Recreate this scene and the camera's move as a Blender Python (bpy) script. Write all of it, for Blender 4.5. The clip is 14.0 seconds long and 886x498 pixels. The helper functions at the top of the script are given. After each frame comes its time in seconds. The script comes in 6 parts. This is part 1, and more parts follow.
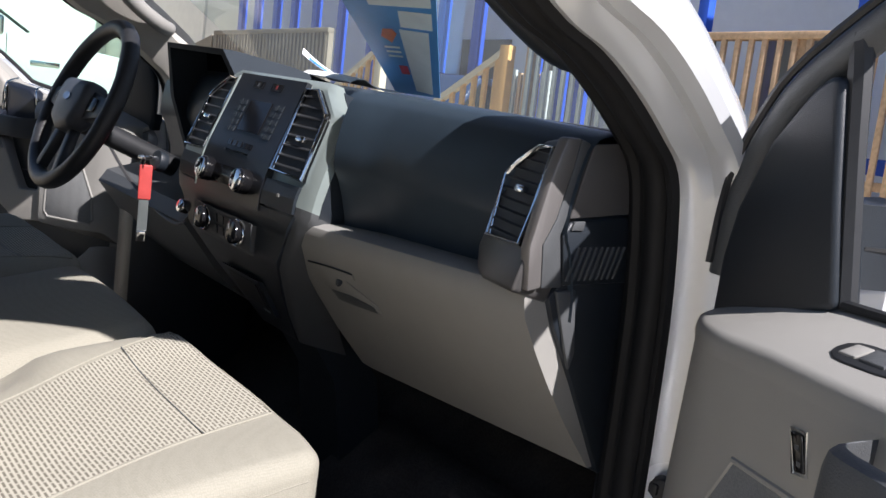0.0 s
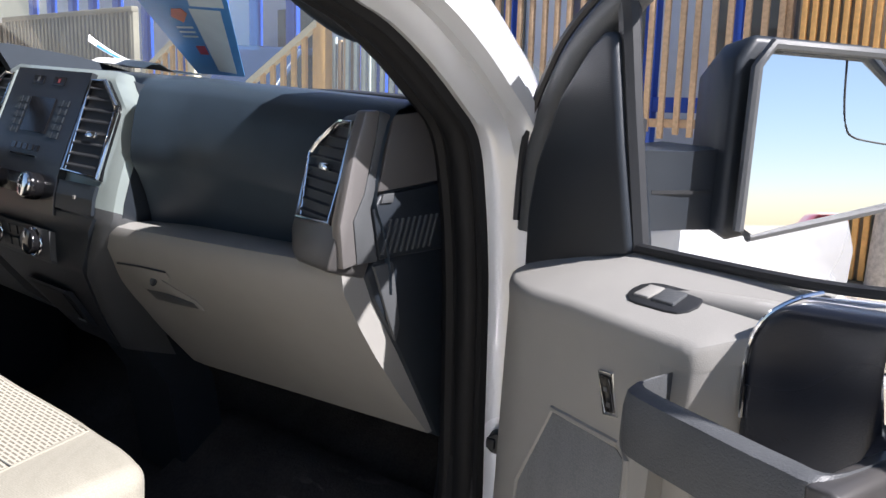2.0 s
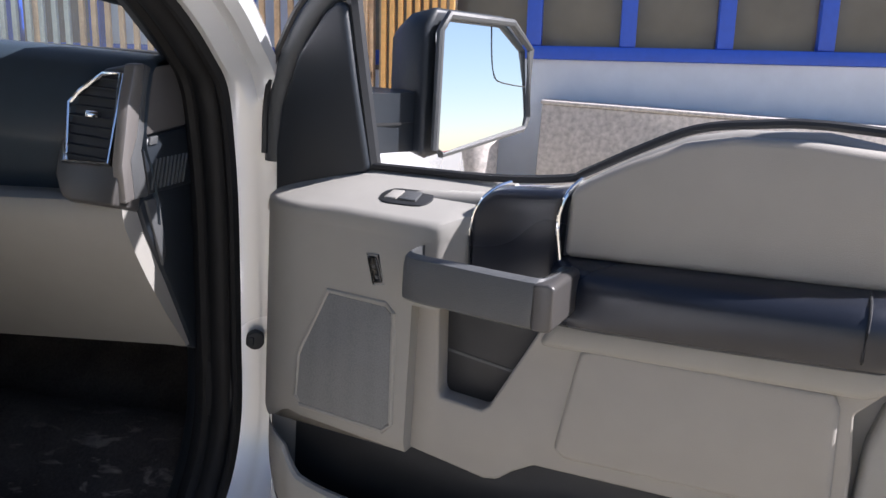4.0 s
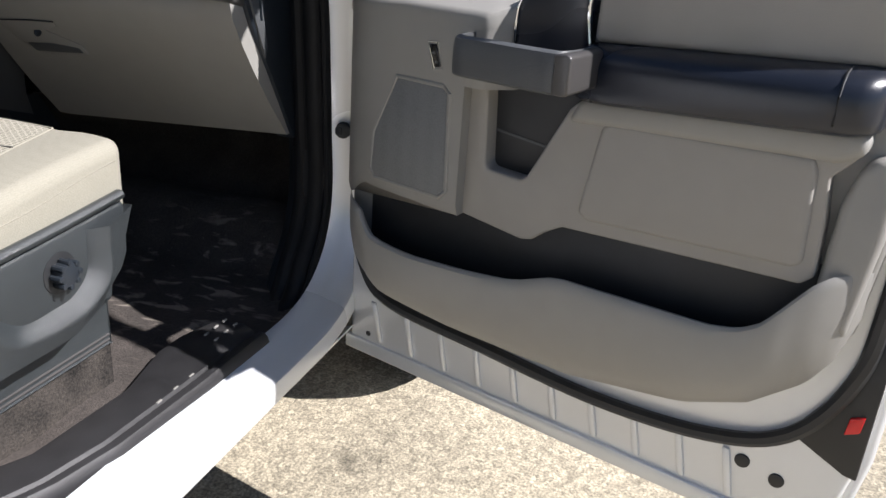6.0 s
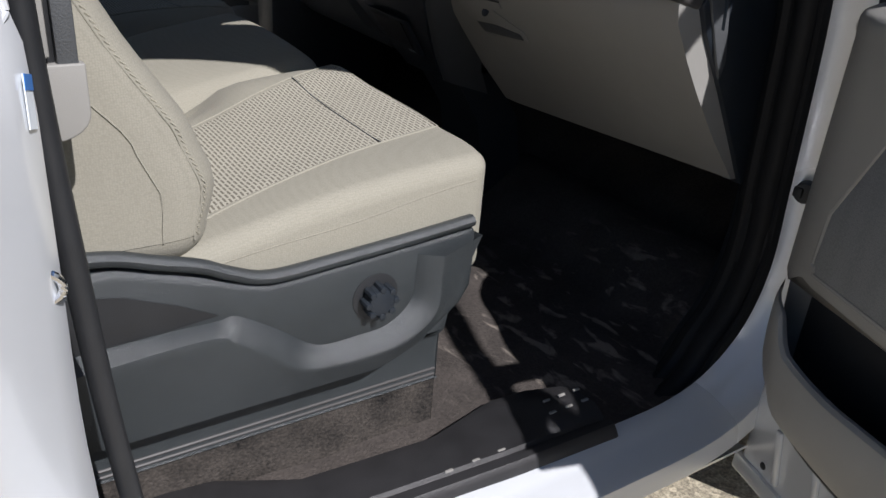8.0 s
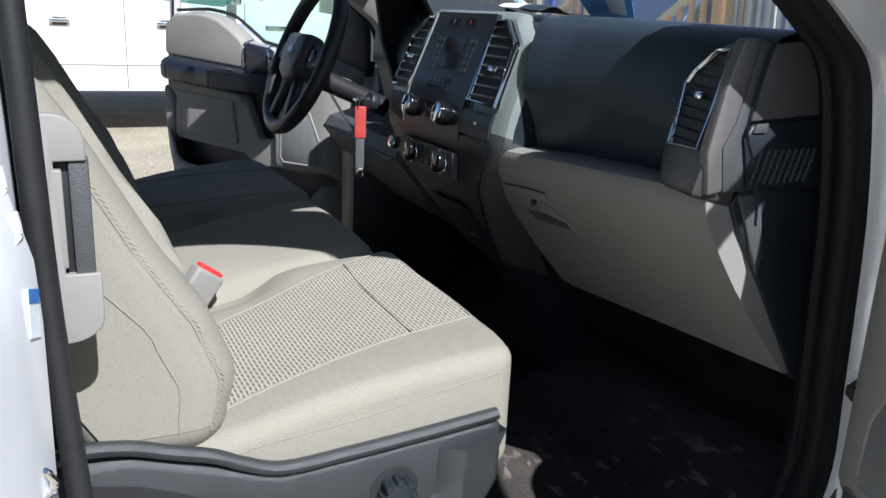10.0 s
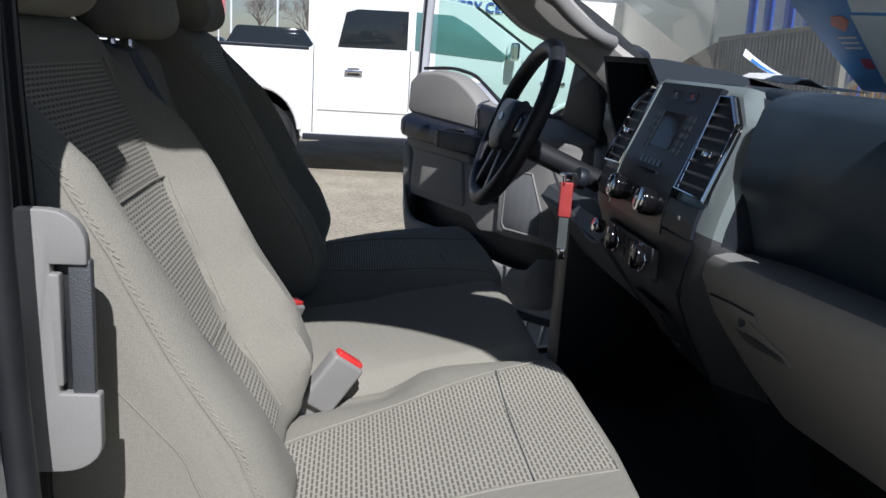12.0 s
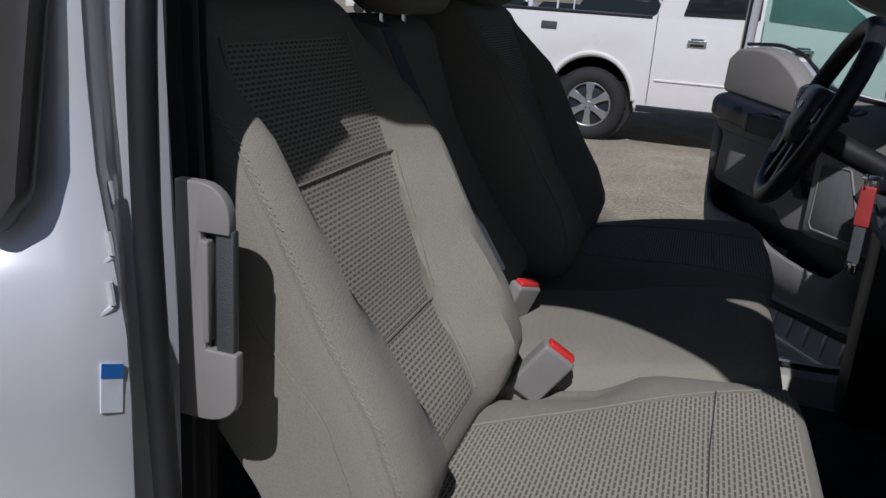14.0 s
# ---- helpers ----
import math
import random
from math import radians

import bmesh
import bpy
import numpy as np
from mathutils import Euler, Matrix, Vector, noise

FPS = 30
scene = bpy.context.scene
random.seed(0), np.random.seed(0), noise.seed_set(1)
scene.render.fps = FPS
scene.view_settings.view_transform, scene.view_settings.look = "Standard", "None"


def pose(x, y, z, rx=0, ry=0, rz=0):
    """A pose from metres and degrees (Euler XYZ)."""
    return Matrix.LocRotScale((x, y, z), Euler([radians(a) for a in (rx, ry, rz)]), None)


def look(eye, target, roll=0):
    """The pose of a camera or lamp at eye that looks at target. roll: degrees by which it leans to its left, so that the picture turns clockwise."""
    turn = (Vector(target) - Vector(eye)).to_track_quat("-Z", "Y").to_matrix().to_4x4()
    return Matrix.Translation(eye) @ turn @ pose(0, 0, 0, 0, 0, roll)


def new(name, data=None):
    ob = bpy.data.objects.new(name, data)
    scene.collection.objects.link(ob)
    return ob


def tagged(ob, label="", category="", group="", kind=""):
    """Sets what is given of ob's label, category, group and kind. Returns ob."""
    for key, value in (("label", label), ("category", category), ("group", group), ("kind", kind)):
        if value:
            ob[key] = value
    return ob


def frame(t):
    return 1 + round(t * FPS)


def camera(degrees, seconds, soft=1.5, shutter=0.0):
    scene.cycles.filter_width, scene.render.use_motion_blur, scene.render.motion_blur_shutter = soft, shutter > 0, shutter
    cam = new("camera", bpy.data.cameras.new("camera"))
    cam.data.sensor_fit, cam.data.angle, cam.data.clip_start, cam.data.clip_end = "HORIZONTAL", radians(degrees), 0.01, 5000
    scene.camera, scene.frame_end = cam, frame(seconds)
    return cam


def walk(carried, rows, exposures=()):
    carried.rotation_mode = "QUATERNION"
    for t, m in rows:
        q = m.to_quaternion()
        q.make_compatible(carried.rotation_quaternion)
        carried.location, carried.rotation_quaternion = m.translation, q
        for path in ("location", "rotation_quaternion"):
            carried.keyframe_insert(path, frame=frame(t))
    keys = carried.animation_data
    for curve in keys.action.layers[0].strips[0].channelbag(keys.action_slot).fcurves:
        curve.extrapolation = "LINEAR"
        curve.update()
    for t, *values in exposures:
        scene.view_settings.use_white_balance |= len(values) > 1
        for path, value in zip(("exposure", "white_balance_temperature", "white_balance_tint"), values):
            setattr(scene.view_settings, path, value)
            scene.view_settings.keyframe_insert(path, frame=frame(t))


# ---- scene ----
cam = camera(56.6, 14.0)
# seconds, eye, target, lean
PATH = [
    (0, (-0.782, -1.411, 1.351), (0.523, 0.061, 0.992), 8.3),
    (0.5, (-0.707, -1.376, 1.355), (0.724, -0.022, 1.005), 7.3),
    (1, (-0.686, -1.38, 1.358), (0.806, -0.104, 0.978), 6.9),
    (1.5, (-0.704, -1.392, 1.373), (0.784, -0.111, 0.99), 4.4),
    (2, (-0.746, -1.43, 1.365), (0.812, -0.241, 0.967), 3.7),
    (2.5, (-0.823, -1.472, 1.373), (0.787, -0.368, 0.936), 2.1),
    (3, (-0.91, -1.429, 1.36), (0.88, -0.637, 0.954), 3.2),
    (3.5, (-1.003, -1.373, 1.356), (0.895, -0.894, 0.946), 3.5),
    (3.7, (-1.035, -1.354, 1.364), (0.892, -1.018, 0.947), 3.4),
    (5.8, (-1.286, -1.524, 1.296), (0.526, -1.073, 0.578), 3.8),
    (6, (-1.277, -1.526, 1.291), (0.49, -0.976, 0.532), 4.2),
    (6.5, (-1.222, -1.505, 1.275), (0.412, -0.703, 0.447), 4.9),
    (7, (-1.107, -1.462, 1.254), (0.329, -0.374, 0.384), 5.7),
    (7.2, (-1.049, -1.451, 1.266), (0.282, -0.262, 0.364), 5.9),
    (9.3, (-0.786, -1.492, 1.309), (0.049, 0.169, 0.571), 3.1),
    (9.5, (-0.788, -1.497, 1.318), (0.054, 0.183, 0.632), 3.0),
    (10, (-0.788, -1.509, 1.338), (0.063, 0.216, 0.789), 2.6),
    (10.5, (-0.778, -1.52, 1.35), (0.068, 0.235, 0.9), 2.0),
    (11, (-0.741, -1.499, 1.353), (0.01, 0.299, 0.901), 1.9),
    (11.5, (-0.663, -1.429, 1.356), (-0.121, 0.443, 0.903), 3.6),
    (12, (-0.58, -1.358, 1.369), (-0.345, 0.573, 0.906), 3.7),
    (12.5, (-0.526, -1.302, 1.388), (-0.709, 0.635, 0.925), 3.6),
    (13, (-0.471, -1.287, 1.414), (-0.926, 0.619, 1.012), 2.9),
    (13.5, (-0.453, -1.288, 1.413), (-1.018, 0.59, 1.02), 2.7),
    (14, (-0.438, -1.3, 1.394), (-0.978, 0.533, 0.805), 4.3),
]
walk(cam, [(t, look(eye, target, roll)) for t, eye, target, roll in PATH],
     [(0, 1.05, 5900, 16), (0.5, 1.36, 5900, 16), (1.0, 1.5, 5950, 16), (1.5, 1.47, 5900, 16), (2.5, 1.35, 5850, 17), (3.5, 1.45, 5850, 18), (5.8, 1.05, 5900, 15), (6.5, 0.8, 5750, 13), (7.2, 0.16, 5780, 14), (9.3, 0.85, 5700, 14), (10.2, 0.76, 5530, 12), (11, 0.73, 5520, 12), (12, 0.22, 5500, 14), (13, 0.0, 5600, 16), (13.5, -0.08, 5620, 17), (14, -0.68, 5560, 17)])

# ---- daylight ----
SUN = Vector((0.052, -0.681, 0.731)).normalized()
world = bpy.data.worlds.new("world")
scene.world = world
world.use_nodes = True
wn = world.node_tree
sky = wn.nodes.new("ShaderNodeTexSky")
sky.sky_type = "NISHITA"
sky.sun_disc = False
sky.sun_elevation = math.asin(SUN.z)
sky.sun_rotation = math.atan2(SUN.x, SUN.y)
sky.air_density, sky.dust_density = 1.0, 0.3
wn.nodes["Background"].inputs["Strength"].default_value = 0.04
wn.links.new(sky.outputs["Color"], wn.nodes["Background"].inputs["Color"])
sun = new("sun", bpy.data.lights.new("sun", "SUN"))
sun.data.energy, sun.data.angle, sun.data.color = 5.0, radians(0.53), (1.0, 0.925, 0.82)
sun.rotation_euler = SUN.to_track_quat("Z", "Y").to_euler()


# ---- materials ----
def mat(name, base, rough=0.5, metal=0.0, vary=0.12, scale=60.0, bump=0.0, bump_scale=400.0, coat=0.0, wear=0.0, spec=0.5):
    """A surface whose colour varies at two scales, with a fine grain."""
    m = bpy.data.materials.new(name)
    m.use_nodes = True
    n, l = m.node_tree.nodes, m.node_tree.links
    b = n["Principled BSDF"]
    b.inputs["Roughness"].default_value, b.inputs["Metallic"].default_value = rough, metal
    b.inputs["Coat Weight"].default_value = coat
    b.inputs["Specular IOR Level"].default_value = spec
    b.inputs["Coat Roughness"].default_value = 0.05
    co = n.new("ShaderNodeTexCoord")
    fine, broad = n.new("ShaderNodeTexNoise"), n.new("ShaderNodeTexNoise")
    fine.inputs["Scale"].default_value, broad.inputs["Scale"].default_value = scale, scale / 12
    fine.inputs["Detail"].default_value = 4
    for x in (fine, broad):
        l.new(co.outputs["Object"], x.inputs["Vector"])
    add = n.new("ShaderNodeMath")
    add.operation = "ADD"
    l.new(fine.outputs["Fac"], add.inputs[0])
    l.new(broad.outputs["Fac"], add.inputs[1])
    ramp = n.new("ShaderNodeMapRange")
    ramp.inputs["From Min"].default_value, ramp.inputs["From Max"].default_value = 0.6, 1.4
    ramp.inputs["To Min"].default_value, ramp.inputs["To Max"].default_value = 1 - vary, 1 + vary
    l.new(add.outputs[0], ramp.inputs["Value"])
    mul = n.new("ShaderNodeVectorMath")
    mul.operation = "SCALE"
    mul.inputs[0].default_value = base
    l.new(ramp.outputs["Result"], mul.inputs["Scale"])
    l.new(mul.outputs["Vector"], b.inputs["Base Color"])
    rr = n.new("ShaderNodeMapRange")
    rr.inputs["To Min"].default_value, rr.inputs["To Max"].default_value = max(rough - 0.08, 0.02), min(rough + 0.08, 1)
    l.new(broad.outputs["Fac"], rr.inputs["Value"])
    if rough > 0.06:
        l.new(rr.outputs["Result"], b.inputs["Roughness"])
    if bump:
        g, bp = n.new("ShaderNodeTexNoise"), n.new("ShaderNodeBump")
        g.inputs["Scale"].default_value = bump_scale
        l.new(co.outputs["Object"], g.inputs["Vector"])
        l.new(g.outputs["Fac"], bp.inputs["Height"])
        bp.inputs["Strength"].default_value, bp.inputs["Distance"].default_value = bump, 0.002
        l.new(bp.outputs["Normal"], b.inputs["Normal"])
    m["made"] = 1
    return m


def cloth(name, base, dark, axes, dash=True, size=(0.0145, 0.0054)):
    """Seat cloth: a plain knit, or with short dark dashes in staggered rows; axes: which object axes run across and along it."""
    m = mat(name, base, 0.9, 0, 0.06, 30, 0.0)
    n, l = m.node_tree.nodes, m.node_tree.links
    b = n["Principled BSDF"]
    b.inputs["Sheen Weight"].default_value = 0.04
    co = n.new("ShaderNodeTexCoord")
    sep, com = n.new("ShaderNodeSeparateXYZ"), n.new("ShaderNodeCombineXYZ")
    l.new(co.outputs["Object"], sep.inputs[0])
    if not dash:
        # a fine knit of small round stitches
        vo, mr, mix, bp = (n.new("ShaderNode" + k) for k in ("TexVoronoi", "MapRange", "Mix", "Bump"))
        vo.inputs["Scale"].default_value, vo.inputs["Randomness"].default_value = 430, 0.5
        l.new(co.outputs["Object"], vo.inputs["Vector"])
        mr.inputs["From Min"].default_value, mr.inputs["From Max"].default_value = 0.25, 0.75
        l.new(vo.outputs["Distance"], mr.inputs["Value"])
        mix.data_type = "RGBA"
        l.new(mr.outputs["Result"], mix.inputs["Factor"])
        l.new(b.inputs["Base Color"].links[0].from_socket, mix.inputs[6])
        mix.inputs[7].default_value = (*dark, 1)
        l.new(mix.outputs[2], b.inputs["Base Color"])
        bp.inputs["Strength"].default_value, bp.inputs["Distance"].default_value = 0.3, 0.001
        bp.invert = True
        l.new(vo.outputs["Distance"], bp.inputs["Height"])
        l.new(bp.outputs["Normal"], b.inputs["Normal"])
        return m
    l.new(sep.outputs[axes[0]], com.inputs[0])
    l.new(sep.outputs[axes[1]], com.inputs[1])
    br = n.new("ShaderNodeTexBrick")
    l.new(com.outputs[0], br.inputs["Vector"])
    br.inputs["Scale"].default_value = 1.0
    br.offset = 0.5
    br.inputs["Brick Width"].default_value, br.inputs["Row Height"].default_value = size
    br.inputs["Mortar Size"].default_value, br.inputs["Mortar Smooth"].default_value = size[1] * 0.3, 0.3
    mix = n.new("ShaderNodeMix")
    mix.data_type = "RGBA"
    src = b.inputs["Base Color"].links[0].from_socket
    l.new(br.outputs["Fac"], mix.inputs["Factor"])
    mix.inputs[6].default_value = (*dark, 1)
    l.new(src, mix.inputs[7])
    l.new(mix.outputs[2], b.inputs["Base Color"])
    bp = n.new("ShaderNodeBump")
    bp.inputs["Strength"].default_value, bp.inputs["Distance"].default_value = 0.25, 0.001
    l.new(br.outputs["Fac"], bp.inputs["Height"])
    l.new(bp.outputs["Normal"], b.inputs["Normal"])
    return m


def muddy(name):
    """Carpet pile with dried mud scuffed into it in short smears."""
    m = mat(name, (0.052, 0.044, 0.039), 0.95, 0, 0.5, 160, 1.0, 260)
    n, l = m.node_tree.nodes, m.node_tree.links
    b = n["Principled BSDF"]
    co, mp, no, mr, mx = (n.new("ShaderNode" + k) for k in ("TexCoord", "Mapping", "TexNoise", "MapRange", "Mix"))
    mp.inputs["Rotation"].default_value, mp.inputs["Scale"].default_value = (0, 0, 0.6), (1.0, 0.45, 1.0)
    l.new(co.outputs["Object"], mp.inputs["Vector"])
    l.new(mp.outputs[0], no.inputs["Vector"])
    no.inputs["Scale"].default_value, no.inputs["Detail"].default_value, no.inputs["Distortion"].default_value = 34, 3, 0.5
    mr.inputs["From Min"].default_value, mr.inputs["From Max"].default_value = 0.56, 0.66
    mr.inputs["To Max"].default_value = 0.75
    l.new(no.outputs["Fac"], mr.inputs["Value"])
    # most of it lies where feet come down by the sill
    off, ln, near, amt = (n.new("ShaderNode" + k) for k in ("VectorMath", "VectorMath", "MapRange", "Math"))
    off.operation, ln.operation, amt.operation = "SUBTRACT", "LENGTH", "MULTIPLY"
    off.inputs[1].default_value = (0.03, -0.56, 0.535)
    near.inputs["From Min"].default_value, near.inputs["From Max"].default_value = 0.16, 0.34
    near.inputs["To Min"].default_value, near.inputs["To Max"].default_value = 1.0, 0.0
    l.new(co.outputs["Object"], off.inputs[0])
    l.new(off.outputs[0], ln.inputs[0])
    l.new(ln.outputs["Value"], near.inputs["Value"])
    l.new(mr.outputs["Result"], amt.inputs[0])
    l.new(near.outputs["Result"], amt.inputs[1])
    mx.data_type = "RGBA"
    l.new(amt.outputs[0], mx.inputs["Factor"])
    l.new(b.inputs["Base Color"].links[0].from_socket, mx.inputs[6])
    mx.inputs[7].default_value = (0.30, 0.26, 0.22, 1)
    l.new(mx.outputs[2], b.inputs["Base Color"])
    return m


def glass(name, tint, rough=0.0, dust=0.0):
    """Thin clear pane: mostly see-through, with a mirror-like skin."""
    m = bpy.data.materials.new(name)
    m.use_nodes = True
    n, l = m.node_tree.nodes, m.node_tree.links
    n.remove(n["Principled BSDF"])
    tr, gl, mx, fr, pw, sc = (n.new("ShaderNode" + k) for k in ("BsdfTransparent", "BsdfGlossy", "MixShader", "LayerWeight", "Math", "Math"))
    tr.inputs["Color"].default_value = (*tint, 1)
    gl.inputs["Roughness"].default_value = rough
    fr.inputs["Blend"].default_value = 0.5
    pw.operation, pw.inputs[1].default_value = "POWER", 5.0
    sc.operation, sc.inputs[1].default_value, sc.inputs[2].default_value = "MULTIPLY_ADD", 0.85, 0.05
    l.new(fr.outputs["Facing"], pw.inputs[0])
    l.new(pw.outputs[0], sc.inputs[0])
    l.new(sc.outputs[0], mx.inputs[0])
    l.new(tr.outputs[0], mx.inputs[1])
    l.new(gl.outputs[0], mx.inputs[2])
    last = mx
    if dust:
        df, film = n.new("ShaderNodeBsdfTranslucent"), n.new("ShaderNodeMixShader")
        df.inputs["Color"].default_value = (0.8, 0.82, 0.82, 1)
        film.inputs[0].default_value = dust
        l.new(mx.outputs[0], film.inputs[1])
        l.new(df.outputs[0], film.inputs[2])
        last = film
    l.new(last.outputs[0], n["Material Output"].inputs["Surface"])
    return m


BEIGE = (0.265, 0.258, 0.240)
M_BEIGE = mat("beige_plastic", BEIGE, 0.55, 0, 0.05, 25, 0.16, 900)
M_BEIGE_SOFT = mat("beige_soft_trim", (0.29, 0.275, 0.25), 0.62, 0, 0.06, 20, 0.18, 800)
M_DARK = mat("charcoal_plastic", (0.015, 0.0195, 0.026), 0.42, 0, 0.12, 30, 0.18, 800)
M_DARKSOFT = mat("charcoal_soft_pad", (0.029, 0.043, 0.060), 0.36, 0, 0.12, 30, 0.14, 700)
M_HOOD = mat("matt_charcoal_hood", (0.020, 0.027, 0.036), 0.75, 0, 0.12, 30, 0.14, 700, spec=0.25)
M_ARM = mat("navy_black_vinyl", (0.014, 0.017, 0.026), 0.29, 0, 0.15, 30, 0.10, 700)
M_GREY = mat("dark_grey_trim", (0.072, 0.076, 0.080), 0.45, 0, 0.1, 30, 0.35, 600)
M_BASE = mat("pebbled_seat_plastic", (0.030, 0.035, 0.038), 0.36, 0, 0.15, 40, 0.5, 1000, spec=0.75)
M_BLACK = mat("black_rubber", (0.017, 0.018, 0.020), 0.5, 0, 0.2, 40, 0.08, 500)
M_SEAL = mat("dull_black_seal", (0.0095, 0.010, 0.0115), 0.62, 0, 0.25, 30, 0.10, 500, spec=0.3)
M_COVER = mat("dusty_pillar_plastic", (0.045, 0.044, 0.044), 0.38, 0, 0.12, 30, 0.1, 500)
M_STITCH = mat("beige_thread", (0.40, 0.375, 0.30), 0.8, 0, 0.15, 200)
M_SPECK = mat("speckled_floor_mat", (0.040, 0.034, 0.029), 0.85, 0, 1.0, 210, 1.0, 260)
M_GLOSS = mat("gloss_black", (0.008, 0.008, 0.009), 0.12, 0, 0.1, 20)
M_RADIO = mat("black_radio_plastic", (0.011, 0.012, 0.015), 0.30, 0, 0.1, 20)
M_DIMRED = mat("dim_red_mark", (0.16, 0.02, 0.02), 0.5)
M_SILVER = mat("satin_silver_trim", (0.37, 0.43, 0.415), 0.30, 0.55, 0.05, 40)
M_PEWTER = mat("pewter_trim", (0.070, 0.067, 0.066), 0.34, 0.2, 0.06, 40)
M_END = mat("grey_end_trim", (0.085, 0.081, 0.080), 0.40, 0.1, 0.06, 40)
M_SCUFF = mat("worn_scuff_plastic", (0.024, 0.0235, 0.025), 0.42, 0, 0.3, 25, 0.3, 800)
M_SATIN = mat("satin_pewter_edge", (0.19, 0.18, 0.175), 0.34, 0.4, 0.05, 40)
M_CHROME = mat("chrome", (0.85, 0.86, 0.88), 0.07, 1.0, 0.02, 30)
M_PAINT = mat("silver_body_paint", (0.69, 0.71, 0.735), 0.26, 0.28, 0.03, 15, coat=0.7)
M_CARPET = muddy("brown_grey_carpet")
M_CLOTH = cloth("seat_cloth", (0.285, 0.270, 0.220), (0.25, 0.237, 0.19), (0, 1), False)
M_CLOTH_B = cloth("seat_cloth_back", (0.285, 0.270, 0.220), (0.242, 0.229, 0.185), (1, 2), False)
M_CLOTH_S = cloth("seat_cloth_side", (0.285, 0.270, 0.220), (0.242, 0.229, 0.185), (0, 2), False)
M_WEAVE = cloth("woven_insert", (0.37, 0.352, 0.29), (0.14, 0.126, 0.098), (1, 0))
M_WEAVE_B = cloth("woven_insert_back", (0.37, 0.352, 0.29), (0.14, 0.126, 0.098), (1, 2), size=(0.0112, 0.0050))
M_RED = mat("red_button", (0.70, 0.04, 0.035), 0.4)
M_PILLAR = mat("pale_beige_pillar_trim", (0.43, 0.41, 0.37), 0.75, 0, 0.06, 40, 0.25, 600)
M_HEADLINER = mat("headliner", (0.17, 0.16, 0.15), 0.95, 0, 0.06, 60, 0.4, 500)
M_GLASS = glass("windshield_glass", (0.76, 0.83, 0.80), dust=0.04)
M_GLASS_DARK = glass("privacy_glass", (0.12, 0.14, 0.14))
M_GLASS_SIDE = glass("side_glass", (0.72, 0.86, 0.82))
M_MIRROR = mat("mirror", (0.92, 0.94, 0.95), 0.02, 1.0, 0.0, 10)
M_WHITE = mat("white_body_paint", (0.80, 0.795, 0.775), 0.3, 0.0, 0.03, 8, coat=0.6)
M_LEATHER = mat("steering_leather", (0.022, 0.023, 0.026), 0.42, 0, 0.15, 40, 0.5, 500)
M_MESH = cloth("speaker_mesh", (0.185, 0.19, 0.19), (0.145, 0.15, 0.15), (0, 2), False)
M_TINT = mat("tinted_glass", (0.02, 0.025, 0.028), 0.05, 0, 0.05, 10)


# ---- mesh helpers ----
def part(name, bm, material, parent=None, label="", smooth=True):
    me = bpy.data.meshes.new(name)
    bmesh.ops.recalc_face_normals(bm, faces=bm.faces)
    bm.to_mesh(me)
    bm.free()
    if smooth:
        for p in me.polygons:
            p.use_smooth = True
        me.set_sharp_from_angle(angle=radians(38))
    me.materials.append(material)
    ob = new(name, me)
    ob.parent = parent
    if label:
        ob["label"] = label
    return ob


def fold(g, main, name, label, owner):
    """Makes a built group one part of owner: its mesh called main carries the rest."""
    kids = [o for o in g.children_recursive]
    core = next(o for o in kids if o.name.split(".")[0] == main)
    core.parent, core.matrix_basis = owner, g.matrix_basis.copy()
    core.name, core["label"] = name, label
    for o in kids:
        if o is not core:
            o.parent = core
    bpy.data.objects.remove(g)
    return core


def thing(name, label, category, m=None, group="", kind=""):
    ob = new(name)
    ob.empty_display_size = 0.1
    ob.matrix_basis = m if m is not None else Matrix()
    return tagged(ob, label, category, group, kind)


def B():
    return bmesh.new()


def bev(bm, w, seg=2, angle=25, geom=None):
    if w <= 0:
        return bm
    es = [e for e in bm.edges if len(e.link_faces) == 2 and e.calc_face_angle(0) > radians(angle)]
    if es:
        bmesh.ops.bevel(bm, geom=es, offset=w, segments=seg, profile=0.5, affect="EDGES", clamp_overlap=True)
    return bm


def box(x0, x1, y0, y1, z0, z1, w=0.004, seg=2, bm=None):
    own = bmesh.new()
    bmesh.ops.create_cube(own, size=1)
    for v in own.verts:
        v.co = Vector(((x0 + x1) / 2 + v.co.x * (x1 - x0), (y0 + y1) / 2 + v.co.y * (y1 - y0), (z0 + z1) / 2 + v.co.z * (z1 - z0)))
    bev(own, w, seg)
    return join(bm, own)


def join(bm, own):
    if bm is None:
        return own
    me = bpy.data.meshes.new("tmp")
    own.to_mesh(me)
    own.free()
    bm.from_mesh(me)
    bpy.data.meshes.remove(me)
    return bm


def slab(outline, put, a, b, w=0.004, seg=2, bm=None):
    """A plate of the given outline (pairs), from depth a to depth b; put(p, q, d) gives the place."""
    own = bmesh.new()
    lo = [own.verts.new(put(p, q, a)) for p, q in outline]
    hi = [own.verts.new(put(p, q, b)) for p, q in outline]
    own.faces.new(lo)
    own.faces.new(hi)
    k = len(outline)
    for i in range(k):
        own.faces.new((lo[i], lo[(i + 1) % k], hi[(i + 1) % k], hi[i]))
    bmesh.ops.recalc_face_normals(own, faces=own.faces)
    bev(own, w, seg)
    return join(bm, own)


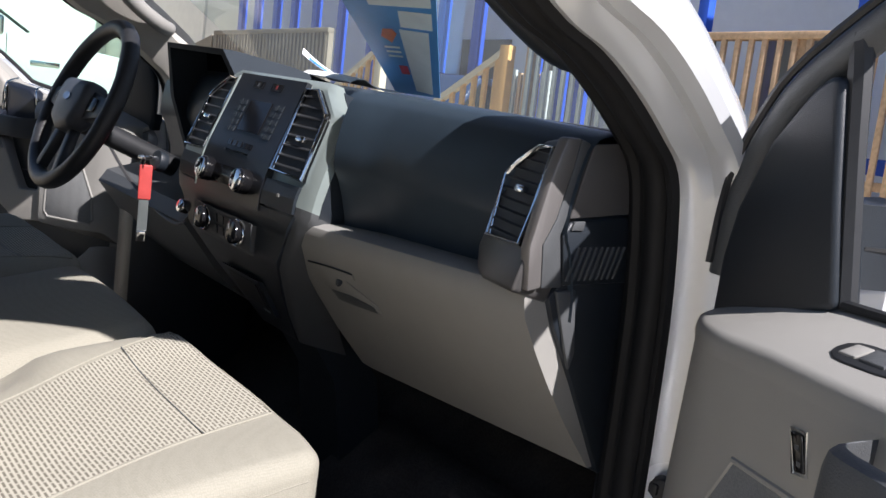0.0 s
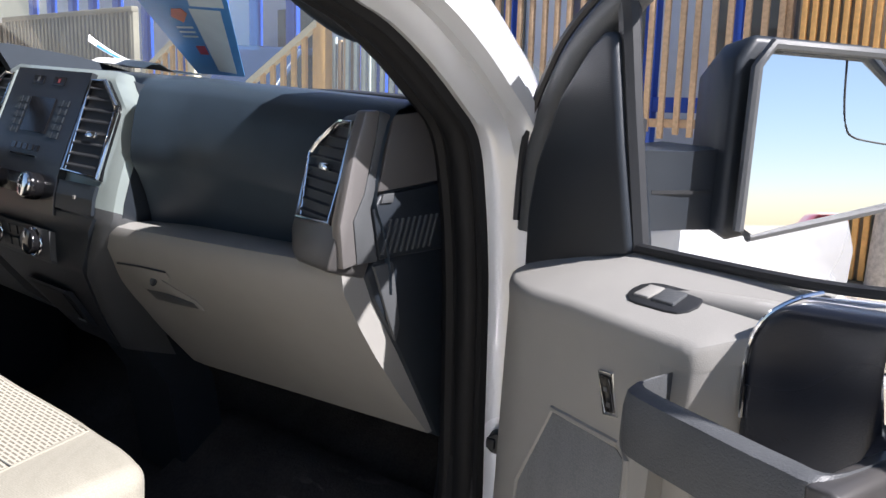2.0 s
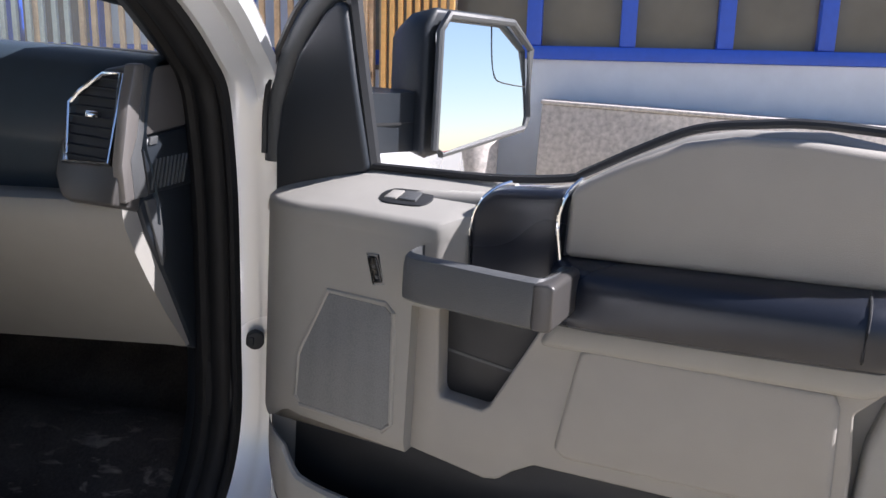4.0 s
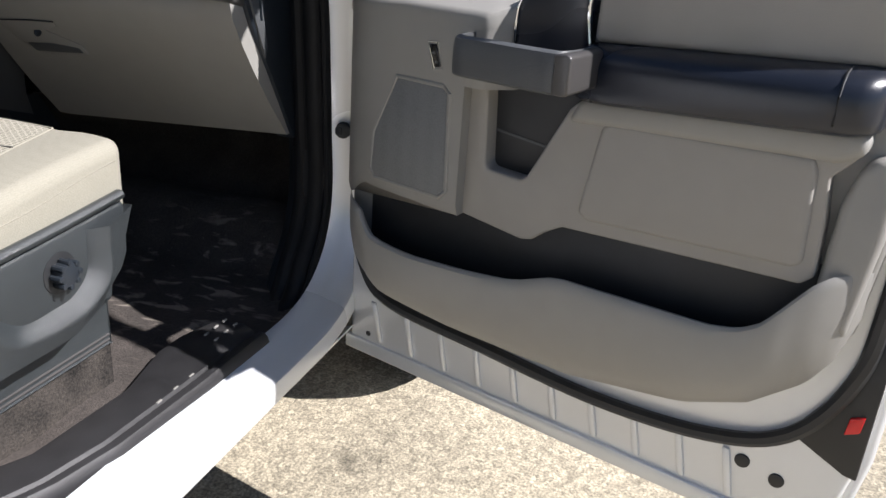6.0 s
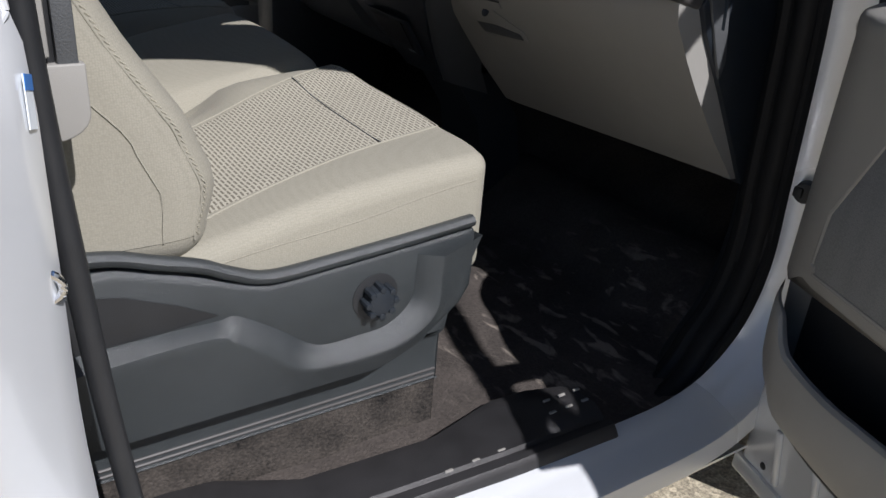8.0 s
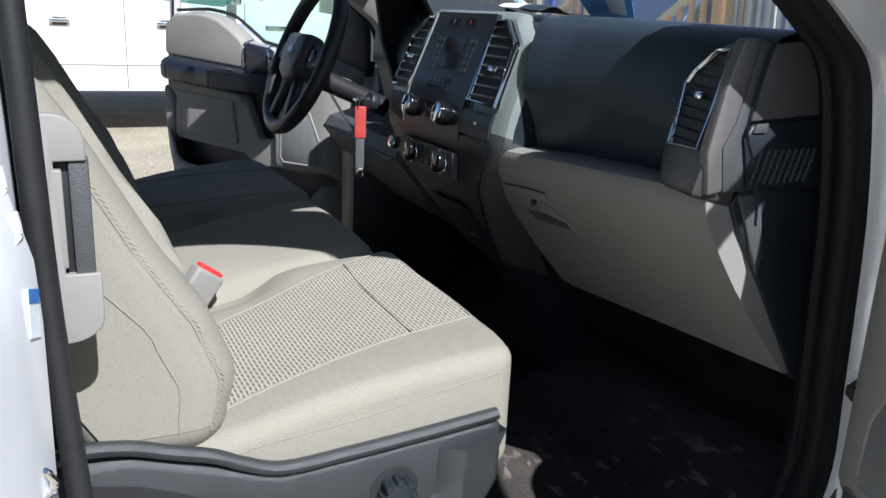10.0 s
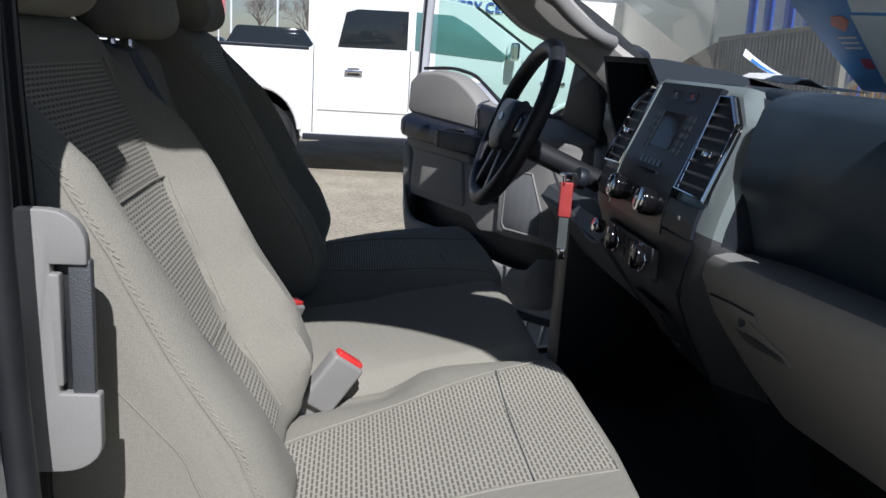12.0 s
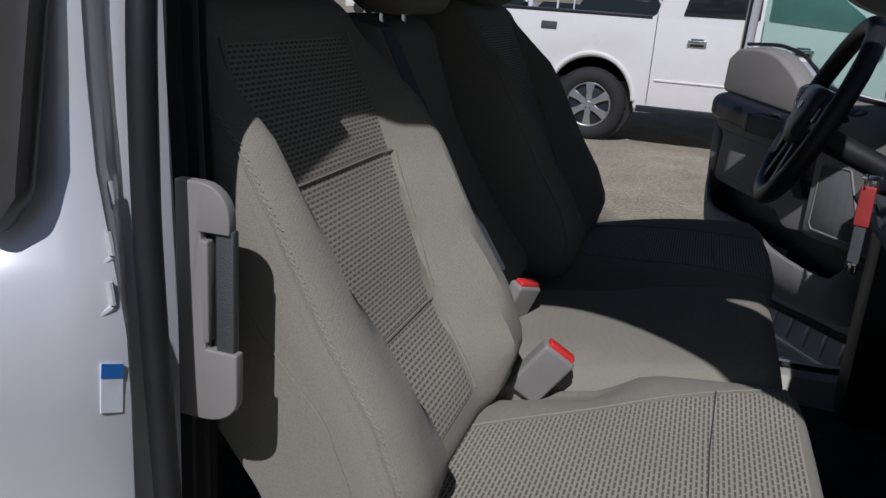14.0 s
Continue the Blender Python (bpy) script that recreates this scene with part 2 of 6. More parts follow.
def sheet(rows, bm=None, thick=0.0, closed=False):
    """A skin over rows of points."""
    own = bmesh.new()
    vs = [[own.verts.new(p) for p in r] for r in rows]
    for a, b in zip(vs, vs[1:]):
        k = len(a)
        for i in range(k if closed else k - 1):
            j = (i + 1) % k
            own.faces.new((a[i], a[j], b[j], b[i]))
    bmesh.ops.recalc_face_normals(own, faces=own.faces)
    if thick:
        bmesh.ops.solidify(own, geom=own.faces[:], thickness=thick)
    return join(bm, own)


def loft(rows, bm=None):
    """Closed loops skinned together, with end caps."""
    own = bmesh.new()
    vs = [[own.verts.new(p) for p in r] for r in rows]
    k = len(vs[0])
    for a, b in zip(vs, vs[1:]):
        for i in range(k):
            own.faces.new((a[i], a[(i + 1) % k], b[(i + 1) % k], b[i]))
    own.faces.new(vs[0])
    own.faces.new(vs[-1])
    bmesh.ops.recalc_face_normals(own, faces=own.faces)
    return join(bm, own)


def tube(points, r, k=10, bm=None, closed=False, flat=1.0):
    """A round bar along points; r a number or one per point."""
    pts = [Vector(p) for p in points]
    rs = r if isinstance(r, (list, tuple)) else [r] * len(pts)
    rows = []
    up = Vector((0.13, 0.21, 0.97))
    for i, p in enumerate(pts):
        if closed:
            d = pts[(i + 1) % len(pts)] - pts[i - 1]
        else:
            d = pts[min(i + 1, len(pts) - 1)] - pts[max(i - 1, 0)]
        d.normalize()
        s = d.cross(up)
        if s.length < 0.05:
            s = d.cross(Vector((1, 0, 0)))
        s.normalize()
        q = s.cross(d)
        rows.append([p + rs[i] * (s * math.cos(a) + q * math.sin(a) * flat) for a in (2 * math.pi * j / k for j in range(k))])
    if closed:
        return sheet(rows + [rows[0]], bm, closed=True)
    return loft(rows, bm)


def rbox(lo, hi, r, f=None, arc=4, mid=(6, 6, 6), bm=None):
    """A box with rounded edges, in a fine net that f(point) may bend."""
    lo, hi = Vector(lo), Vector(hi)
    own = bmesh.new()
    r = min(r, *(0.499 * (hi[i] - lo[i]) for i in range(3)))
    ax = []
    for i in range(3):
        s = [lo[i] + r - r * math.tan(math.pi / 4 * (1 - j / arc)) for j in range(arc)]
        e = [hi[i] - r + r * math.tan(math.pi / 4 * j / arc) for j in range(1, arc + 1)]
        m = [lo[i] + r + (hi[i] - lo[i] - 2 * r) * j / mid[i] for j in range(mid[i] + 1)]
        ax.append(s + m + e)
    seen = {}

    def vert(i, j, k):
        if (i, j, k) not in seen:
            p = Vector((ax[0][i], ax[1][j], ax[2][k]))
            q = Vector(min(max(p[c], lo[c] + r), hi[c] - r) for c in range(3))
            d = p - q
            if d.length > 1e-9:
                p = q + d.normalized() * r
            seen[i, j, k] = own.verts.new(f(p) if f else p)
        return seen[i, j, k]

    n = [len(a) - 1 for a in ax]
    for c in range(3):
        a, b = [d for d in range(3) if d != c]
        for side in (0, n[c]):
            for i in range(n[a]):
                for j in range(n[b]):
                    ix = []
                    for p, q in ((i, j), (i + 1, j), (i + 1, j + 1), (i, j + 1)):
                        t = [0, 0, 0]
                        t[c], t[a], t[b] = side, p, q
                        ix.append(vert(*t))
                    own.faces.new(ix)
    return join(bm, own)


def cyl(center, axis, r, h, k=20, w=0.002, r2=None, bm=None):
    """A disc or peg round axis, from center, h long."""
    own = bmesh.new()
    bmesh.ops.create_cone(own, cap_ends=True, segments=k, radius1=r, radius2=r if r2 is None else r2, depth=h)
    m = Matrix.Translation(Vector(center) + Vector(axis).normalized() * h / 2) @ Vector(axis).to_track_quat("Z", "Y").to_matrix().to_4x4()
    bmesh.ops.transform(own, matrix=m, verts=own.verts)
    if w:
        bev(own, w, 2, 50)
    return join(bm, own)


def lerp(a, b, t):
    return a + (b - a) * t


def smooth(t):
    t = min(max(t, 0), 1)
    return t * t * (3 - 2 * t)


def curve(keys, x):
    """Piecewise smooth value through (x, y) keys."""
    if x <= keys[0][0]:
        return keys[0][1]
    for (a, p), (b, q) in zip(keys, keys[1:]):
        if x <= b:
            return lerp(p, q, (x - a) / (b - a))
    return keys[-1][1]


def yz(p, q, d):
    return (d, p, q)


def xz(p, q, d):
    return (p, d, q)


def xy(p, q, d):
    return (p, q, d)

# ---- truck shell ----
def rounded(keys, n):
    """Points along a smooth line through keys."""
    out = []
    k = [Vector(p) for p in keys]
    for i in range(len(k) - 1):
        a, b, c, d = k[max(i - 1, 0)], k[i], k[i + 1], k[min(i + 2, len(k) - 1)]
        for j in range(n):
            t = j / n
            out.append(0.5 * (2 * b + (c - a) * t + (2 * a - 5 * b + 4 * c - d) * t * t + (3 * b - a - 3 * c + d) * t ** 3))
    return out + [k[-1]]


OPENING = [(-0.72, 1.745), (-0.79, 1.655), (-0.808, 1.45), (-0.80, 1.20), (-0.80, 1.00), (-0.80, 0.80), (-0.785, 0.66), (-0.74, 0.595), (-0.66, 0.572), (-0.40, 0.568), (-0.12, 0.566),
           (0.00, 0.572), (0.075, 0.60), (0.132, 0.66), (0.157, 0.75), (0.150, 0.87), (0.142, 0.98), (0.130, 1.11), (0.108, 1.225), (0.084, 1.292), (0.040, 1.330), (-0.02, 1.372), (-0.085, 1.410), (-0.17, 1.446),
           (-0.30, 1.556), (-0.42, 1.665), (-0.52, 1.73), (-0.60, 1.745), (-0.72, 1.745)]


OPENING_LEFT = [(x if x > -0.6 else x - 0.62, z) for x, z in OPENING]


JAMB_LOW = [(0.768, 0.014), (0.801, 0.030), (0.806, 0.032), (0.825, 0.016), (0.838, 0.006), (0.846, 0.001), (0.885, 0.02), (0.98, 0.15)]
JAMB_HIGH = [(0.768, 0.014), (0.795, 0.028), (0.801, 0.038), (0.809, 0.0395), (0.824, 0.0325), (0.831, 0.032), (0.848, 0.053), (0.856, 0.17)]
JAMB_PILLAR = [(0.832, 0.014), (0.842, 0.012), (0.855, 0.020), (0.864, 0.034), (0.882, 0.031), (0.897, 0.040), (0.901, 0.056), (0.86, 0.072)]


def opening_ring(side, section, material, name, parent, label="", jamb=False):
    """A band swept round a door opening. section: (distance from the centre line, outset) pairs."""
    path = rounded([(x, 0, z) for x, z in (OPENING if side < 0 else OPENING_LEFT)], 4)
    rows = []
    for i, p in enumerate(path):
        d = path[min(i + 1, len(path) - 1)] - path[max(i - 1, 0)]
        if i in (0, len(path) - 1):
            d = Vector((-1, 0, 0))
        d.normalize()
        o = Vector((d.z, 0, -d.x))
        if o.dot(p - Vector((-0.35, 0, 1.2))) < 0:
            o = -o
        use = section
        k = smooth((p.z - 0.60) / 0.14) * smooth((-0.70 - p.x) / 0.06) * (1 - smooth((p.z - 1.66) / 0.09))
        if jamb:
            q = smooth((p.z - 1.12) / 0.16)
            j = smooth((p.z - 1.22) / 0.10) * (1 - k)
            use = []
            for (w0, o0), (w1, o1), (w2, o2), (w3, o3) in zip(section, JAMB_LOW, JAMB_HIGH, JAMB_PILLAR):
                wb, ob = lerp(w1, w2, q), lerp(o1, o2, q)
                use.append((lerp(lerp(w0, w3, j), wb, k), lerp(lerp(o0, o3, j), ob, k)))
        lean = 0.11 * smooth((p.z - 1.36) / 0.42)
        if not jamb and side < 0:
            use = [(w, off + 0.035 * (1 - smooth((p.z - 0.573) / 0.05))) for w, off in use]
        if not jamb:
            use = [(w - k * (0.026 + 0.038 * (w - 0.70) / 0.132), off) for w, off in use]
        rows.append([Vector((p.x + o.x * off, side * (w - lean), p.z + o.z * off)) for w, off in use])
    return part(name, sheet(rows), material, parent, label)


cab = thing("pickup_truck", "silver pickup truck with both front doors standing open", "pickup truck")
for s in (-1, 1):
    opening_ring(s, [(0.832, 0.012), (0.850, 0.016), (0.862, 0.022), (0.874, 0.0275), (0.908, 0.0315), (0.9155, 0.036), (0.919, 0.050), (0.921, 0.068)], M_PAINT, "door_jamb", cab, "silver painted door jamb", True)
    opening_ring(s, [(0.735, 0.032), (0.745, 0.022), (0.752, 0.014), (0.760, 0.012), (0.767, 0.018), (0.772, 0.018), (0.778, 0.010), (0.788, 0.006), (0.798, 0.006), (0.805, 0.011), (0.809, 0.016), (0.813, 0.014), (0.818, 0.006), (0.825, 0.006), (0.832, 0.016)], M_SEAL, "door_seal", cab, "black rubber door seal")
    opening_ring(s, [(0.70, 0.075), (0.72, 0.05), (0.735, 0.032)] if s < 0 else [(0.69, 0.075), (0.715, 0.03), (0.735, 0.006), (0.775, 0.002), (0.785, 0.008)], M_DARK if s < 0 else M_PILLAR, "pillar_trim", cab, "pillar trim inside the door seal")
    part("cowl_side", box(0.172, 0.62, min(s * 0.757, s * 0.82), max(s * 0.757, s * 0.82), 0.50, 1.325, 0.006), M_BLACK, cab)
    # sill below the jamb, with its flange
    prof = [(0.9205, 0.502), (0.919, 0.495), (0.905, 0.490), (0.893, 0.487), (0.892, 0.462), (0.886, 0.462), (0.885, 0.480), (0.80, 0.46), (0.80, 0.53)]
    rows = [[Vector((x, s * p, q)) for p, q in prof] for x in (-1.75, -0.9, -0.3, 0.02, 0.10)]
    part("rocker_panel", sheet(rows), M_PAINT, cab, "silver rocker panel below the sill")
    # fender, rear side
    fen = [(0.175, 0.60), (0.30, 0.56), (0.42, 0.85), (0.62, 1.0), (0.95, 1.02), (1.25, 0.85), (1.36, 0.56), (1.6, 0.56), (1.66, 1.0), (1.5, 1.12), (0.62, 1.19), (0.24, 1.20), (0.175, 1.18)]
    part("fender", slab(fen, xz, s * 0.90, s * 0.985, 0.02, 3), M_PAINT, cab, "silver front fender")
    if s > 0:
        part("rear_corner", box(-1.80, -1.50, 0.76, 0.98, 0.60, 1.80, 0.03), M_DARK, cab)
        part("roof_rail", box(-1.75, -0.34, 0.62, 0.80, 1.775, 1.86, 0.03, 3), M_PAINT, cab)
        continue
    part("rear_side_window", box(-1.54, -0.96, s * 0.842, s * 0.838, 1.25, 1.80, 0), M_GLASS_DARK, cab, "dark rear side window")
    rear = [(-0.93, 0.47), (-1.75, 0.47), (-1.75, 1.27), (-0.93, 1.27)]
    part("rear_door", slab(rear, xz, s * 0.86, s * 0.982, 0.012, 3), M_PAINT, cab, "silver rear half door")
    part("rear_quarter_trim", box(-1.80, -1.52, s * 0.78, s * 0.90, 1.27, 1.80, 0.02), M_DARK, cab)
    post = [(-0.842, 1.25), (-0.862, 1.222), (-0.97, 1.222), (-0.97, 1.72), (-0.850, 1.72)]
    part("pillar_cover", slab(post, lambda p, q, d: (p, d + 0.11 * smooth((q - 1.36) / 0.42), q), s * 0.874, s * 0.897, 0.008, 2), M_COVER, cab, "dark grey pillar cover beside the rear window")
    part("rear_pillar_trim", slab([(-0.83, 0.66), (-0.99, 0.66), (-0.99, 1.80), (-0.83, 1.80)], xz, s * 0.70, s * 0.79, 0.01, 2), M_DARK, cab, "charcoal rear door trim")
    part("rear_side_trim", box(-1.75, -0.99, s * 0.76, s * 0.86, 0.60, 1.27, 0.02), M_DARK, cab)
    part("roof_rail", box(-1.75, -0.34, s * 0.62, s * 0.765, 1.812, 1.875, 0.02, 3), M_PAINT, cab)
floor_pan = [(-1.75, 0.505), (0.25, 0.505), (0.50, 0.70), (0.56, 1.25), (0.60, 1.25), (0.60, 0.46), (-1.75, 0.46)]
part("floor_carpet", slab(floor_pan, xz, -0.80, 0.80, 0.01, 2), M_CARPET, cab, "brown grey carpet with dried mud marks")
part("footwell_carpet", sheet([[Vector((x, y, 0.535 + 0.004 * math.sin(31 * x + 17 * y) * math.sin(23 * y - 9 * x) + 0.10 * smooth((x - 0.12) / 0.2))) for y in np.linspace(-0.845, -0.05, 40)] for x in np.linspace(-0.90, 0.34, 60)]), M_CARPET, cab, "brown grey carpet with dried mud marks")
part("kick_panel", box(-0.02, 0.34, 0.64, 0.75, 0.50, 1.02, 0.02), M_DARK, cab, "charcoal kick panel")
part("rear_wall", box(-1.82, -1.75, -0.90, 0.90, 0.55, 1.22, 0.02), M_DARK, cab)
part("rear_window", box(-1.79, -1.785, -0.86, 0.86, 1.22, 1.66, 0), M_GLASS_DARK, cab, "dark rear window")
part("rear_wall_top", box(-1.82, -1.75, -0.90, 0.90, 1.66, 1.82, 0.02), M_DARK, cab)
part("roof", box(-1.82, -0.26, -0.76, 0.76, 1.84, 1.88, 0.02, 3), M_PAINT, cab)
# two unseen visor slabs, added to keep windshield sun off the seats
for y in (-0.66, 0.04):
    part("sun_visor", rbox((-0.33, y, 1.742), (-0.13, y + 0.62, 1.758), 0.006, lambda p: Vector((p.x, p.y, p.z - 0.30 * (p.x + 0.33) + 0.02)), arc=2, mid=(2, 2, 1)), M_HEADLINER, cab, "unseen beige visor slab added to hold back the sun")
part("headliner", box(-1.80, -0.28, -0.70, 0.70, 1.785, 1.815, 0.01), M_HEADLINER, cab, "beige cloth headliner")
part("hood", sheet([[Vector((x, y, curve([(0.72, 1.20), (1.1, 1.19), (1.6, 1.12), (1.75, 1.02)], x) - 0.05 * (y / 0.9) ** 4)) for y in np.linspace(-0.9, 0.9, 13)] for x in (0.72, 0.9, 1.1, 1.35, 1.6, 1.7, 1.75)], thick=0.02), M_PAINT, cab, "silver hood")
part("nose", box(1.66, 1.78, -0.92, 0.92, 0.50, 1.02, 0.04, 3), M_GREY, cab)
for s in (-1, 1):
    part("bed_side", box(-3.65, -1.86, s * 0.88, s * 0.985, 0.62, 1.30, 0.03, 3), M_PAINT, cab, "silver bed side")
    for x in (0.88, -2.72):
        t = part("wheel", tube([Vector((x + 0.29 * math.cos(a), s * 0.84, 0.385 + 0.29 * math.sin(a))) for a in np.linspace(0, 2 * math.pi, 30, endpoint=False)], 0.095, 10, closed=True), M_BLACK, cab, "black tyre")
        part("rim", cyl((x, s * 0.82, 0.385), (0, s, 0), 0.22, 0.06, 28, 0.008), M_SILVER, t, "alloy rim")
part("bed_floor", box(-3.65, -1.86, -0.90, 0.90, 0.68, 0.74, 0.01), M_BLACK, cab)
part("tailgate", box(-3.72, -3.65, -0.90, 0.90, 0.68, 1.30, 0.02), M_PAINT, cab)
part("frame_rail", box(-3.5, 1.5, -0.5, 0.5, 0.32, 0.45, 0.02), M_BLACK, cab)
part("cowl", box(0.56, 0.80, -0.80, 0.80, 1.19, 1.255, 0.015), M_BLACK, cab, "black cowl below the windshield")
# windshield between the pillars
WS_LO, WS_HI = (0.60, 1.27), (-0.32, 1.83)


def ws(y, t):
    bow = 0.10 * (1 - (y / 0.78) ** 2)
    return Vector((lerp(WS_LO[0], WS_HI[0], t) - 0.08 + bow, y * lerp(1.0, 0.86, t), lerp(WS_LO[1], WS_HI[1], t)))


shield = part("windshield", sheet([[ws(y, t) for y in np.linspace(-0.80, 0.80, 17)] for t in np.linspace(0, 1, 9)]), M_GLASS, cab, "clear green-tinted windshield")
shield.visible_shadow = False
for s in (-1, 1):
    inner = [Vector((0.33, s * 0.745, 1.27)), Vector((0.15, s * 0.745, 1.345)), Vector((-0.02, s * 0.735, 1.455)), Vector((-0.25, s * 0.67, 1.64)), Vector((-0.40, s * 0.62, 1.78))]
    part("pillar_cover_inner", tube(rounded(inner, 4), 0.042, 10, flat=0.75), M_GREY if s < 0 else M_PILLAR, cab, "pillar trim beside the windshield")
    rows = []
    path = rounded([(x, 0, z) for x, z in OPENING if x > -0.60 and z > 1.1], 4)
    for a, p, b in zip(path, path[1:], path[2:]):
        d = (b - a).normalized()
        o = Vector((d.z, 0, -d.x))
        o = o if o.x > 0 else -o
        lean = 0.11 * smooth((p.z - 1.36) / 0.42)
        rows.append([Vector((p.x + o.x * off, s * (w - lean), p.z + o.z * off)) for w, off in ((0.885, 0.058), (0.884, 0.085), (0.872, 0.108), (0.84, 0.125), (0.77, 0.13))])
    part("windshield_pillar", sheet(rows), M_PAINT, cab, "silver windshield pillar")
    grab = rounded([Vector((0.06, s * 0.70, 1.42)), Vector((0.02, s * 0.668, 1.43)), Vector((-0.06, s * 0.648, 1.475)), Vector((-0.17, s * 0.61, 1.565)), Vector((-0.23, s * 0.625, 1.615)), Vector((-0.25, s * 0.66, 1.635))], 4)
    part("grab_handle", tube(grab, 0.0185, 12), M_DARK if s < 0 else M_BEIGE, cab, "grab handle on the pillar")
# sill scuff plate with its ribs
def scuff_row(x):
    out = curve([(-0.76, 0.768), (-0.70, 0.782), (-0.60, 0.82), (-0.50, 0.838), (-0.30, 0.848), (-0.10, 0.852)], x)
    inn = curve([(-0.76, 0.64), (-0.66, 0.67), (-0.55, 0.725), (-0.36, 0.735), (-0.24, 0.705), (-0.11, 0.742)], x)
    rise = 0.010 * smooth((x + 0.24) / 0.05)
    return [Vector((x, -w, z)) for w, z in ((inn - 0.006, 0.532), (inn, 0.556 + rise), (inn + 0.02, 0.562 + rise), (out - 0.05, 0.568 + rise), (out - 0.032, 0.569), (out - 0.028, 0.564), (out - 0.022, 0.564), (out - 0.018, 0.570), (out - 0.008, 0.570), (out - 0.001, 0.562), (out, 0.545))]


scuff = part("scuff_plate", sheet([scuff_row(x) for x in np.linspace(-0.76, -0.125, 40)]), M_SCUFF, cab, "black plastic scuff plate on the sill")
part("scuff_end", sheet([[v.lerp(Vector((v.x + 0.012, v.y, 0.535)), k) for v in scuff_row(-0.125)] for k in (0, 0.3, 1)]), M_SCUFF, scuff)
for x, w in [(-0.135 - 0.030 * i, 0.79) for i in range(3)] + [(-0.13 - 0.028 * i, 0.765) for i in range(3)] + [(-0.30 - 0.042 * i, 0.812) for i in range(3)] + [(-0.69, 0.745)]:
    z = 0.5665 + 0.010 * smooth((x + 0.24) / 0.05)
    part("scuff_mark", box(x - 0.006, x + 0.006, -w - 0.002, -w + 0.002, z, z + 0.003, 0.0008), M_BEIGE, scuff)
# striker on the rear door edge
striker = thing("door_striker", "chrome wire striker on the door edge", "striker")
part("striker_plate", box(-0.838, -0.822, -0.872, -0.852, 0.935, 0.995, 0.003), M_PEWTER, striker)
part("striker_loop", tube(rounded([(-0.826, -0.860, 0.984), (-0.812, -0.862, 0.980), (-0.804, -0.863, 0.972), (-0.804, -0.863, 0.962), (-0.812, -0.862, 0.956), (-0.826, -0.860, 0.952)], 4), 0.0034, 8), M_CHROME, striker)
for z in (0.942, 0.989):
    part("striker_bolt", cyl((-0.824, -0.862, z), (1, 0, 0), 0.006, 0.006, 10), M_CHROME, striker)
for r, l in (((-0.8315, -0.818, 1.235), (-0.8335, -0.842, 1.222)), ((-0.8175, -0.838, 1.204), (-0.8265, -0.851, 1.193)), ((-0.8105, -0.848, 1.171), (-0.8195, -0.862, 1.160))):
    r, l = Vector(r), Vector(l)
    part("stamped_notch", tube(rounded([r + Vector((-0.002, 0, 0.014)), r, r.lerp(l, 0.12) - Vector((0, 0, 0.004)), l - Vector((0.001, 0, 0.002))], 3), 0.0026, 8), M_PAINT, cab)
part("edge_seal", tube(rounded([Vector((-0.748, -0.820, 0.565)), Vector((-0.757, -0.820, 0.62)), Vector((-0.777, -0.820, 0.81)), Vector((-0.788, -0.820, 0.966)), Vector((-0.797, -0.820, 1.12)), Vector((-0.801, -0.820, 1.26)), Vector((-0.806, -0.806, 1.42)), Vector((-0.808, -0.76, 1.60))], 5), 0.0105, 12), M_BLACK, cab, "black edge seal")


def on_jamb(y, z, d):
    return Vector((-0.8045 + (y + 0.853) * 0.42 + d + 0.001, y, z))


label_card = thing("jamb_sticker", "small blue and white sticker on the jamb", "sticker")
part("sticker_face", slab([(-0.853, 1.088), (-0.868, 1.093), (-0.866, 1.131), (-0.851, 1.126)], on_jamb, 0.0, 0.001, 0.0), mat("sticker_white", (0.7, 0.75, 0.8), 0.4), label_card, smooth=False)
part("sticker_band", slab([(-0.852, 1.115), (-0.867, 1.120), (-0.866, 1.131), (-0.851, 1.126)], on_jamb, 0.001, 0.0016, 0.0), mat("sticker_blue", (0.03, 0.16, 0.5), 0.4), label_card, smooth=False)
# belt guide on the rear door
guide = thing("belt_guide", "beige pull handle with a black slot on the door edge", "handle")
arc_top = [(-0.785 + 0.026 * math.sin(a), 1.222 + 0.026 * math.cos(a)) for a in np.linspace(0, math.pi / 2, 7)]
arc_low = [(-0.783 + 0.030 * math.cos(a), 1.072 - 0.022 * math.sin(a)) for a in np.linspace(0, math.pi / 2, 7)]
plate_line = [(-0.806, 1.248)] + arc_top + [(-0.759, 1.209), (-0.784, 1.209), (-0.784, 1.202), (-0.778, 1.202), (-0.778, 1.118), (-0.781, 1.118), (-0.781, 1.112), (-0.753, 1.112)] + arc_low + [(-0.806, 1.050)]
part("back_strip", slab(plate_line, xz, -0.780, -0.769, 0.002, 3), M_BEIGE, guide)
part("slot_bar", box(-0.773, -0.757, -0.777, -0.768, 1.110, 1.212, 0.002), M_GREY, guide, "dark grey bar")
part("slot_back", box(-0.784, -0.772, -0.770, -0.766, 1.110, 1.212, 0.001), M_BLACK, guide)


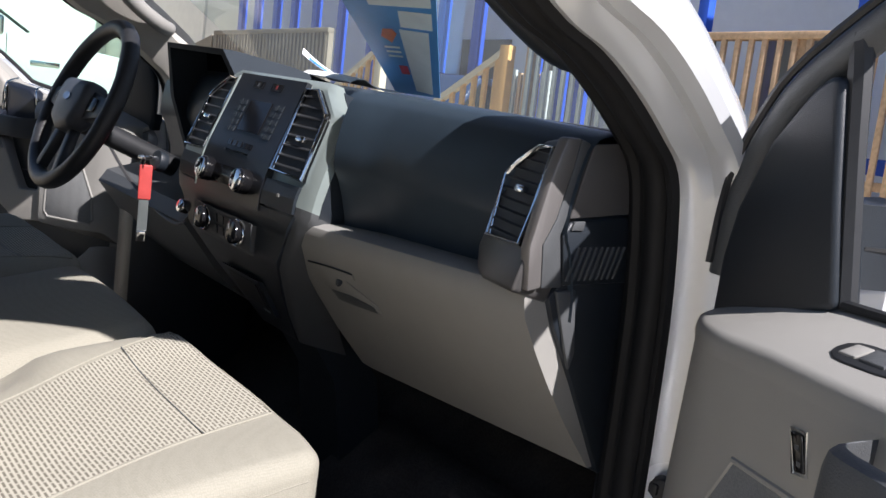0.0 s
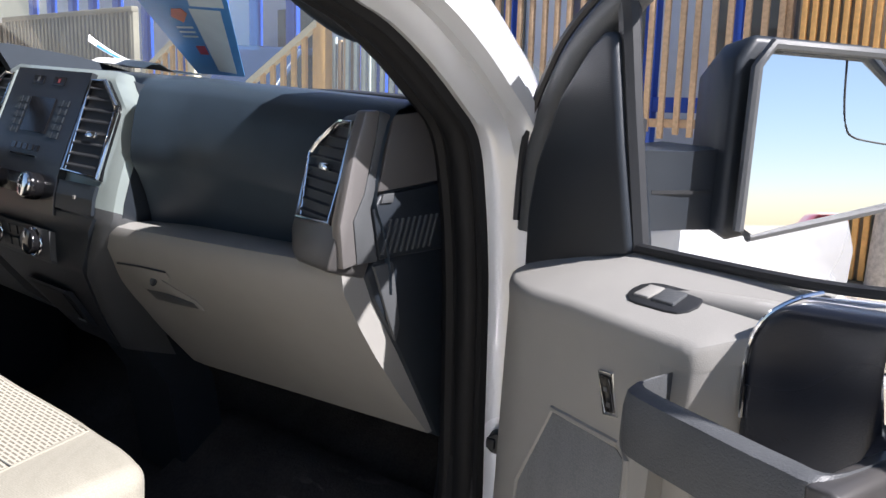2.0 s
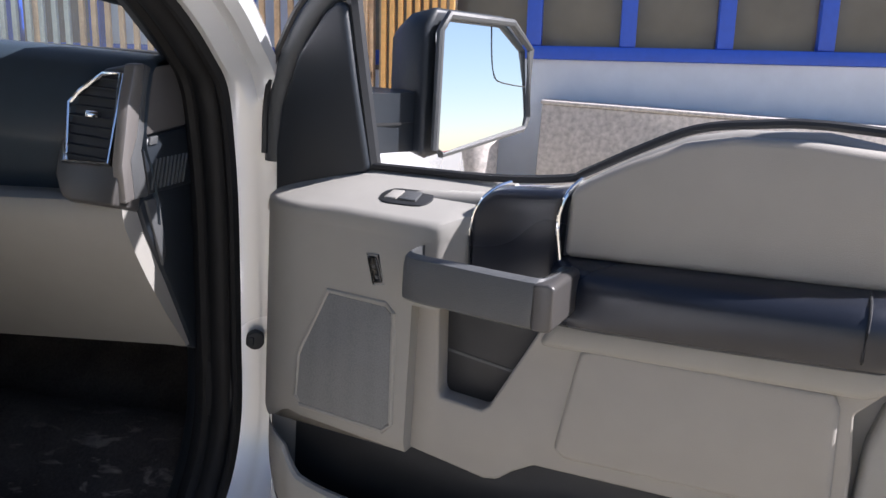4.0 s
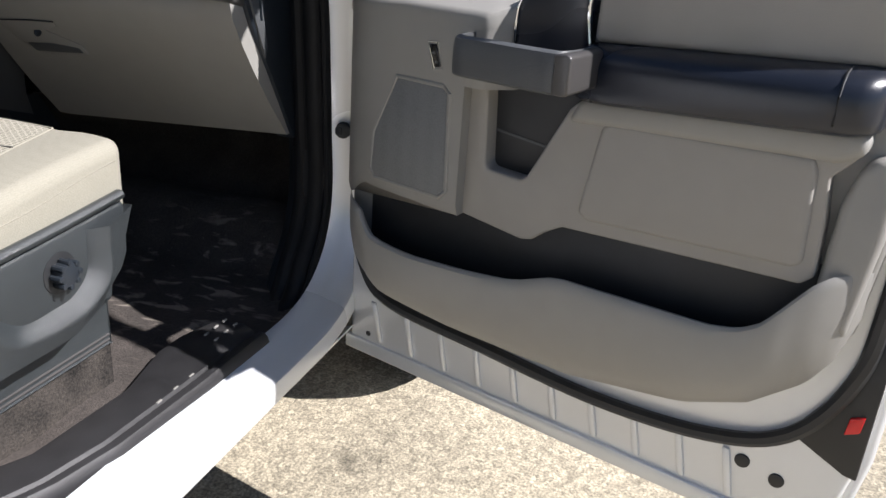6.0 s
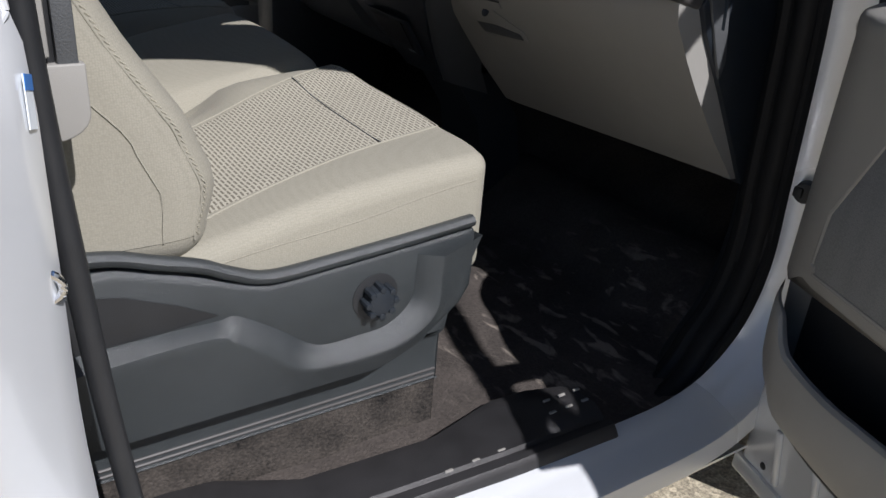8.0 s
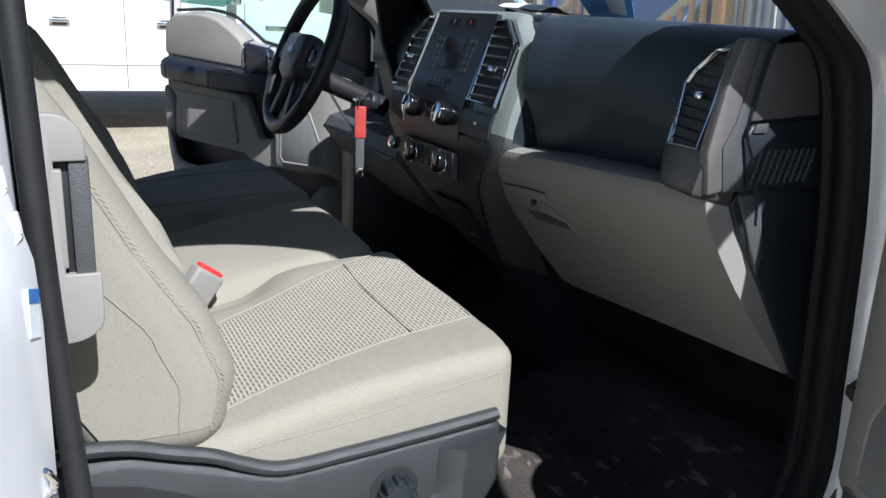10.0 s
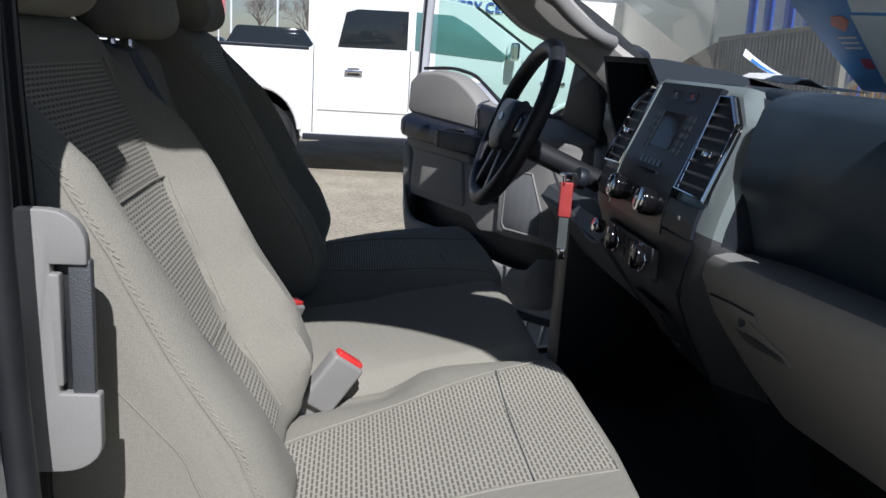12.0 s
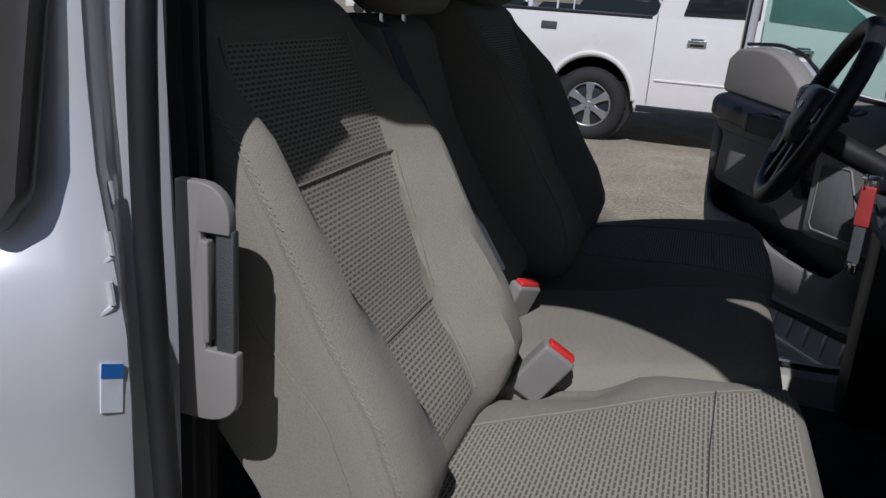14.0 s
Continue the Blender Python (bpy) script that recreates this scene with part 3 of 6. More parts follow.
# ---- open doors ----
def make_door(side, hinge, swing, full):
    """A front door, hinged at its front edge; side: -1 passenger, 1 driver."""
    g = thing("truck_door", "silver truck door standing open with a beige and charcoal inner panel", "door",
              Matrix.Translation(hinge) @ Matrix.Rotation(radians(swing), 4, "Z"), kind="")

    def put(u, z, n):
        return Vector((-u, -side * n, z))

    def plate(outline, a, b, w=0.006, seg=2):
        return slab(outline, put, a, b, w, seg)

    shell = [(-0.045, 0.452), (0.0, 0.446), (0.86, 0.424), (0.915, 0.455), (0.932, 0.58), (0.935, 1.28), (0.60, 1.275), (0.44, 1.20), (-0.045, 1.17)]
    part("outer_skin", plate(shell, -0.035, 0.015, 0.012, 3), M_PAINT, g, "silver painted door shell")
    inner = [(-0.03, 0.467), (0.85, 0.440), (0.90, 0.49), (0.918, 0.60), (0.922, 1.27), (0.0, 1.16), (-0.03, 1.12)]
    skin = part("inner_skin", plate(inner, 0.010, 0.052, 0.012, 3), M_PAINT, g, "silver inner door metal")
    for i in range(10):
        u = 0.045 + i * 0.078
        b = 0.484 - 0.030 * u
        part("stamped_rib", plate([(u, b), (u + 0.013, b), (u - 0.006, b + 0.085), (u - 0.019, b + 0.085)], 0.050, 0.058, 0.004), M_PAINT, skin)
    part("door_hem", plate([(-0.035, 0.448), (0.86, 0.422), (0.88, 0.436), (0.86, 0.452), (-0.035, 0.478)], 0.045, 0.0585, 0.004), M_PAINT, skin)
    for u, z in ((0.762, 0.532), (0.816, 0.520)):
        part("drain_plug", cyl(put(u, z, 0.050), (0, -side, 0), 0.012, 0.005, 16), M_BLACK, skin)
    part("hem_hole", cyl(put(0.02, 0.492, 0.0505), (0, -side, 0), 0.006, 0.003, 12), M_BLACK, skin)
    part("door_seal", tube(rounded([put(u, z, 0.060) for u, z in ((0.0, 1.13), (-0.005, 0.75), (0.015, 0.635), (0.08, 0.583), (0.284, 0.563), (0.511, 0.546), (0.702, 0.560), (0.816, 0.608), (0.880, 0.72), (0.893, 0.86), (0.895, 1.25))], 6), 0.012, 8), M_BLACK, g, "black door seal")
    panel = [(-0.012, 1.130), (-0.010, 0.94), (0.002, 0.733), (0.035, 0.662), (0.105, 0.616), (0.246, 0.600), (0.472, 0.590), (0.661, 0.616), (0.756, 0.654), (0.822, 0.710), (0.864, 0.804), (0.876, 0.949), (0.876, 1.24), (0.84, 1.295), (0.72, 1.312), (0.63, 1.306), (0.574, 1.293), (0.512, 1.262), (0.447, 1.222), (0.35, 1.195), (0.13, 1.178), (0.04, 1.150)]
    part("trim_panel", plate(panel, 0.045, 0.092, 0.014, 3), M_BEIGE, g, "beige moulded door trim panel")
    # rounded border at the rear edge of the panel
    part("panel_border", plate([(0.806, 0.86), (0.855, 0.80), (0.870, 0.95), (0.870, 1.05), (0.838, 1.05), (0.822, 1.03), (0.81, 0.98)], 0.07, 0.122, 0.018, 4), M_BEIGE, g)
    # upper pad
    part("upper_pad", plate([(0.449, 1.135), (0.449, 1.216), (0.470, 1.233), (0.512, 1.258), (0.574, 1.288), (0.63, 1.300), (0.70, 1.303), (0.80, 1.297), (0.850, 1.262), (0.858, 1.17), (0.845, 1.155)], 0.075, 0.118, 0.016, 4), M_BEIGE_SOFT, g, "soft grey-beige upper pad")

    # block that carries the loudspeaker, its face turning in towards the hinge
    def face_n(u):
        return curve([(-0.022, 0.075), (0.00, 0.097), (0.025, 0.116), (0.055, 0.131), (0.08, 0.138), (0.236, 0.149), (0.30, 0.150)], u)

    def ledge_z(u, n):
        return lerp(1.147, 1.157, min(max((u + 0.02) / 0.16, 0), 1)) + lerp(0.30, 0.385, smooth((u - 0.02) / 0.1)) * (face_n(u) - n)

    def block_rows(us, low, high):
        rows = []
        for k in (0, 0.02, 0.06, 0.3, 0.6, 0.9, 1):
            loop = [put(u, lerp(low(u), high(u), k), face_n(u) - 0.008 * max(0, 1 - k / 0.05)) for u in us]
            rows.append(loop + [put(u, lerp(low(u), high(u), k), 0.05) for u in reversed(us)])
        return rows
    us = [-0.022, -0.015, -0.005, 0.01, 0.025, 0.04, 0.055, 0.08, 0.12, 0.18, 0.236, 0.252, 0.262]
    part("speaker_block", loft(block_rows(us, lambda u: curve([(-0.022, 0.79), (0.0, 0.80), (0.05, 0.838), (0.27, 0.832)], u), lambda u: ledge_z(u, face_n(u)) - 0.012)), M_BEIGE, g, "beige block that carries the loudspeaker")
    part("block_shoulder", loft([[put(u, z, n) for u, n in ((0.255, 0.06), (0.255, 0.149), (0.290, 0.1498), (0.296, 0.147), (0.326, 0.110), (0.33, 0.06))] for z in (1.045, 1.05, 1.12, 1.146)]), M_BEIGE, g)
    rows = []
    for u in [-0.024, -0.022, -0.015, -0.005, 0.01, 0.025, 0.04, 0.055, 0.08, 0.11, 0.14, 0.18, 0.236, 0.28, 0.290, 0.297, 0.305, 0.318, 0.332, 0.348, 0.352]:
        e = face_n(u) + 0.002 if u < 0.291 else curve([(0.291, 0.152), (0.297, 0.148), (0.318, 0.122), (0.348, 0.098), (0.352, 0.094)], u)
        d = 0.010 if u in (-0.024, 0.352) else 0.0
        rows.append([put(u, ledge_z(u, 0.02) - d, 0.02)] + [put(u, ledge_z(u, n) - d, n) for n in (0.045, lerp(0.045, e, 0.5), e - 0.010)] + [put(u, ledge_z(u, e - 0.004) - 0.002 - d, e - 0.003), put(u, ledge_z(u, e) - 0.008 - d, e), put(u, ledge_z(u, e) - 0.024, e - 0.0015)])
    part("switch_ledge", sheet(rows), M_BEIGE, g, "beige ledge below the window")
    rim = [(0.129, 1.039), (0.223, 1.039), (0.236, 1.029), (0.241, 0.871), (0.228, 0.857), (0.085, 0.858), (0.077, 0.871), (0.082, 0.938)]
    grille = part("speaker_grille", slab([(lerp(0.16, u, 0.965), lerp(0.95, z, 0.97)) for u, z in rim], lambda u, z, d: put(u, z, face_n(u) + d), -0.006, 0.0015, 0.001), M_MESH, g, "beige speaker mesh")
    part("grille_rim", tube([put(u, z, face_n(u) - 0.001) for u, z in rim], 0.0042, 8, closed=True), M_BEIGE, grille)
    # lock rocker
    lock = part("lock_switch", plate([(0.193, 1.100), (0.205, 1.101), (0.216, 1.067), (0.204, 1.065)], 0.142, 0.1495, 0.002), M_GLOSS, g, "black lock rocker with chrome edge")
    part("switch_bezel", tube([put(u, z, 0.1475) for u, z in ((0.191, 1.103), (0.207, 1.104), (0.2185, 1.065), (0.2025, 1.0625))], 0.0017, 6, closed=True), M_CHROME, lock)
    for k in (0.27, 0.73):
        c = (lerp(0.1965, 0.2085, k), lerp(1.098, 1.068, k))
        part("switch_mark", plate([(c[0], c[1]), (c[0] + 0.0045, c[1]), (c[0] + 0.0055, c[1] - 0.0045), (c[0] + 0.001, c[1] - 0.0045)], 0.149, 0.1502, 0), M_GREY, lock)

    # window switch on the ledge
    def top(u, n, d):
        return put(u, ledge_z(u, n) + d, n)
    win = part("window_switch", slab([(0.219 + (u - 0.2075) * 0.94, n + 0.001) for u, n in [(0.166, 0.098), (0.169, 0.108), (0.178, 0.115), (0.190, 0.117), (0.226, 0.117), (0.238, 0.115), (0.246, 0.108), (0.249, 0.098), (0.246, 0.088), (0.238, 0.081), (0.226, 0.079), (0.190, 0.079), (0.178, 0.081), (0.169, 0.088)]], top, -0.002, 0.0022, 0.001, bm=None), M_BLACK, g, "black window switch plate")
    part("switch_paddle", slab([(0.213, 0.089), (0.213, 0.110), (0.238, 0.110), (0.238, 0.089)], top, 0.001, 0.005, 0.001), M_GREY, win)
    part("switch_chrome", slab([(0.194, 0.089), (0.190, 0.109), (0.208, 0.109), (0.212, 0.089)], top, 0.001, 0.0045, 0.001), M_BEIGE, win)
    # charcoal strip with chrome edges above the handle
    part("charcoal_insert", plate([(0.322, 1.06), (0.320, 1.165), (0.332, 1.192), (0.352, 1.207), (0.42, 1.214), (0.446, 1.219), (0.442, 1.19), (0.441, 1.06)], 0.075, 0.118, 0.012, 4), M_ARM, g, "charcoal insert")
    part("chrome_edge", tube(rounded([put(u, z, n) for u, z, n in ((0.356, 1.212, 0.07), (0.346, 1.206, 0.098), (0.331, 1.187, 0.113), (0.323, 1.155, 0.117), (0.326, 1.10, 0.118))], 4), 0.0022, 8), M_CHROME, g, "thin chrome edge")
    part("chrome_edge", tube(rounded([put(u, z, n) for u, z, n in ((0.449, 1.227, 0.07), (0.446, 1.217, 0.108), (0.441, 1.200, 0.120), (0.439, 1.172, 0.122), (0.446, 1.128, 0.122))], 4), 0.0028, 8), M_CHROME, g, "thin chrome edge")
    # armrest
    part("armrest", loft([[put(u, lerp(1.092, 1.114, (u - 0.45) / 0.38) + dz * h, dn) for dz, dn in ((-0.036, 0.08), (-0.036, e - 0.014), (-0.030, e - 0.004), (-0.018, e), (0.012, e), (0.026, e - 0.006), (0.036, e - 0.020), (0.042, 0.125), (0.044, 0.08))] for u, e, h in ((0.440, 0.148, 0.9), (0.455, 0.160, 1), (0.50, 0.168, 1), (0.62, 0.173, 1), (0.76, 0.176, 1), (0.805, 0.174, 1), (0.824, 0.164, 0.96), (0.834, 0.146, 0.85))]), M_ARM, g, "charcoal padded armrest")
    part("armrest_seam", tube([put(0.786, lerp(1.092, 1.114, 0.884) + dz, dn) for dz, dn in ((-0.034, 0.160), (-0.019, 0.1762), (0.012, 0.1764), (0.027, 0.170), (0.037, 0.156), (0.0425, 0.125))], 0.0016, 6), M_BLACK, g)
    part("armrest_underside", plate([(0.43, 1.020), (0.45, 1.058), (0.825, 1.080), (0.828, 1.052), (0.80, 1.036)], 0.07, 0.138, 0.012, 3), M_BEIGE, g)
    # pull handle
    hb = [put(u, z, n) for u, z, n in ((0.276, 1.100, 0.13), (0.276, 1.100, 0.185), (0.290, 1.102, 0.217), (0.36, 1.104, 0.231), (0.43, 1.105, 0.240), (0.462, 1.106, 0.236), (0.470, 1.106, 0.160))]
    part("pull_handle", loft([[p + Vector((0, -side * a, b)) for a, b in ((-0.012, -0.025), (0.002, -0.028), (0.008, -0.024), (0.010, -0.014), (0.010, 0.014), (0.006, 0.026), (-0.002, 0.029), (-0.012, 0.028))] for p in rounded(hb, 4)]), M_GREY, g, "dark grey pull handle")
    part("handle_tip", plate([(0.458, 1.079), (0.456, 1.132), (0.474, 1.134), (0.481, 1.130), (0.482, 1.083), (0.476, 1.079)], 0.150, 0.2535, 0.006, 3), M_PEWTER, g, "pewter handle end")
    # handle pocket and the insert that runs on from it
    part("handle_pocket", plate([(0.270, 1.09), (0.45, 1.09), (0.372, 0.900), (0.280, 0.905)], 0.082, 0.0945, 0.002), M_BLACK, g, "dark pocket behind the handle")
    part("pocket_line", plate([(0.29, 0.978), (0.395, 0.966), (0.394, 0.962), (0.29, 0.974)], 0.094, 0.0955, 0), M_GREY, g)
    field = [(0.258, 0.833), (0.30, 0.827), (0.372, 0.817), (0.392, 0.821), (0.412, 0.838), (0.440, 0.855), (0.62, 0.862), (0.788, 0.868), (0.803, 0.882), (0.800, 0.95), (0.792, 1.015), (0.818, 1.045), (0.818, 1.070), (0.446, 1.052), (0.430, 1.037), (0.372, 0.922), (0.362, 0.913), (0.302, 0.917), (0.297, 0.925), (0.291, 1.04), (0.290, 1.07), (0.258, 1.07)]
    part("middle_panel", plate(field, 0.07, 0.126, 0.010, 4), M_BEIGE_SOFT, g, "soft beige door insert")
    part("insert_swell", plate([(0.485, 1.022), (0.50, 1.030), (0.77, 1.038), (0.778, 1.02), (0.786, 0.90), (0.775, 0.89), (0.48, 0.878), (0.465, 0.888)], 0.118, 0.133, 0.007, 4), M_BEIGE_SOFT, g)
    # black sheet over the beige panel draws the shade inside the map pocket
    part("pocket_well", plate([(0.05, 0.835), (0.26, 0.845), (0.40, 0.835), (0.45, 0.875), (0.812, 0.892), (0.80, 0.72), (0.40, 0.69), (0.05, 0.69)], 0.086, 0.0945, 0.002), M_BLACK, g, "black sheet for the shade inside the map pocket")
    # map pocket: a swelling shell with a rolled lip
    rows = []
    for u in np.concatenate([np.linspace(0.003, 0.10, 10), np.linspace(0.12, 0.72, 25), np.linspace(0.735, 0.868, 14)]):
        zb = curve([(0.003, 0.74), (0.02, 0.69), (0.035, 0.662), (0.06, 0.642), (0.105, 0.618), (0.246, 0.602), (0.472, 0.592), (0.661, 0.618), (0.756, 0.656), (0.822, 0.712), (0.85, 0.76), (0.868, 0.83)], u)
        zl = curve([(0.003, 0.805), (0.05, 0.802), (0.068, 0.796), (0.082, 0.775), (0.10, 0.758), (0.13, 0.751), (0.187, 0.747), (0.30, 0.752), (0.375, 0.760), (0.405, 0.768), (0.44, 0.784), (0.47, 0.789), (0.69, 0.790), (0.73, 0.796), (0.757, 0.812), (0.78, 0.842), (0.805, 0.876), (0.825, 0.893), (0.868, 0.90)], u)
        pk = curve([(0.003, 0.098), (0.02, 0.122), (0.05, 0.150), (0.09, 0.166), (0.18, 0.172), (0.70, 0.172), (0.77, 0.164), (0.82, 0.142), (0.855, 0.118), (0.868, 0.098)], u)
        rows.append([put(u, zb, 0.07), put(u, zb, 0.088)] + [put(u, lerp(zb, zl, a), lerp(0.09, pk, b)) for a, b in ((0.02, 0.12), (0.08, 0.34), (0.18, 0.58), (0.32, 0.80), (0.50, 0.94), (0.70, 1.0), (0.90, 1.0), (0.97, 0.97))] + [put(u, zl, lerp(0.09, pk, 0.90)), put(u, zl - 0.002, lerp(0.09, pk, 0.80)), put(u, zl - 0.012, lerp(0.09, pk, 0.74)), put(u, zl - 0.05, lerp(0.09, pk, 0.70))])
    part("map_pocket", sheet(rows), M_BEIGE, g, "beige map pocket bulge")
    # black corner plate, red reflector and latch
    part("reflector_base", plate([(0.814, 0.612), (0.880, 0.725), (0.905, 0.80), (0.918, 0.80), (0.918, 0.57), (0.90, 0.572)], 0.045, 0.057, 0.003), M_BLACK, g)
    part("reflector", plate([(0.886, 0.640), (0.905, 0.650), (0.907, 0.676), (0.888, 0.668)], 0.054, 0.063, 0.002), mat("red_lens", (0.6, 0.02, 0.02), 0.15), g, "red door reflector")
    part("latch", plate([(0.925, 1.02), (0.940, 1.02), (0.940, 1.10), (0.925, 1.10)], 0.0, 0.045, 0.003), M_BLACK, g, "black door latch")
    # window frame and sail panel
    sail = [(-0.032, 1.140), (-0.034, 1.215), (-0.026, 1.275), (0.003, 1.355), (0.045, 1.415), (0.064, 1.431), (0.080, 1.428), (0.104, 1.31), (0.130, 1.198), (0.04, 1.155)]
    part("sail_panel", plate(sail, 0.005, 0.050, 0.016, 3), M_DARK, g, "charcoal corner cover by the mirror")
    run = rounded([put(u, z, 0.022) for u, z in ((-0.046, 1.19), (-0.043, 1.285), (-0.016, 1.365), (0.038, 1.440), (0.20, 1.565), (0.35, 1.675), (0.47, 1.735), (0.62, 1.75), (0.82, 1.75), (0.875, 1.70), (0.90, 1.50), (0.915, 1.27))], 5)
    part("window_frame", tube(run, 0.021, 10, flat=1.0), M_GREY if full else M_PAINT, g, "window frame")
    part("frame_strip", tube([p + Vector((0.012 if p.z < 1.6 else 0, -side * 0.020, 0.012)) for p in run], 0.005, 6), M_BLACK, g, "black frame seal")
    part("window_channel", tube(rounded([put(u, z, 0.03) for u, z in ((0.127, 1.20), (0.101, 1.33), (0.082, 1.44), (0.078, 1.475))], 4), 0.0125, 8), M_BLACK, g, "black glass channel")
    part("belt_seal", tube(rounded([put(u, z, 0.036) for u, z in ((0.125, 1.203), (0.32, 1.209), (0.42, 1.221), (0.445, 1.232), (0.512, 1.270), (0.574, 1.300), (0.64, 1.312), (0.72, 1.318), (0.88, 1.31))], 4), 0.006, 8), M_BLACK, g, "black belt-line seal")
    if not full:
        pane = part("window_glass", plate([(0.13, 1.21), (0.43, 1.22), (0.56, 1.29), (0.84, 1.30), (0.83, 1.73), (0.47, 1.72), (0.10, 1.47)], 0.018, 0.022, 0), M_GLASS_SIDE, g, "raised green-tinted window glass")
        pane.visible_shadow = False
    # mirror on the outside
    a, b = Vector((0.160, -0.085)), Vector((0.232, -0.305))
    mid = (a + b) / 2
    along = (b - a).normalized()
    facing = Vector((-along.y, along.x))
    if facing.x < 0:
        facing = -facing

    def mir(s, z, d):
        q = mid + along * s + facing * d
        return put(q.x, z, q.y)
    face = [(-0.108, 1.225), (-0.112, 1.40), (-0.095, 1.424), (0.055, 1.424), (0.108, 1.385), (0.114, 1.275), (0.105, 1.255), (-0.095, 1.218)]
    big = [(lerp(0, p, 1.09), lerp(1.316, q, 1.09)) for p, q in face]
    rows = []
    for d, k in ((-0.012, 1.0), (-0.02, 1.03), (-0.07, 0.96), (-0.11, 0.80), (-0.125, 0.60)):
        rows.append([mir(lerp(-0.02, p, k), lerp(1.316, q, k), d) for p, q in big])
    house = part("mirror_housing", bev(loft(rows), 0.006, 2, 40), M_DARK, g, "charcoal mirror housing")
    part("mirror_rim", tube([mir(lerp(0, p, 1.03), lerp(1.316, q, 1.03), 0.008) for p, q in face], 0.0065, 8, closed=True), M_GREY, house)
    part("mirror_glass", slab(face, lambda p, q, d: mir(p, q, d - 0.09 * (q - 1.316)), 0.002, 0.0045, 0), M_MIRROR, house, "mirror glass", smooth=False)
    spot = [(0.018, 1.418), (0.019, 1.375), (0.024, 1.345), (0.036, 1.332), (0.070, 1.327), (0.109, 1.324)]
    part("spot_mirror_line", tube(rounded([mir(p, q, 0.0048 - 0.09 * (q - 1.316)) for p, q in spot], 4), 0.0011, 6), M_BLACK, house, "thin edge of the wide-angle inset")
    part("mirror_arm", loft([[put(u, z, n) for u, z in ((u0, z0), (u0, z1), (u1, z1), (u1, z0))] for n, u0, u1, z0, z1 in ((0.01, 0.02, 0.105, 1.215, 1.305), (-0.05, 0.03, 0.115, 1.215, 1.305), (-0.10, 0.04, 0.13, 1.215, 1.31))]), M_DARK, house, "charcoal mirror arm")
    part("arm_seam", loft([[put(u, z, n) for u, z in ((u0, 1.257), (u0, 1.261), (u1, 1.261), (u1, 1.257))] for n, u0, u1 in ((-0.005, 0.02, 0.108), (-0.09, 0.036, 0.128))]), M_BLACK, house)
    return g


fold(make_door(-1, Vector((0.142, -0.951, 0)), 75.0, True), "outer_skin", "door", "open passenger door, silver outside, beige and charcoal inside", cab)
fold(make_door(1, Vector((0.142, 0.951, 0)), -61.0, False), "outer_skin", "door", "open driver door, silver outside, beige and charcoal inside", cab)
# check-strap bolt by the hinge
check = thing("door_check_strap", "black door check strap at the jamb", "door check")
part("strap", box(0.14, 0.21, -0.862, -0.848, 0.875, 0.891, 0.003), M_BLACK, check)
part("bolt_head", cyl((0.166, -0.855, 0.883), (-1, -0.4, 0), 0.015, 0.022, 14), M_BLACK, check)
fold(check, "strap", "check_strap", "black door check strap at the jamb", cab)
fold(striker, "striker_plate", "striker", "chrome wire striker on the door edge", cab)
fold(guide, "back_strip", "pull_handle", "beige handle with a black slot on the rear door edge", cab)

# ---- dashboard ----
dash = thing("dashboard", "charcoal dashboard with silver centre stack and beige glovebox", "dashboard")


def dash_x(y):
    """How far the pad's rear edge stands back, across the cab."""
    return curve([(-0.76, 0.012), (-0.62, 0.0), (-0.36, -0.006), (-0.30, -0.022), (-0.264, -0.03), (-0.24, 0.045), (0.0, 0.055), (0.30, 0.075), (0.76, 0.09)], y)


PAD = [(0.66, 1.245), (0.52, 1.275), (0.40, 1.315), (0.22, 1.338), (0.12, 1.345), (0.05, 1.345), (0.02, 1.338), (0.005, 1.322), (-0.005, 1.29), (-0.012, 1.25), (-0.013, 1.222), (-0.009, 1.210), (0.000, 1.195), (0.012, 1.165), (0.022, 1.130), (0.025, 1.10)]
part("dash_pad", sheet([[Vector((p + dash_x(y) * (1 if p < 0.3 else 0.4), y, q - 0.010 * abs(y / 0.76) ** 3)) for p, q in PAD] for y in np.linspace(-0.755, 0.755, 61)]), M_DARKSOFT, dash, "charcoal soft dash pad")
part("speaker_slot", box(0.30, 0.42, -0.66, -0.30, 1.328, 1.338, 0.004), M_BLACK, dash, "black defroster grille")
GLOVE = [(0.06, 1.128), (-0.03, 1.128), (-0.045, 1.122), (-0.050, 1.110), (-0.044, 1.085), (-0.012, 1.035), (0.020, 0.99), (0.075, 0.92), (0.142, 0.845), (0.155, 0.845), (0.20, 0.87)]


def glove_shift(y):
    t = (y + 0.735) / 0.50
    return lerp(0.010, -0.012, min(max(t, 0), 1)), lerp(0.012, -0.012, min(max(t, 0), 1))


rows = []
for y in np.linspace(-0.738, -0.20, 17):
    dx, dz = glove_shift(y)
    rows.append([Vector((p + dx, y, q + dz)) for p, q in GLOVE])
part("glovebox", loft(rows), M_BEIGE, dash, "beige glovebox door")


def on_glove(y, z, d):
    dx, dz = glove_shift(y)
    x = curve(sorted((q, p) for p, q in GLOVE[3:9]), z - dz)
    return Vector((x + dx - d, y, z))


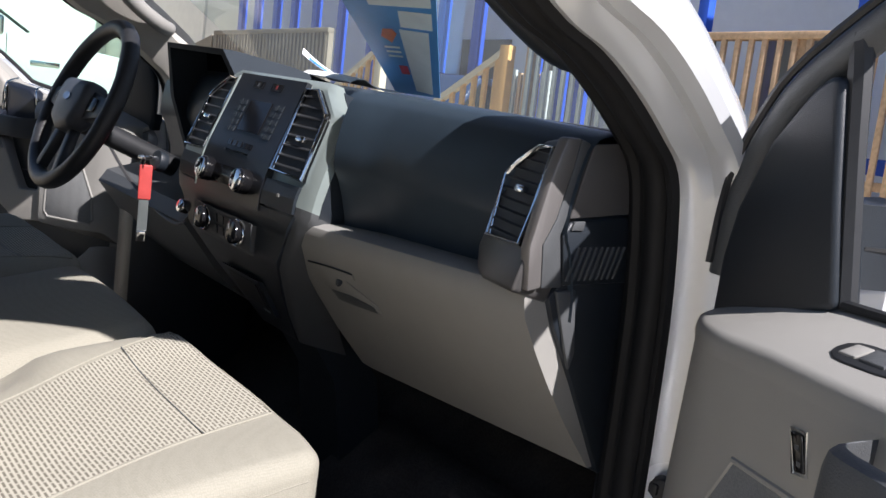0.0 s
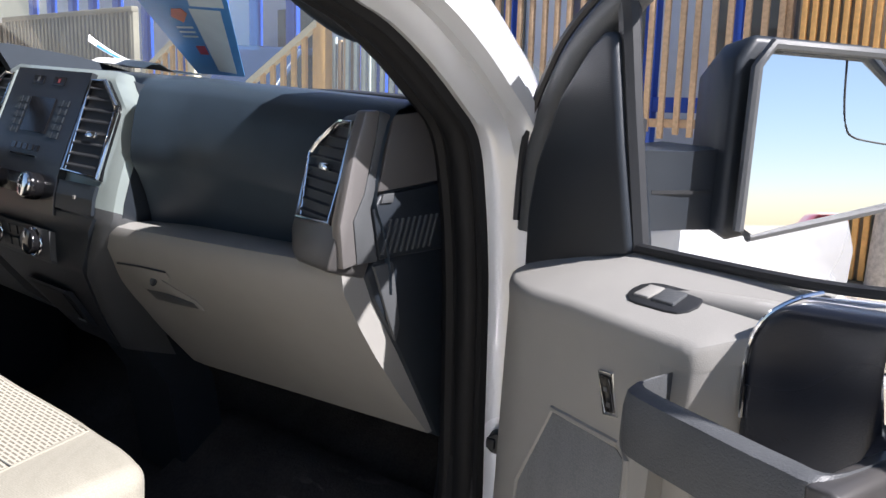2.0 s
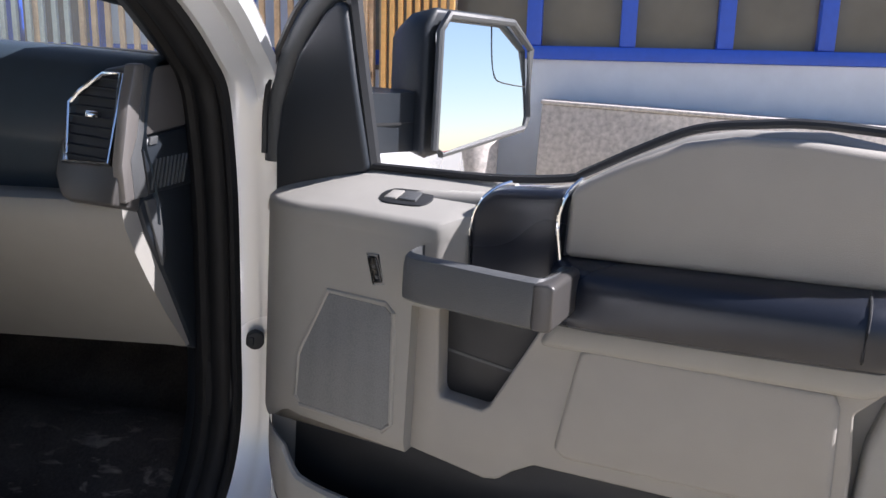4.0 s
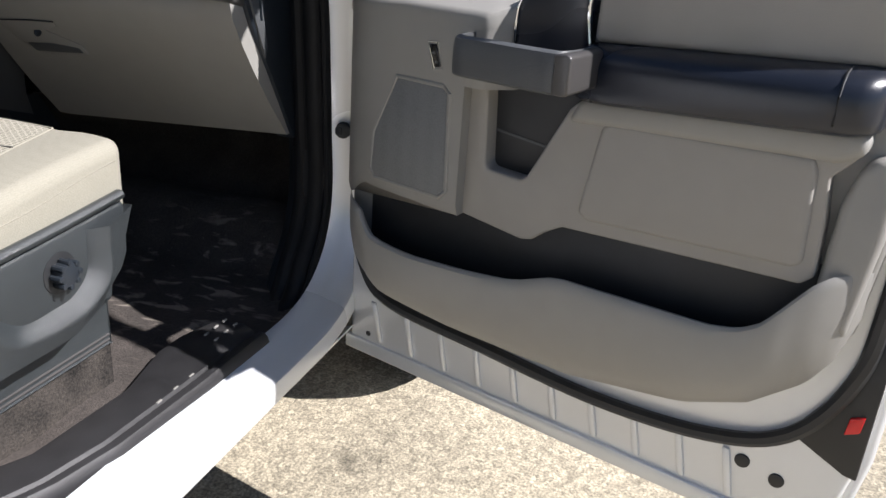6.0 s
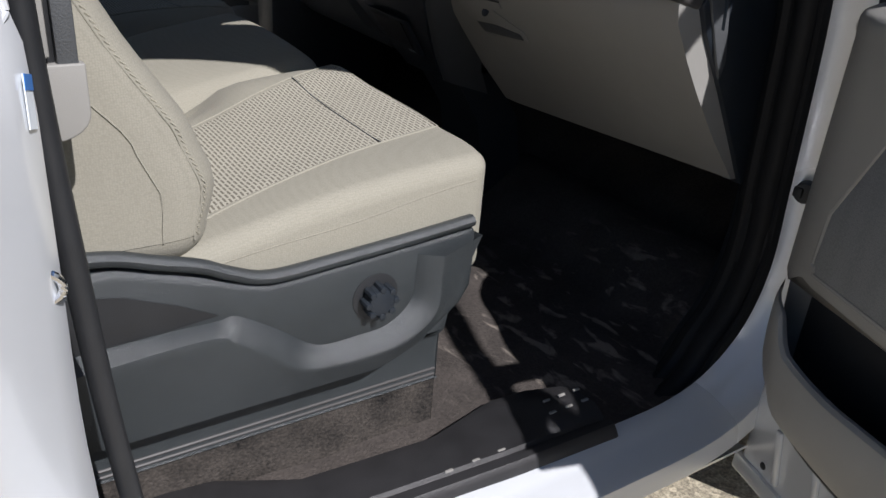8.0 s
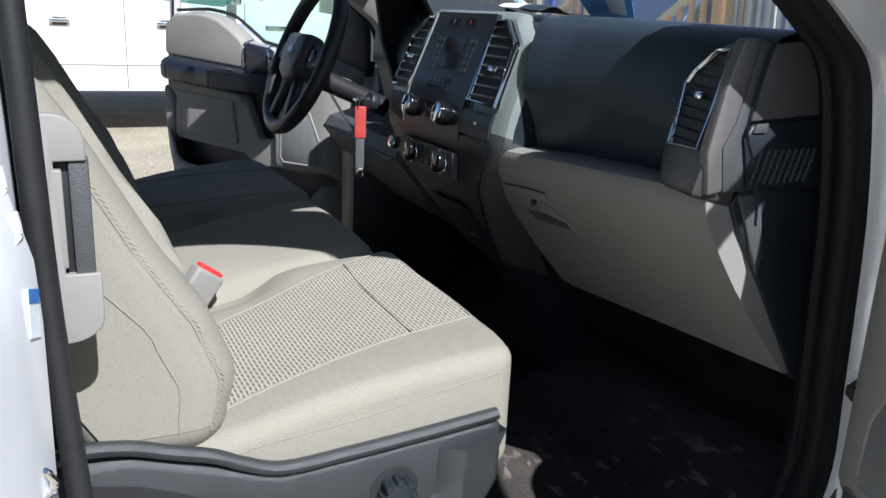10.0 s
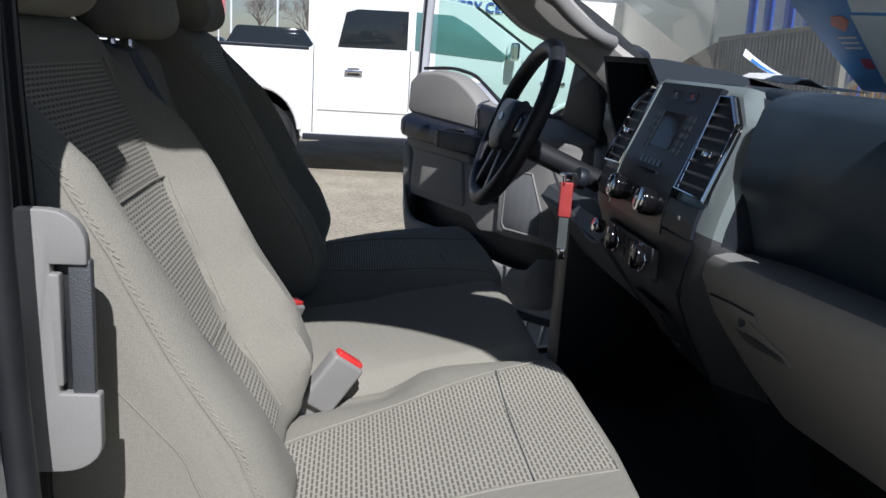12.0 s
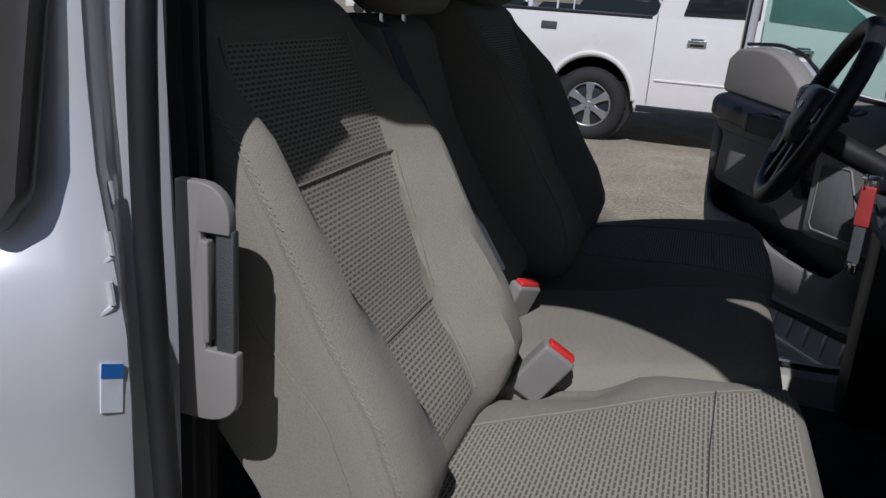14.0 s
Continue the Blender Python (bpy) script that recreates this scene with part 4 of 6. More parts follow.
latch_line = [(-0.238, 1.046), (-0.305, 1.052), (-0.362, 1.054), (-0.362, 1.044), (-0.335, 1.036), (-0.395, 1.012), (-0.398, 0.994), (-0.345, 0.985), (-0.282, 0.985), (-0.250, 1.020)]
part("glovebox_latch", slab(latch_line, on_glove, -0.002, 0.0025, 0.0015), M_BEIGE, dash, "beige latch plate")
part("latch_groove", tube([on_glove(y, z, 0.0022) for y, z in ((-0.238, 1.047), (-0.305, 1.053), (-0.362, 1.055))], 0.0016, 6), M_DARK, dash)
part("latch_lock", cyl(on_glove(-0.315, 1.030, 0.002), (-1, 0, 0.3), 0.0085, 0.004, 16), M_DARK, dash, "lock cylinder")
part("latch_recess", slab([(-0.275, 1.006), (-0.330, 1.010), (-0.386, 1.006), (-0.390, 0.996), (-0.335, 0.992), (-0.284, 0.990)], on_glove, 0.0025, 0.0045, 0.001), M_GREY, dash, "dark finger slot")
# dash end by the door
part("dash_end", slab([(0.025, 1.318), (0.13, 1.335), (0.19, 1.28), (0.22, 1.0), (0.22, 0.83), (0.168, 0.848), (0.122, 0.922), (0.073, 0.999), (0.015, 1.084), (-0.004, 1.122), (0.02, 1.15)], xz, -0.746, -0.70, 0.006, 2), M_DARK, dash, "charcoal dash end")
part("end_cover", slab([(0.026, 1.321), (0.09, 1.327), (0.125, 1.30), (0.155, 1.236), (0.003, 1.226), (0.015, 1.278)], xz, -0.7525, -0.745, 0.003, 2), M_END, dash, "pewter dash end cover")
part("end_strip", slab([(0.003, 1.326), (0.0235, 1.321), (0.0125, 1.278), (0.0005, 1.226), (-0.006, 1.205), (0.012, 1.137), (-0.026, 1.137), (-0.0355, 1.193), (-0.0185, 1.225), (-0.0025, 1.291)], xz, -0.7505, -0.742, 0.003, 2), M_GREY, dash, "dark grey strip beside the vent")
side_grille = part("side_grille", slab([(-0.003, 1.205), (0.010, 1.222), (0.155, 1.232), (0.165, 1.20), (0.165, 1.138), (0.014, 1.139)], xz, -0.7515, -0.744, 0.004, 2), M_DARK, dash, "charcoal side demister grille")
part("grille_tab", slab([(0.008, 1.212), (0.012, 1.223), (0.032, 1.224), (0.030, 1.212)], xz, -0.7545, -0.7505, 0.001), M_GREY, side_grille)
for i in range(9):
    x = 0.014 + i * 0.0118
    part("slat", slab([(x, 1.146), (x + 0.003, 1.146), (x + 0.017, 1.190), (x + 0.014, 1.190)], xz, -0.7545, -0.750, 0.0005), M_GREY, side_grille)
part("end_lower", slab([(0.004, 1.132), (0.042, 1.133), (0.062, 1.045), (0.056, 1.020), (0.040, 1.052)], xz, -0.7505, -0.744, 0.003, 2), M_GREY, dash, "dark grey panel at the dash end")


def vent(put_v, outline, parent, slats, knob):
    """An air outlet: dark well, chrome rim, slats and a chrome tab."""
    part("vent_well", slab(outline, put_v, -0.0035, -0.0015, 0), M_BLACK, parent, "dark vent well")
    v = part("vent_rim", tube([put_v(p, q, 0.002) for p, q in outline], 0.0042, 8, closed=True), M_CHROME, parent, "chrome vent rim")
    ps, qs = [p for p, _ in outline], [q for _, q in outline]
    for i in range(slats):
        q = lerp(min(qs), max(qs), (i + 0.7) / (slats + 0.4))
        cut = []
        k = len(outline)
        for j in range(k):
            (p0, q0), (p1, q1) = outline[j], outline[(j + 1) % k]
            if (q0 <= q) != (q1 <= q):
                cut.append(lerp(p0, p1, (q - q0) / (q1 - q0)))
        if len(cut) == 2:
            a, b = min(cut) + 0.002, max(cut) - 0.002
            part("vent_slat", loft([[put_v(a, q - 0.001 + e, d0), put_v(b, q - 0.001 + e, d0), put_v(b, q + 0.001 + e, d0), put_v(a, q + 0.001 + e, d0)] for d0, e in ((0.0025, 0.0), (-0.002, 0.0035))]), M_BLACK, v)
    part("vent_tab", bev(slab([(knob[0] - 0.013, knob[1] - 0.005), (knob[0] + 0.013, knob[1] - 0.005), (knob[0] + 0.013, knob[1] + 0.005), (knob[0] - 0.013, knob[1] + 0.005)], put_v, -0.004, 0.008, 0), 0.003), M_CHROME, v, "chrome vent tab")


def right_vent(y, z, d):
    return Vector((-0.027 + (z - 1.183) * 0.285 + (y + 0.643) * 0.33 - d * 0.96, y, z + d * 0.27))


house = [(-0.640, 1.136), (-0.622, 1.164), (-0.6285, 1.266), (-0.6475, 1.288), (-0.695, 1.318), (-0.728, 1.325), (-0.744, 1.325), (-0.744, 1.17), (-0.742, 1.134), (-0.66, 1.130)]
part("vent_housing", slab(house, right_vent, -0.075, -0.004, 0.006, 3), M_PEWTER, dash, "pewter vent housing")
part("vent_cheek", slab([(-0.024, 1.325), (0.001, 1.326), (-0.0045, 1.291), (-0.0205, 1.225), (-0.0375, 1.193), (-0.028, 1.139), (-0.052, 1.135), (-0.060, 1.19), (-0.041, 1.276)], xz, -0.752, -0.7355, 0.003, 2), M_SATIN, dash, "satin pewter vent edge")
VR = [(-0.644, 1.183), (-0.7305, 1.189), (-0.7295, 1.310), (-0.6975, 1.3075), (-0.6575, 1.2815), (-0.640, 1.264)]
part("vent_black", slab([(lerp(-0.688, p, 1.05), lerp(1.24, q, 1.04)) for p, q in VR], right_vent, -0.005, -0.002, 0), M_GLOSS, dash)
vent(right_vent, VR, dash, 9, (-0.688, 1.251))


# centre stack
def stack(y, z, d):
    x = curve([(0.80, 0.09), (0.88, 0.03), (0.96, -0.030), (1.03, -0.076), (1.085, -0.082), (1.10, -0.088), (1.15, -0.084), (1.20, -0.070), (1.26, -0.045), (1.345, -0.010)], z)
    return Vector((x - d * 0.93 + max(0, abs(y) - 0.12) * 0.05, y, z + d * 0.30))


def bezel_half(z):
    return curve([(0.84, 0.075), (0.90, 0.105), (0.98, 0.160), (1.05, 0.202), (1.128, 0.247), (1.20, 0.246), (1.29, 0.238), (1.330, 0.186), (1.350, 0.165)], z)


def panel_rows(outline, a, b):
    """A plate that follows the stack's bend: rows of level cuts."""
    zs = sorted({round(v, 4) for v in np.linspace(min(q for _, q in outline), max(q for _, q in outline), 26)})
    rows_f, rows_b = [], []
    for z in zs:
        zz = min(max(z, min(q for _, q in outline) + 1e-4), max(q for _, q in outline) - 1e-4)
        cut = []
        k = len(outline)
        for j in range(k):
            (p0, q0), (p1, q1) = outline[j], outline[(j + 1) % k]
            if (q0 <= zz) != (q1 <= zz):
                cut.append(lerp(p0, p1, (zz - q0) / (q1 - q0)))
        l, r = min(cut), max(cut)
        rows_f.append([stack(y, zz, b) for y in np.linspace(l, r, 11)] + [stack(y, zz, a) for y in np.linspace(r, l, 11)])
    return loft(rows_f)


rows = []
for z in [0.84, 0.87, 0.90, 0.94, 0.98, 1.02, 1.05, 1.09, 1.115, 1.128, 1.14, 1.17, 1.20, 1.23, 1.26, 1.28, 1.29, 1.30, 1.31, 1.32, 1.33, 1.34, 1.352]:
    h = bezel_half(z)
    k = curve([(0.84, 0.004), (1.05, 0.010), (1.128, 0.018), (1.29, 0.020), (1.352, 0.014)], z)
    back = 0.0 if z < 1.345 else 0.010
    half = [(h, -0.006 - back), (h + k, -0.016 - back), (h + k + 0.004, -0.034), (h + k + 0.006, -0.12)]
    rows.append([stack(-y, z, d) for y, d in reversed(half)] + [stack(y, z, d) for y, d in half])
cheek = []
for z in np.linspace(1.10, 1.343, 14):
    w = bezel_half(z) + curve([(1.05, 0.010), (1.128, 0.018), (1.29, 0.020), (1.352, 0.014)], z) + 0.0045
    cheek.append([stack(-w - 0.006, z, -0.17), stack(-w, z, -0.030), stack(w, z, -0.030), stack(w + 0.006, z, -0.17)])
part("stack_cheek", loft(cheek), M_DARK, dash, "charcoal sides behind the silver surround")
part("stack_bezel", loft([r[1:-1] for r in rows if r[0].z > 1.10]), M_SILVER, dash, "satin silver centre stack surround")
part("stack_flank", loft([r for r in rows if r[0].z < 1.115]), M_GREY, dash, "grey lower sides of the stack")
part("stack_base", panel_rows([(0.236, 1.122), (0.196, 1.05), (0.154, 0.98), (0.100, 0.90), (0.070, 0.842), (-0.070, 0.842), (-0.100, 0.90), (-0.154, 0.98), (-0.196, 1.05), (-0.236, 1.122)], -0.03, -0.001), M_DARK, dash, "charcoal base of the stack")
radio = part("radio_panel", panel_rows([(0.124, 1.342), (0.128, 1.20), (0.128, 1.112), (-0.128, 1.112), (-0.128, 1.20), (-0.124, 1.342)], -0.02, 0.002), M_RADIO, dash, "black radio panel")
part("panel_edge", tube([stack(0.131, z, 0.001) for z in (1.336, 1.30, 1.26, 1.22, 1.18, 1.14, 1.115)], 0.0035, 8), M_SILVER, radio, "silver panel edge")
part("radio_screen", panel_rows([(0.036, 1.294), (0.036, 1.236), (-0.046, 1.236), (-0.046, 1.294)], 0.0, 0.0045), M_GLOSS, radio, "dark radio screen")
for s in (-1, 1):
    for i in range(5):
        z = 1.288 - i * 0.013
        for j in range(2):
            y = (0.056 if s > 0 else -0.064) + j * 0.019 * s
            part("radio_button", panel_rows([(y - 0.007, z - 0.005), (y + 0.007, z - 0.005), (y + 0.0071, z + 0.005), (y - 0.0071, z + 0.005)], 0.0, 0.0045), M_DARK, radio)
            part("button_mark", panel_rows([(y - 0.0028, z - 0.0007), (y + 0.0028, z - 0.0007), (y + 0.0029, z + 0.0007), (y - 0.0029, z + 0.0007)], 0.0045, 0.0049), M_GREY, radio)
for y in (-0.035, 0.035):
    part("hazard_button", panel_rows([(y - 0.018, 1.316), (y + 0.018, 1.316), (y + 0.0181, 1.330), (y - 0.0181, 1.330)], 0.0, 0.0045), M_GLOSS, radio)
    part("button_mark", panel_rows([(y - 0.003, 1.320), (y + 0.003, 1.320), (y + 0.0031, 1.327), (y - 0.0031, 1.327)], 0.0045, 0.005), M_DIMRED if y < 0 else M_GREY, radio)
part("disc_slot", panel_rows([(-0.045, 1.196), (0.045, 1.196), (0.0451, 1.199), (-0.0451, 1.199)], 0.0015, 0.0035), M_CHROME, radio)
for i in range(5):
    y = -0.04 + 0.02 * i
    part("radio_button", panel_rows([(y - 0.007, 1.206), (y + 0.007, 1.206), (y + 0.0071, 1.216), (y - 0.0071, 1.216)], 0.0, 0.004), M_GLOSS, radio)
for y in (-0.074, 0.074):
    p = stack(y, 1.152, 0.0)
    kb = part("tuning_knob", cyl(p, (-0.97, 0, 0.22), 0.023, 0.024, 24, 0.004), M_GLOSS, radio, "black knob with chrome cap")
    part("knob_cap", cyl(p + Vector((-0.97, 0, 0.22)) * 0.022, (-0.97, 0, 0.22), 0.0195, 0.006, 24, 0.003), M_CHROME, radio, "chrome knob cap")
part("radio_lower", panel_rows([(0.05, 1.135), (0.052, 1.168), (-0.052, 1.168), (-0.05, 1.135)], 0.0, 0.008), M_GLOSS, radio)
climate = part("climate_panel", panel_rows([(0.118, 1.082), (0.110, 1.030), (0.100, 1.022), (-0.100, 1.022), (-0.110, 1.030), (-0.118, 1.082)], -0.02, 0.010), M_GREY, dash, "grey heater control panel")
for y in (-0.070, 0.070):
    p = stack(y, 1.056, 0.010)
    part("heater_knob", cyl(p, (-1, 0, 0.1), 0.021, 0.018, 24, 0.003), M_GLOSS, climate, "black heater knob")
    part("knob_ring", tube([p + Vector((-0.004, 0.0235 * math.cos(a), 0.0235 * math.sin(a))) for a in np.linspace(0, 2 * math.pi, 20, endpoint=False)], 0.002, 6, closed=True), M_CHROME, climate)
for y in (-0.028, 0.0, 0.028):
    for z in (1.044, 1.066):
        part("heater_button", panel_rows([(y - 0.011, z - 0.008), (y + 0.011, z - 0.008), (y + 0.0111, z + 0.008), (y - 0.0111, z + 0.008)], 0.010, 0.014), M_DARK, climate)
part("airbag_button", panel_rows([(-0.133, 1.172), (-0.131, 1.126), (-0.232, 1.126), (-0.234, 1.172)], -0.005, 0.001), M_DARK, dash, "charcoal button plate")
part("power_socket", panel_rows([(-0.180, 1.152), (-0.180, 1.146), (-0.187, 1.146), (-0.187, 1.152)], 0.001, 0.002), M_BEIGE, dash)
part("airbag_button", panel_rows([(0.133, 1.172), (0.131, 1.126), (0.232, 1.126), (0.234, 1.172)], -0.005, 0.001), M_DARK, dash, "charcoal button plate")
# tray below the stack
tray = part("stack_tray", panel_rows([(0.068, 0.965), (0.050, 0.885), (-0.060, 0.885), (-0.080, 0.965)], 0.0, 0.014), M_DARK, dash, "charcoal tray below the stack")
part("tray_mouth", panel_rows([(0.058, 0.955), (0.043, 0.90), (-0.052, 0.90), (-0.068, 0.955)], 0.014, 0.016), M_BLACK, tray)
part("tray_edge", tube([stack(-0.068, 0.957, 0.017), stack(-0.060, 0.93, 0.017), stack(-0.051, 0.898, 0.017)], 0.002, 6), M_CHROME, tray)
part("tray_socket", panel_rows([(-0.022, 0.893), (-0.022, 0.888), (-0.045, 0.888), (-0.045, 0.893)], 0.014, 0.016), M_SILVER, tray)
for s in (-1, 1):
    VC = [(s * 0.137, 1.188), (s * 0.234, 1.184), (s * 0.224, 1.285), (s * 0.220, 1.293), (s * 0.168, 1.330), (s * 0.134, 1.330)]
    part("vent_black", panel_rows([(lerp(s * 0.185, p, 1.06), lerp(1.255, q, 1.05)) for p, q in VC], -0.010, -0.0035), M_GLOSS, dash)
    vent(stack, VC, dash, 8, (s * 0.186, 1.246))
# console lower hump under the stack
part("lower_column", loft([[Vector((x0, y, z)) for x0, y in ((x + 0.10, -w), (x, -w * 0.9), (x, w * 0.9), (x + 0.10, w))] for x, w, z in ((0.085, 0.09, 0.85), (0.16, 0.085, 0.74), (0.20, 0.09, 0.52))]), M_DARK, dash, "charcoal lower column")

# instrument hood and cluster
hood_i = [(0.270, 1.05), (0.268, 1.26), (0.222, 1.325), (0.250, 1.372), (0.52, 1.374), (0.575, 1.26), (0.570, 1.05)]
hood_o = [(0.245, 1.04), (0.248, 1.25), (0.202, 1.322), (0.238, 1.384), (0.535, 1.386), (0.600, 1.26), (0.595, 1.04)]


def hood_at(y, z, d):
    return Vector((0.0 + (1.372 - z) * 0.36 - d, y, z))


def hood_rear(k):
    """The hood's flanks run forward, spreading and sinking to the windshield."""
    return [Vector((lerp(0.02, 0.42, k), lerp(0.42, y, 1 + 0.35 * k), lerp(z, 1.18, 0.9 * smooth(k) * (0.35 if z > 1.3 else 0.1)))) for y, z in hood_o]


part("instrument_hood", loft([hood_rear(1.0), hood_rear(0.66), hood_rear(0.33), [hood_at(y, z, -0.03) for y, z in hood_o], [hood_at(y, z, 0.002) for y, z in hood_o], [hood_at(y, z, 0.004) for y, z in hood_i], [hood_at(y, z, -0.09) for y, z in hood_i]]), M_HOOD, dash, "charcoal instrument hood")
cluster = part("instrument_cluster", slab(hood_i, hood_at, -0.095, -0.086, 0), M_GLOSS, dash, "dark gauge cluster")
for y in (0.35, 0.49):
    part("gauge_ring", tube([hood_at(y + 0.055 * math.cos(a), 1.26 + 0.055 * math.sin(a), -0.083) for a in np.linspace(0, 2 * math.pi, 28, endpoint=False)], 0.002, 6, closed=True), M_DARK, cluster)
part("gauge_needle", slab([(0.506, 1.27), (0.508, 1.27), (0.508, 1.335), (0.506, 1.335)], hood_at, -0.086, -0.082, 0), M_GREY, cluster)
# knee panel under the wheel
part("knee_panel", loft([[Vector((p, y, q)) for p, q in ((0.12, 1.10), (-0.055, 1.05), (-0.075, 1.02), (0.02, 0.90), (0.10, 0.84), (0.16, 0.86))] for y in (0.20, 0.35, 0.55, 0.74)]), M_GREY, dash, "grey knee panel")
part("knee_trim", tube(rounded([Vector((-0.07, y, z)) for y, z in ((0.70, 1.12), (0.55, 1.06), (0.38, 1.02), (0.24, 1.01), (0.16, 1.06))], 5), 0.004, 6), M_PEWTER, dash)
part("firewall_pad", box(0.20, 0.40, -0.74, 0.74, 0.84, 1.20, 0.02), M_BLACK, dash)

fold(dash, "dash_pad", "dashboard", "charcoal dashboard with silver centre stack and beige glovebox", cab)

# steering column, wheel, key and tag
wheel = thing("steering_wheel", "black leather steering wheel with a grey-blue hub", "steering wheel")
WC, WN = Vector((-0.226, 0.412, 1.232)), Vector((-0.925, 0.0, 0.38)).normalized()
W1 = Vector((0, 1, 0))
W2 = WN.cross(W1).normalized()
if W2.z < 0:
    W2 = -W2


def on_wheel(a, b, d=0.0):
    return WC + W1 * a + W2 * b + WN * d


part("rim", tube([on_wheel(0.178 * math.cos(a), 0.178 * math.sin(a)) for a in np.linspace(0, 2 * math.pi, 48, endpoint=False)], 0.0180, 12, closed=True), M_LEATHER, wheel, "black leather rim")
part("rim_stitch", tube([on_wheel(0.1625 * math.cos(a), 0.1625 * math.sin(a), 0.004) for a in np.linspace(0, 2 * math.pi, 48, endpoint=False)], 0.0012, 5, closed=True), M_GREY, wheel)
hub = [(-0.075, 0.045), (0.075, 0.045), (0.082, 0.0), (0.060, -0.055), (0.0, -0.075), (-0.060, -0.055), (-0.082, 0.0)]
part("hub", bev(slab(hub, on_wheel, -0.02, 0.032, 0), 0.016, 3), mat("hub_grey", (0.06, 0.068, 0.085), 0.45, 0, 0.1, 30, 0.3, 500), wheel, "grey-blue airbag hub")
part("hub_badge", loft([[on_wheel(0.019 * math.cos(a), 0.0085 * math.sin(a), d) for a in np.linspace(0, 2 * math.pi, 18, endpoint=False)] for d in (0.030, 0.0345)]), mat("badge_blue", (0.25, 0.34, 0.5), 0.25, 0.4), wheel, "small oval badge")
for s in (-1, 1):
    part("spoke", slab([(s * 0.065, 0.030), (s * 0.17, 0.020), (s * 0.17, -0.020), (s * 0.07, -0.035)], on_wheel, -0.012, 0.012, 0.006, 2), M_DARK, wheel, "spoke with buttons")
    part("spoke_buttons", slab([(s * 0.085, 0.018), (s * 0.125, 0.014), (s * 0.125, -0.014), (s * 0.085, -0.018)], on_wheel, 0.010, 0.017, 0.003), M_GLOSS, wheel)
    part("lower_spoke", slab([(s * 0.020, -0.06), (s * 0.045, -0.055), (s * 0.075, -0.165), (s * 0.05, -0.172)], on_wheel, -0.012, 0.010, 0.005, 2), M_DARK, wheel)
part("column", loft([[on_wheel(0.024 * math.cos(a), 0.024 * math.sin(a) - 0.035, d) for a in np.linspace(0, 2 * math.pi, 16, endpoint=False)] for d in (-0.02, -0.10, -0.24)]), M_BLACK, wheel, "black column cover")
part("column_lever", tube([on_wheel(0.05, 0.01, -0.06), on_wheel(0.13, 0.035, -0.05), on_wheel(0.19, 0.05, -0.045)], [0.007, 0.008, 0.010], 8), M_DARK, wheel)
part("ignition", cyl((-0.10, 0.268, 1.135), (-0.9, -0.1, 0.25), 0.022, 0.02, 20, 0.003), M_DARK, wheel, "ignition lock")
part("lower_knob", cyl((-0.085, 0.165, 1.06), (-0.9, -0.1, 0.25), 0.014, 0.02, 16, 0.003), M_CHROME, wheel, "chrome knob")
fold(wheel, "rim", "steering_wheel", "black leather steering wheel with a grey-blue hub", cab)
key = thing("key_tag", "red strap and clear tag hanging from the ignition key", "key tag")


def hang(p):
    """The tag hangs turned a little towards the passenger side."""
    return Vector((-0.135 + 0.93 * p.x + 0.37 * p.y, 0.271 - 0.37 * p.x + 0.93 * p.y, p.z))


part("key_blade", box(-0.152, -0.118, 0.262, 0.278, 1.140, 1.148, 0.002), M_CHROME, key, "metal key")
part("key_ring", tube([Vector((-0.142, 0.27 + 0.011 * math.cos(a), 1.138 + 0.011 * math.sin(a))) for a in np.linspace(0, 2 * math.pi, 16, endpoint=False)], 0.0015, 6, closed=True), M_CHROME, key)
part("red_strap", rbox((-0.013, -0.004, 1.055), (0.013, 0.004, 1.128), 0.003, hang, arc=2, mid=(2, 1, 4)), mat("red_strap", (0.42, 0.05, 0.045), 0.6, 0, 0.15, 60, 0.4), key, "red strap")
part("clear_tag", rbox((-0.010, -0.002, 0.975), (0.010, 0.002, 1.058), 0.0015, hang, arc=2, mid=(2, 1, 4)), mat("clear_tag", (0.09, 0.10, 0.10), 0.2, 0.0), key, "clear plastic tag")
part("tag_end", rbox((-0.010, -0.005, 0.966), (0.010, 0.005, 0.990), 0.003, hang, arc=2, mid=(2, 1, 2)), M_CHROME, key, "metal tag end")

# papers on the dash
papers = thing("dash_papers", "curled blue and white papers lying on the dash", "papers")
part("sheet", sheet([[Vector((0.19 + a, 0.05 + b, 1.347 + 0.018 * math.exp(-((a - 0.03) / 0.03) ** 2) + 0.006 * math.sin(9 * b))) for b in np.linspace(0, 0.20, 9)] for a in np.linspace(0, 0.15, 9)], thick=0.0015), mat("paper_white", (0.75, 0.76, 0.74), 0.6), papers, "white sheet")
part("leaflet", sheet([[Vector((0.20 + 0.10 * k, 0.27 - 0.11 * k, 1.352 + 0.050 * (1 - k) ** 2)) + Vector((0.012, 0.018, 0.014 * (1 - k))) * j for k in np.linspace(0, 1, 9)] for j in (0, 0.5, 1)], thick=0.001), mat("leaflet_white", (0.75, 0.77, 0.78), 0.4), papers, "curled leaflet edge")
part("leaflet_band", sheet([[Vector((0.1985 + 0.10 * k, 0.2685 - 0.11 * k, 1.352 + 0.050 * (1 - k) ** 2)) + Vector((0.012, 0.018, 0.014 * (1 - k))) * j for k in np.linspace(0.12, 0.9, 9)] for j in (0.1, 0.3, 0.55)], thick=0.0008), mat("leaflet_blue", (0.05, 0.20, 0.60), 0.4), papers, "blue print")

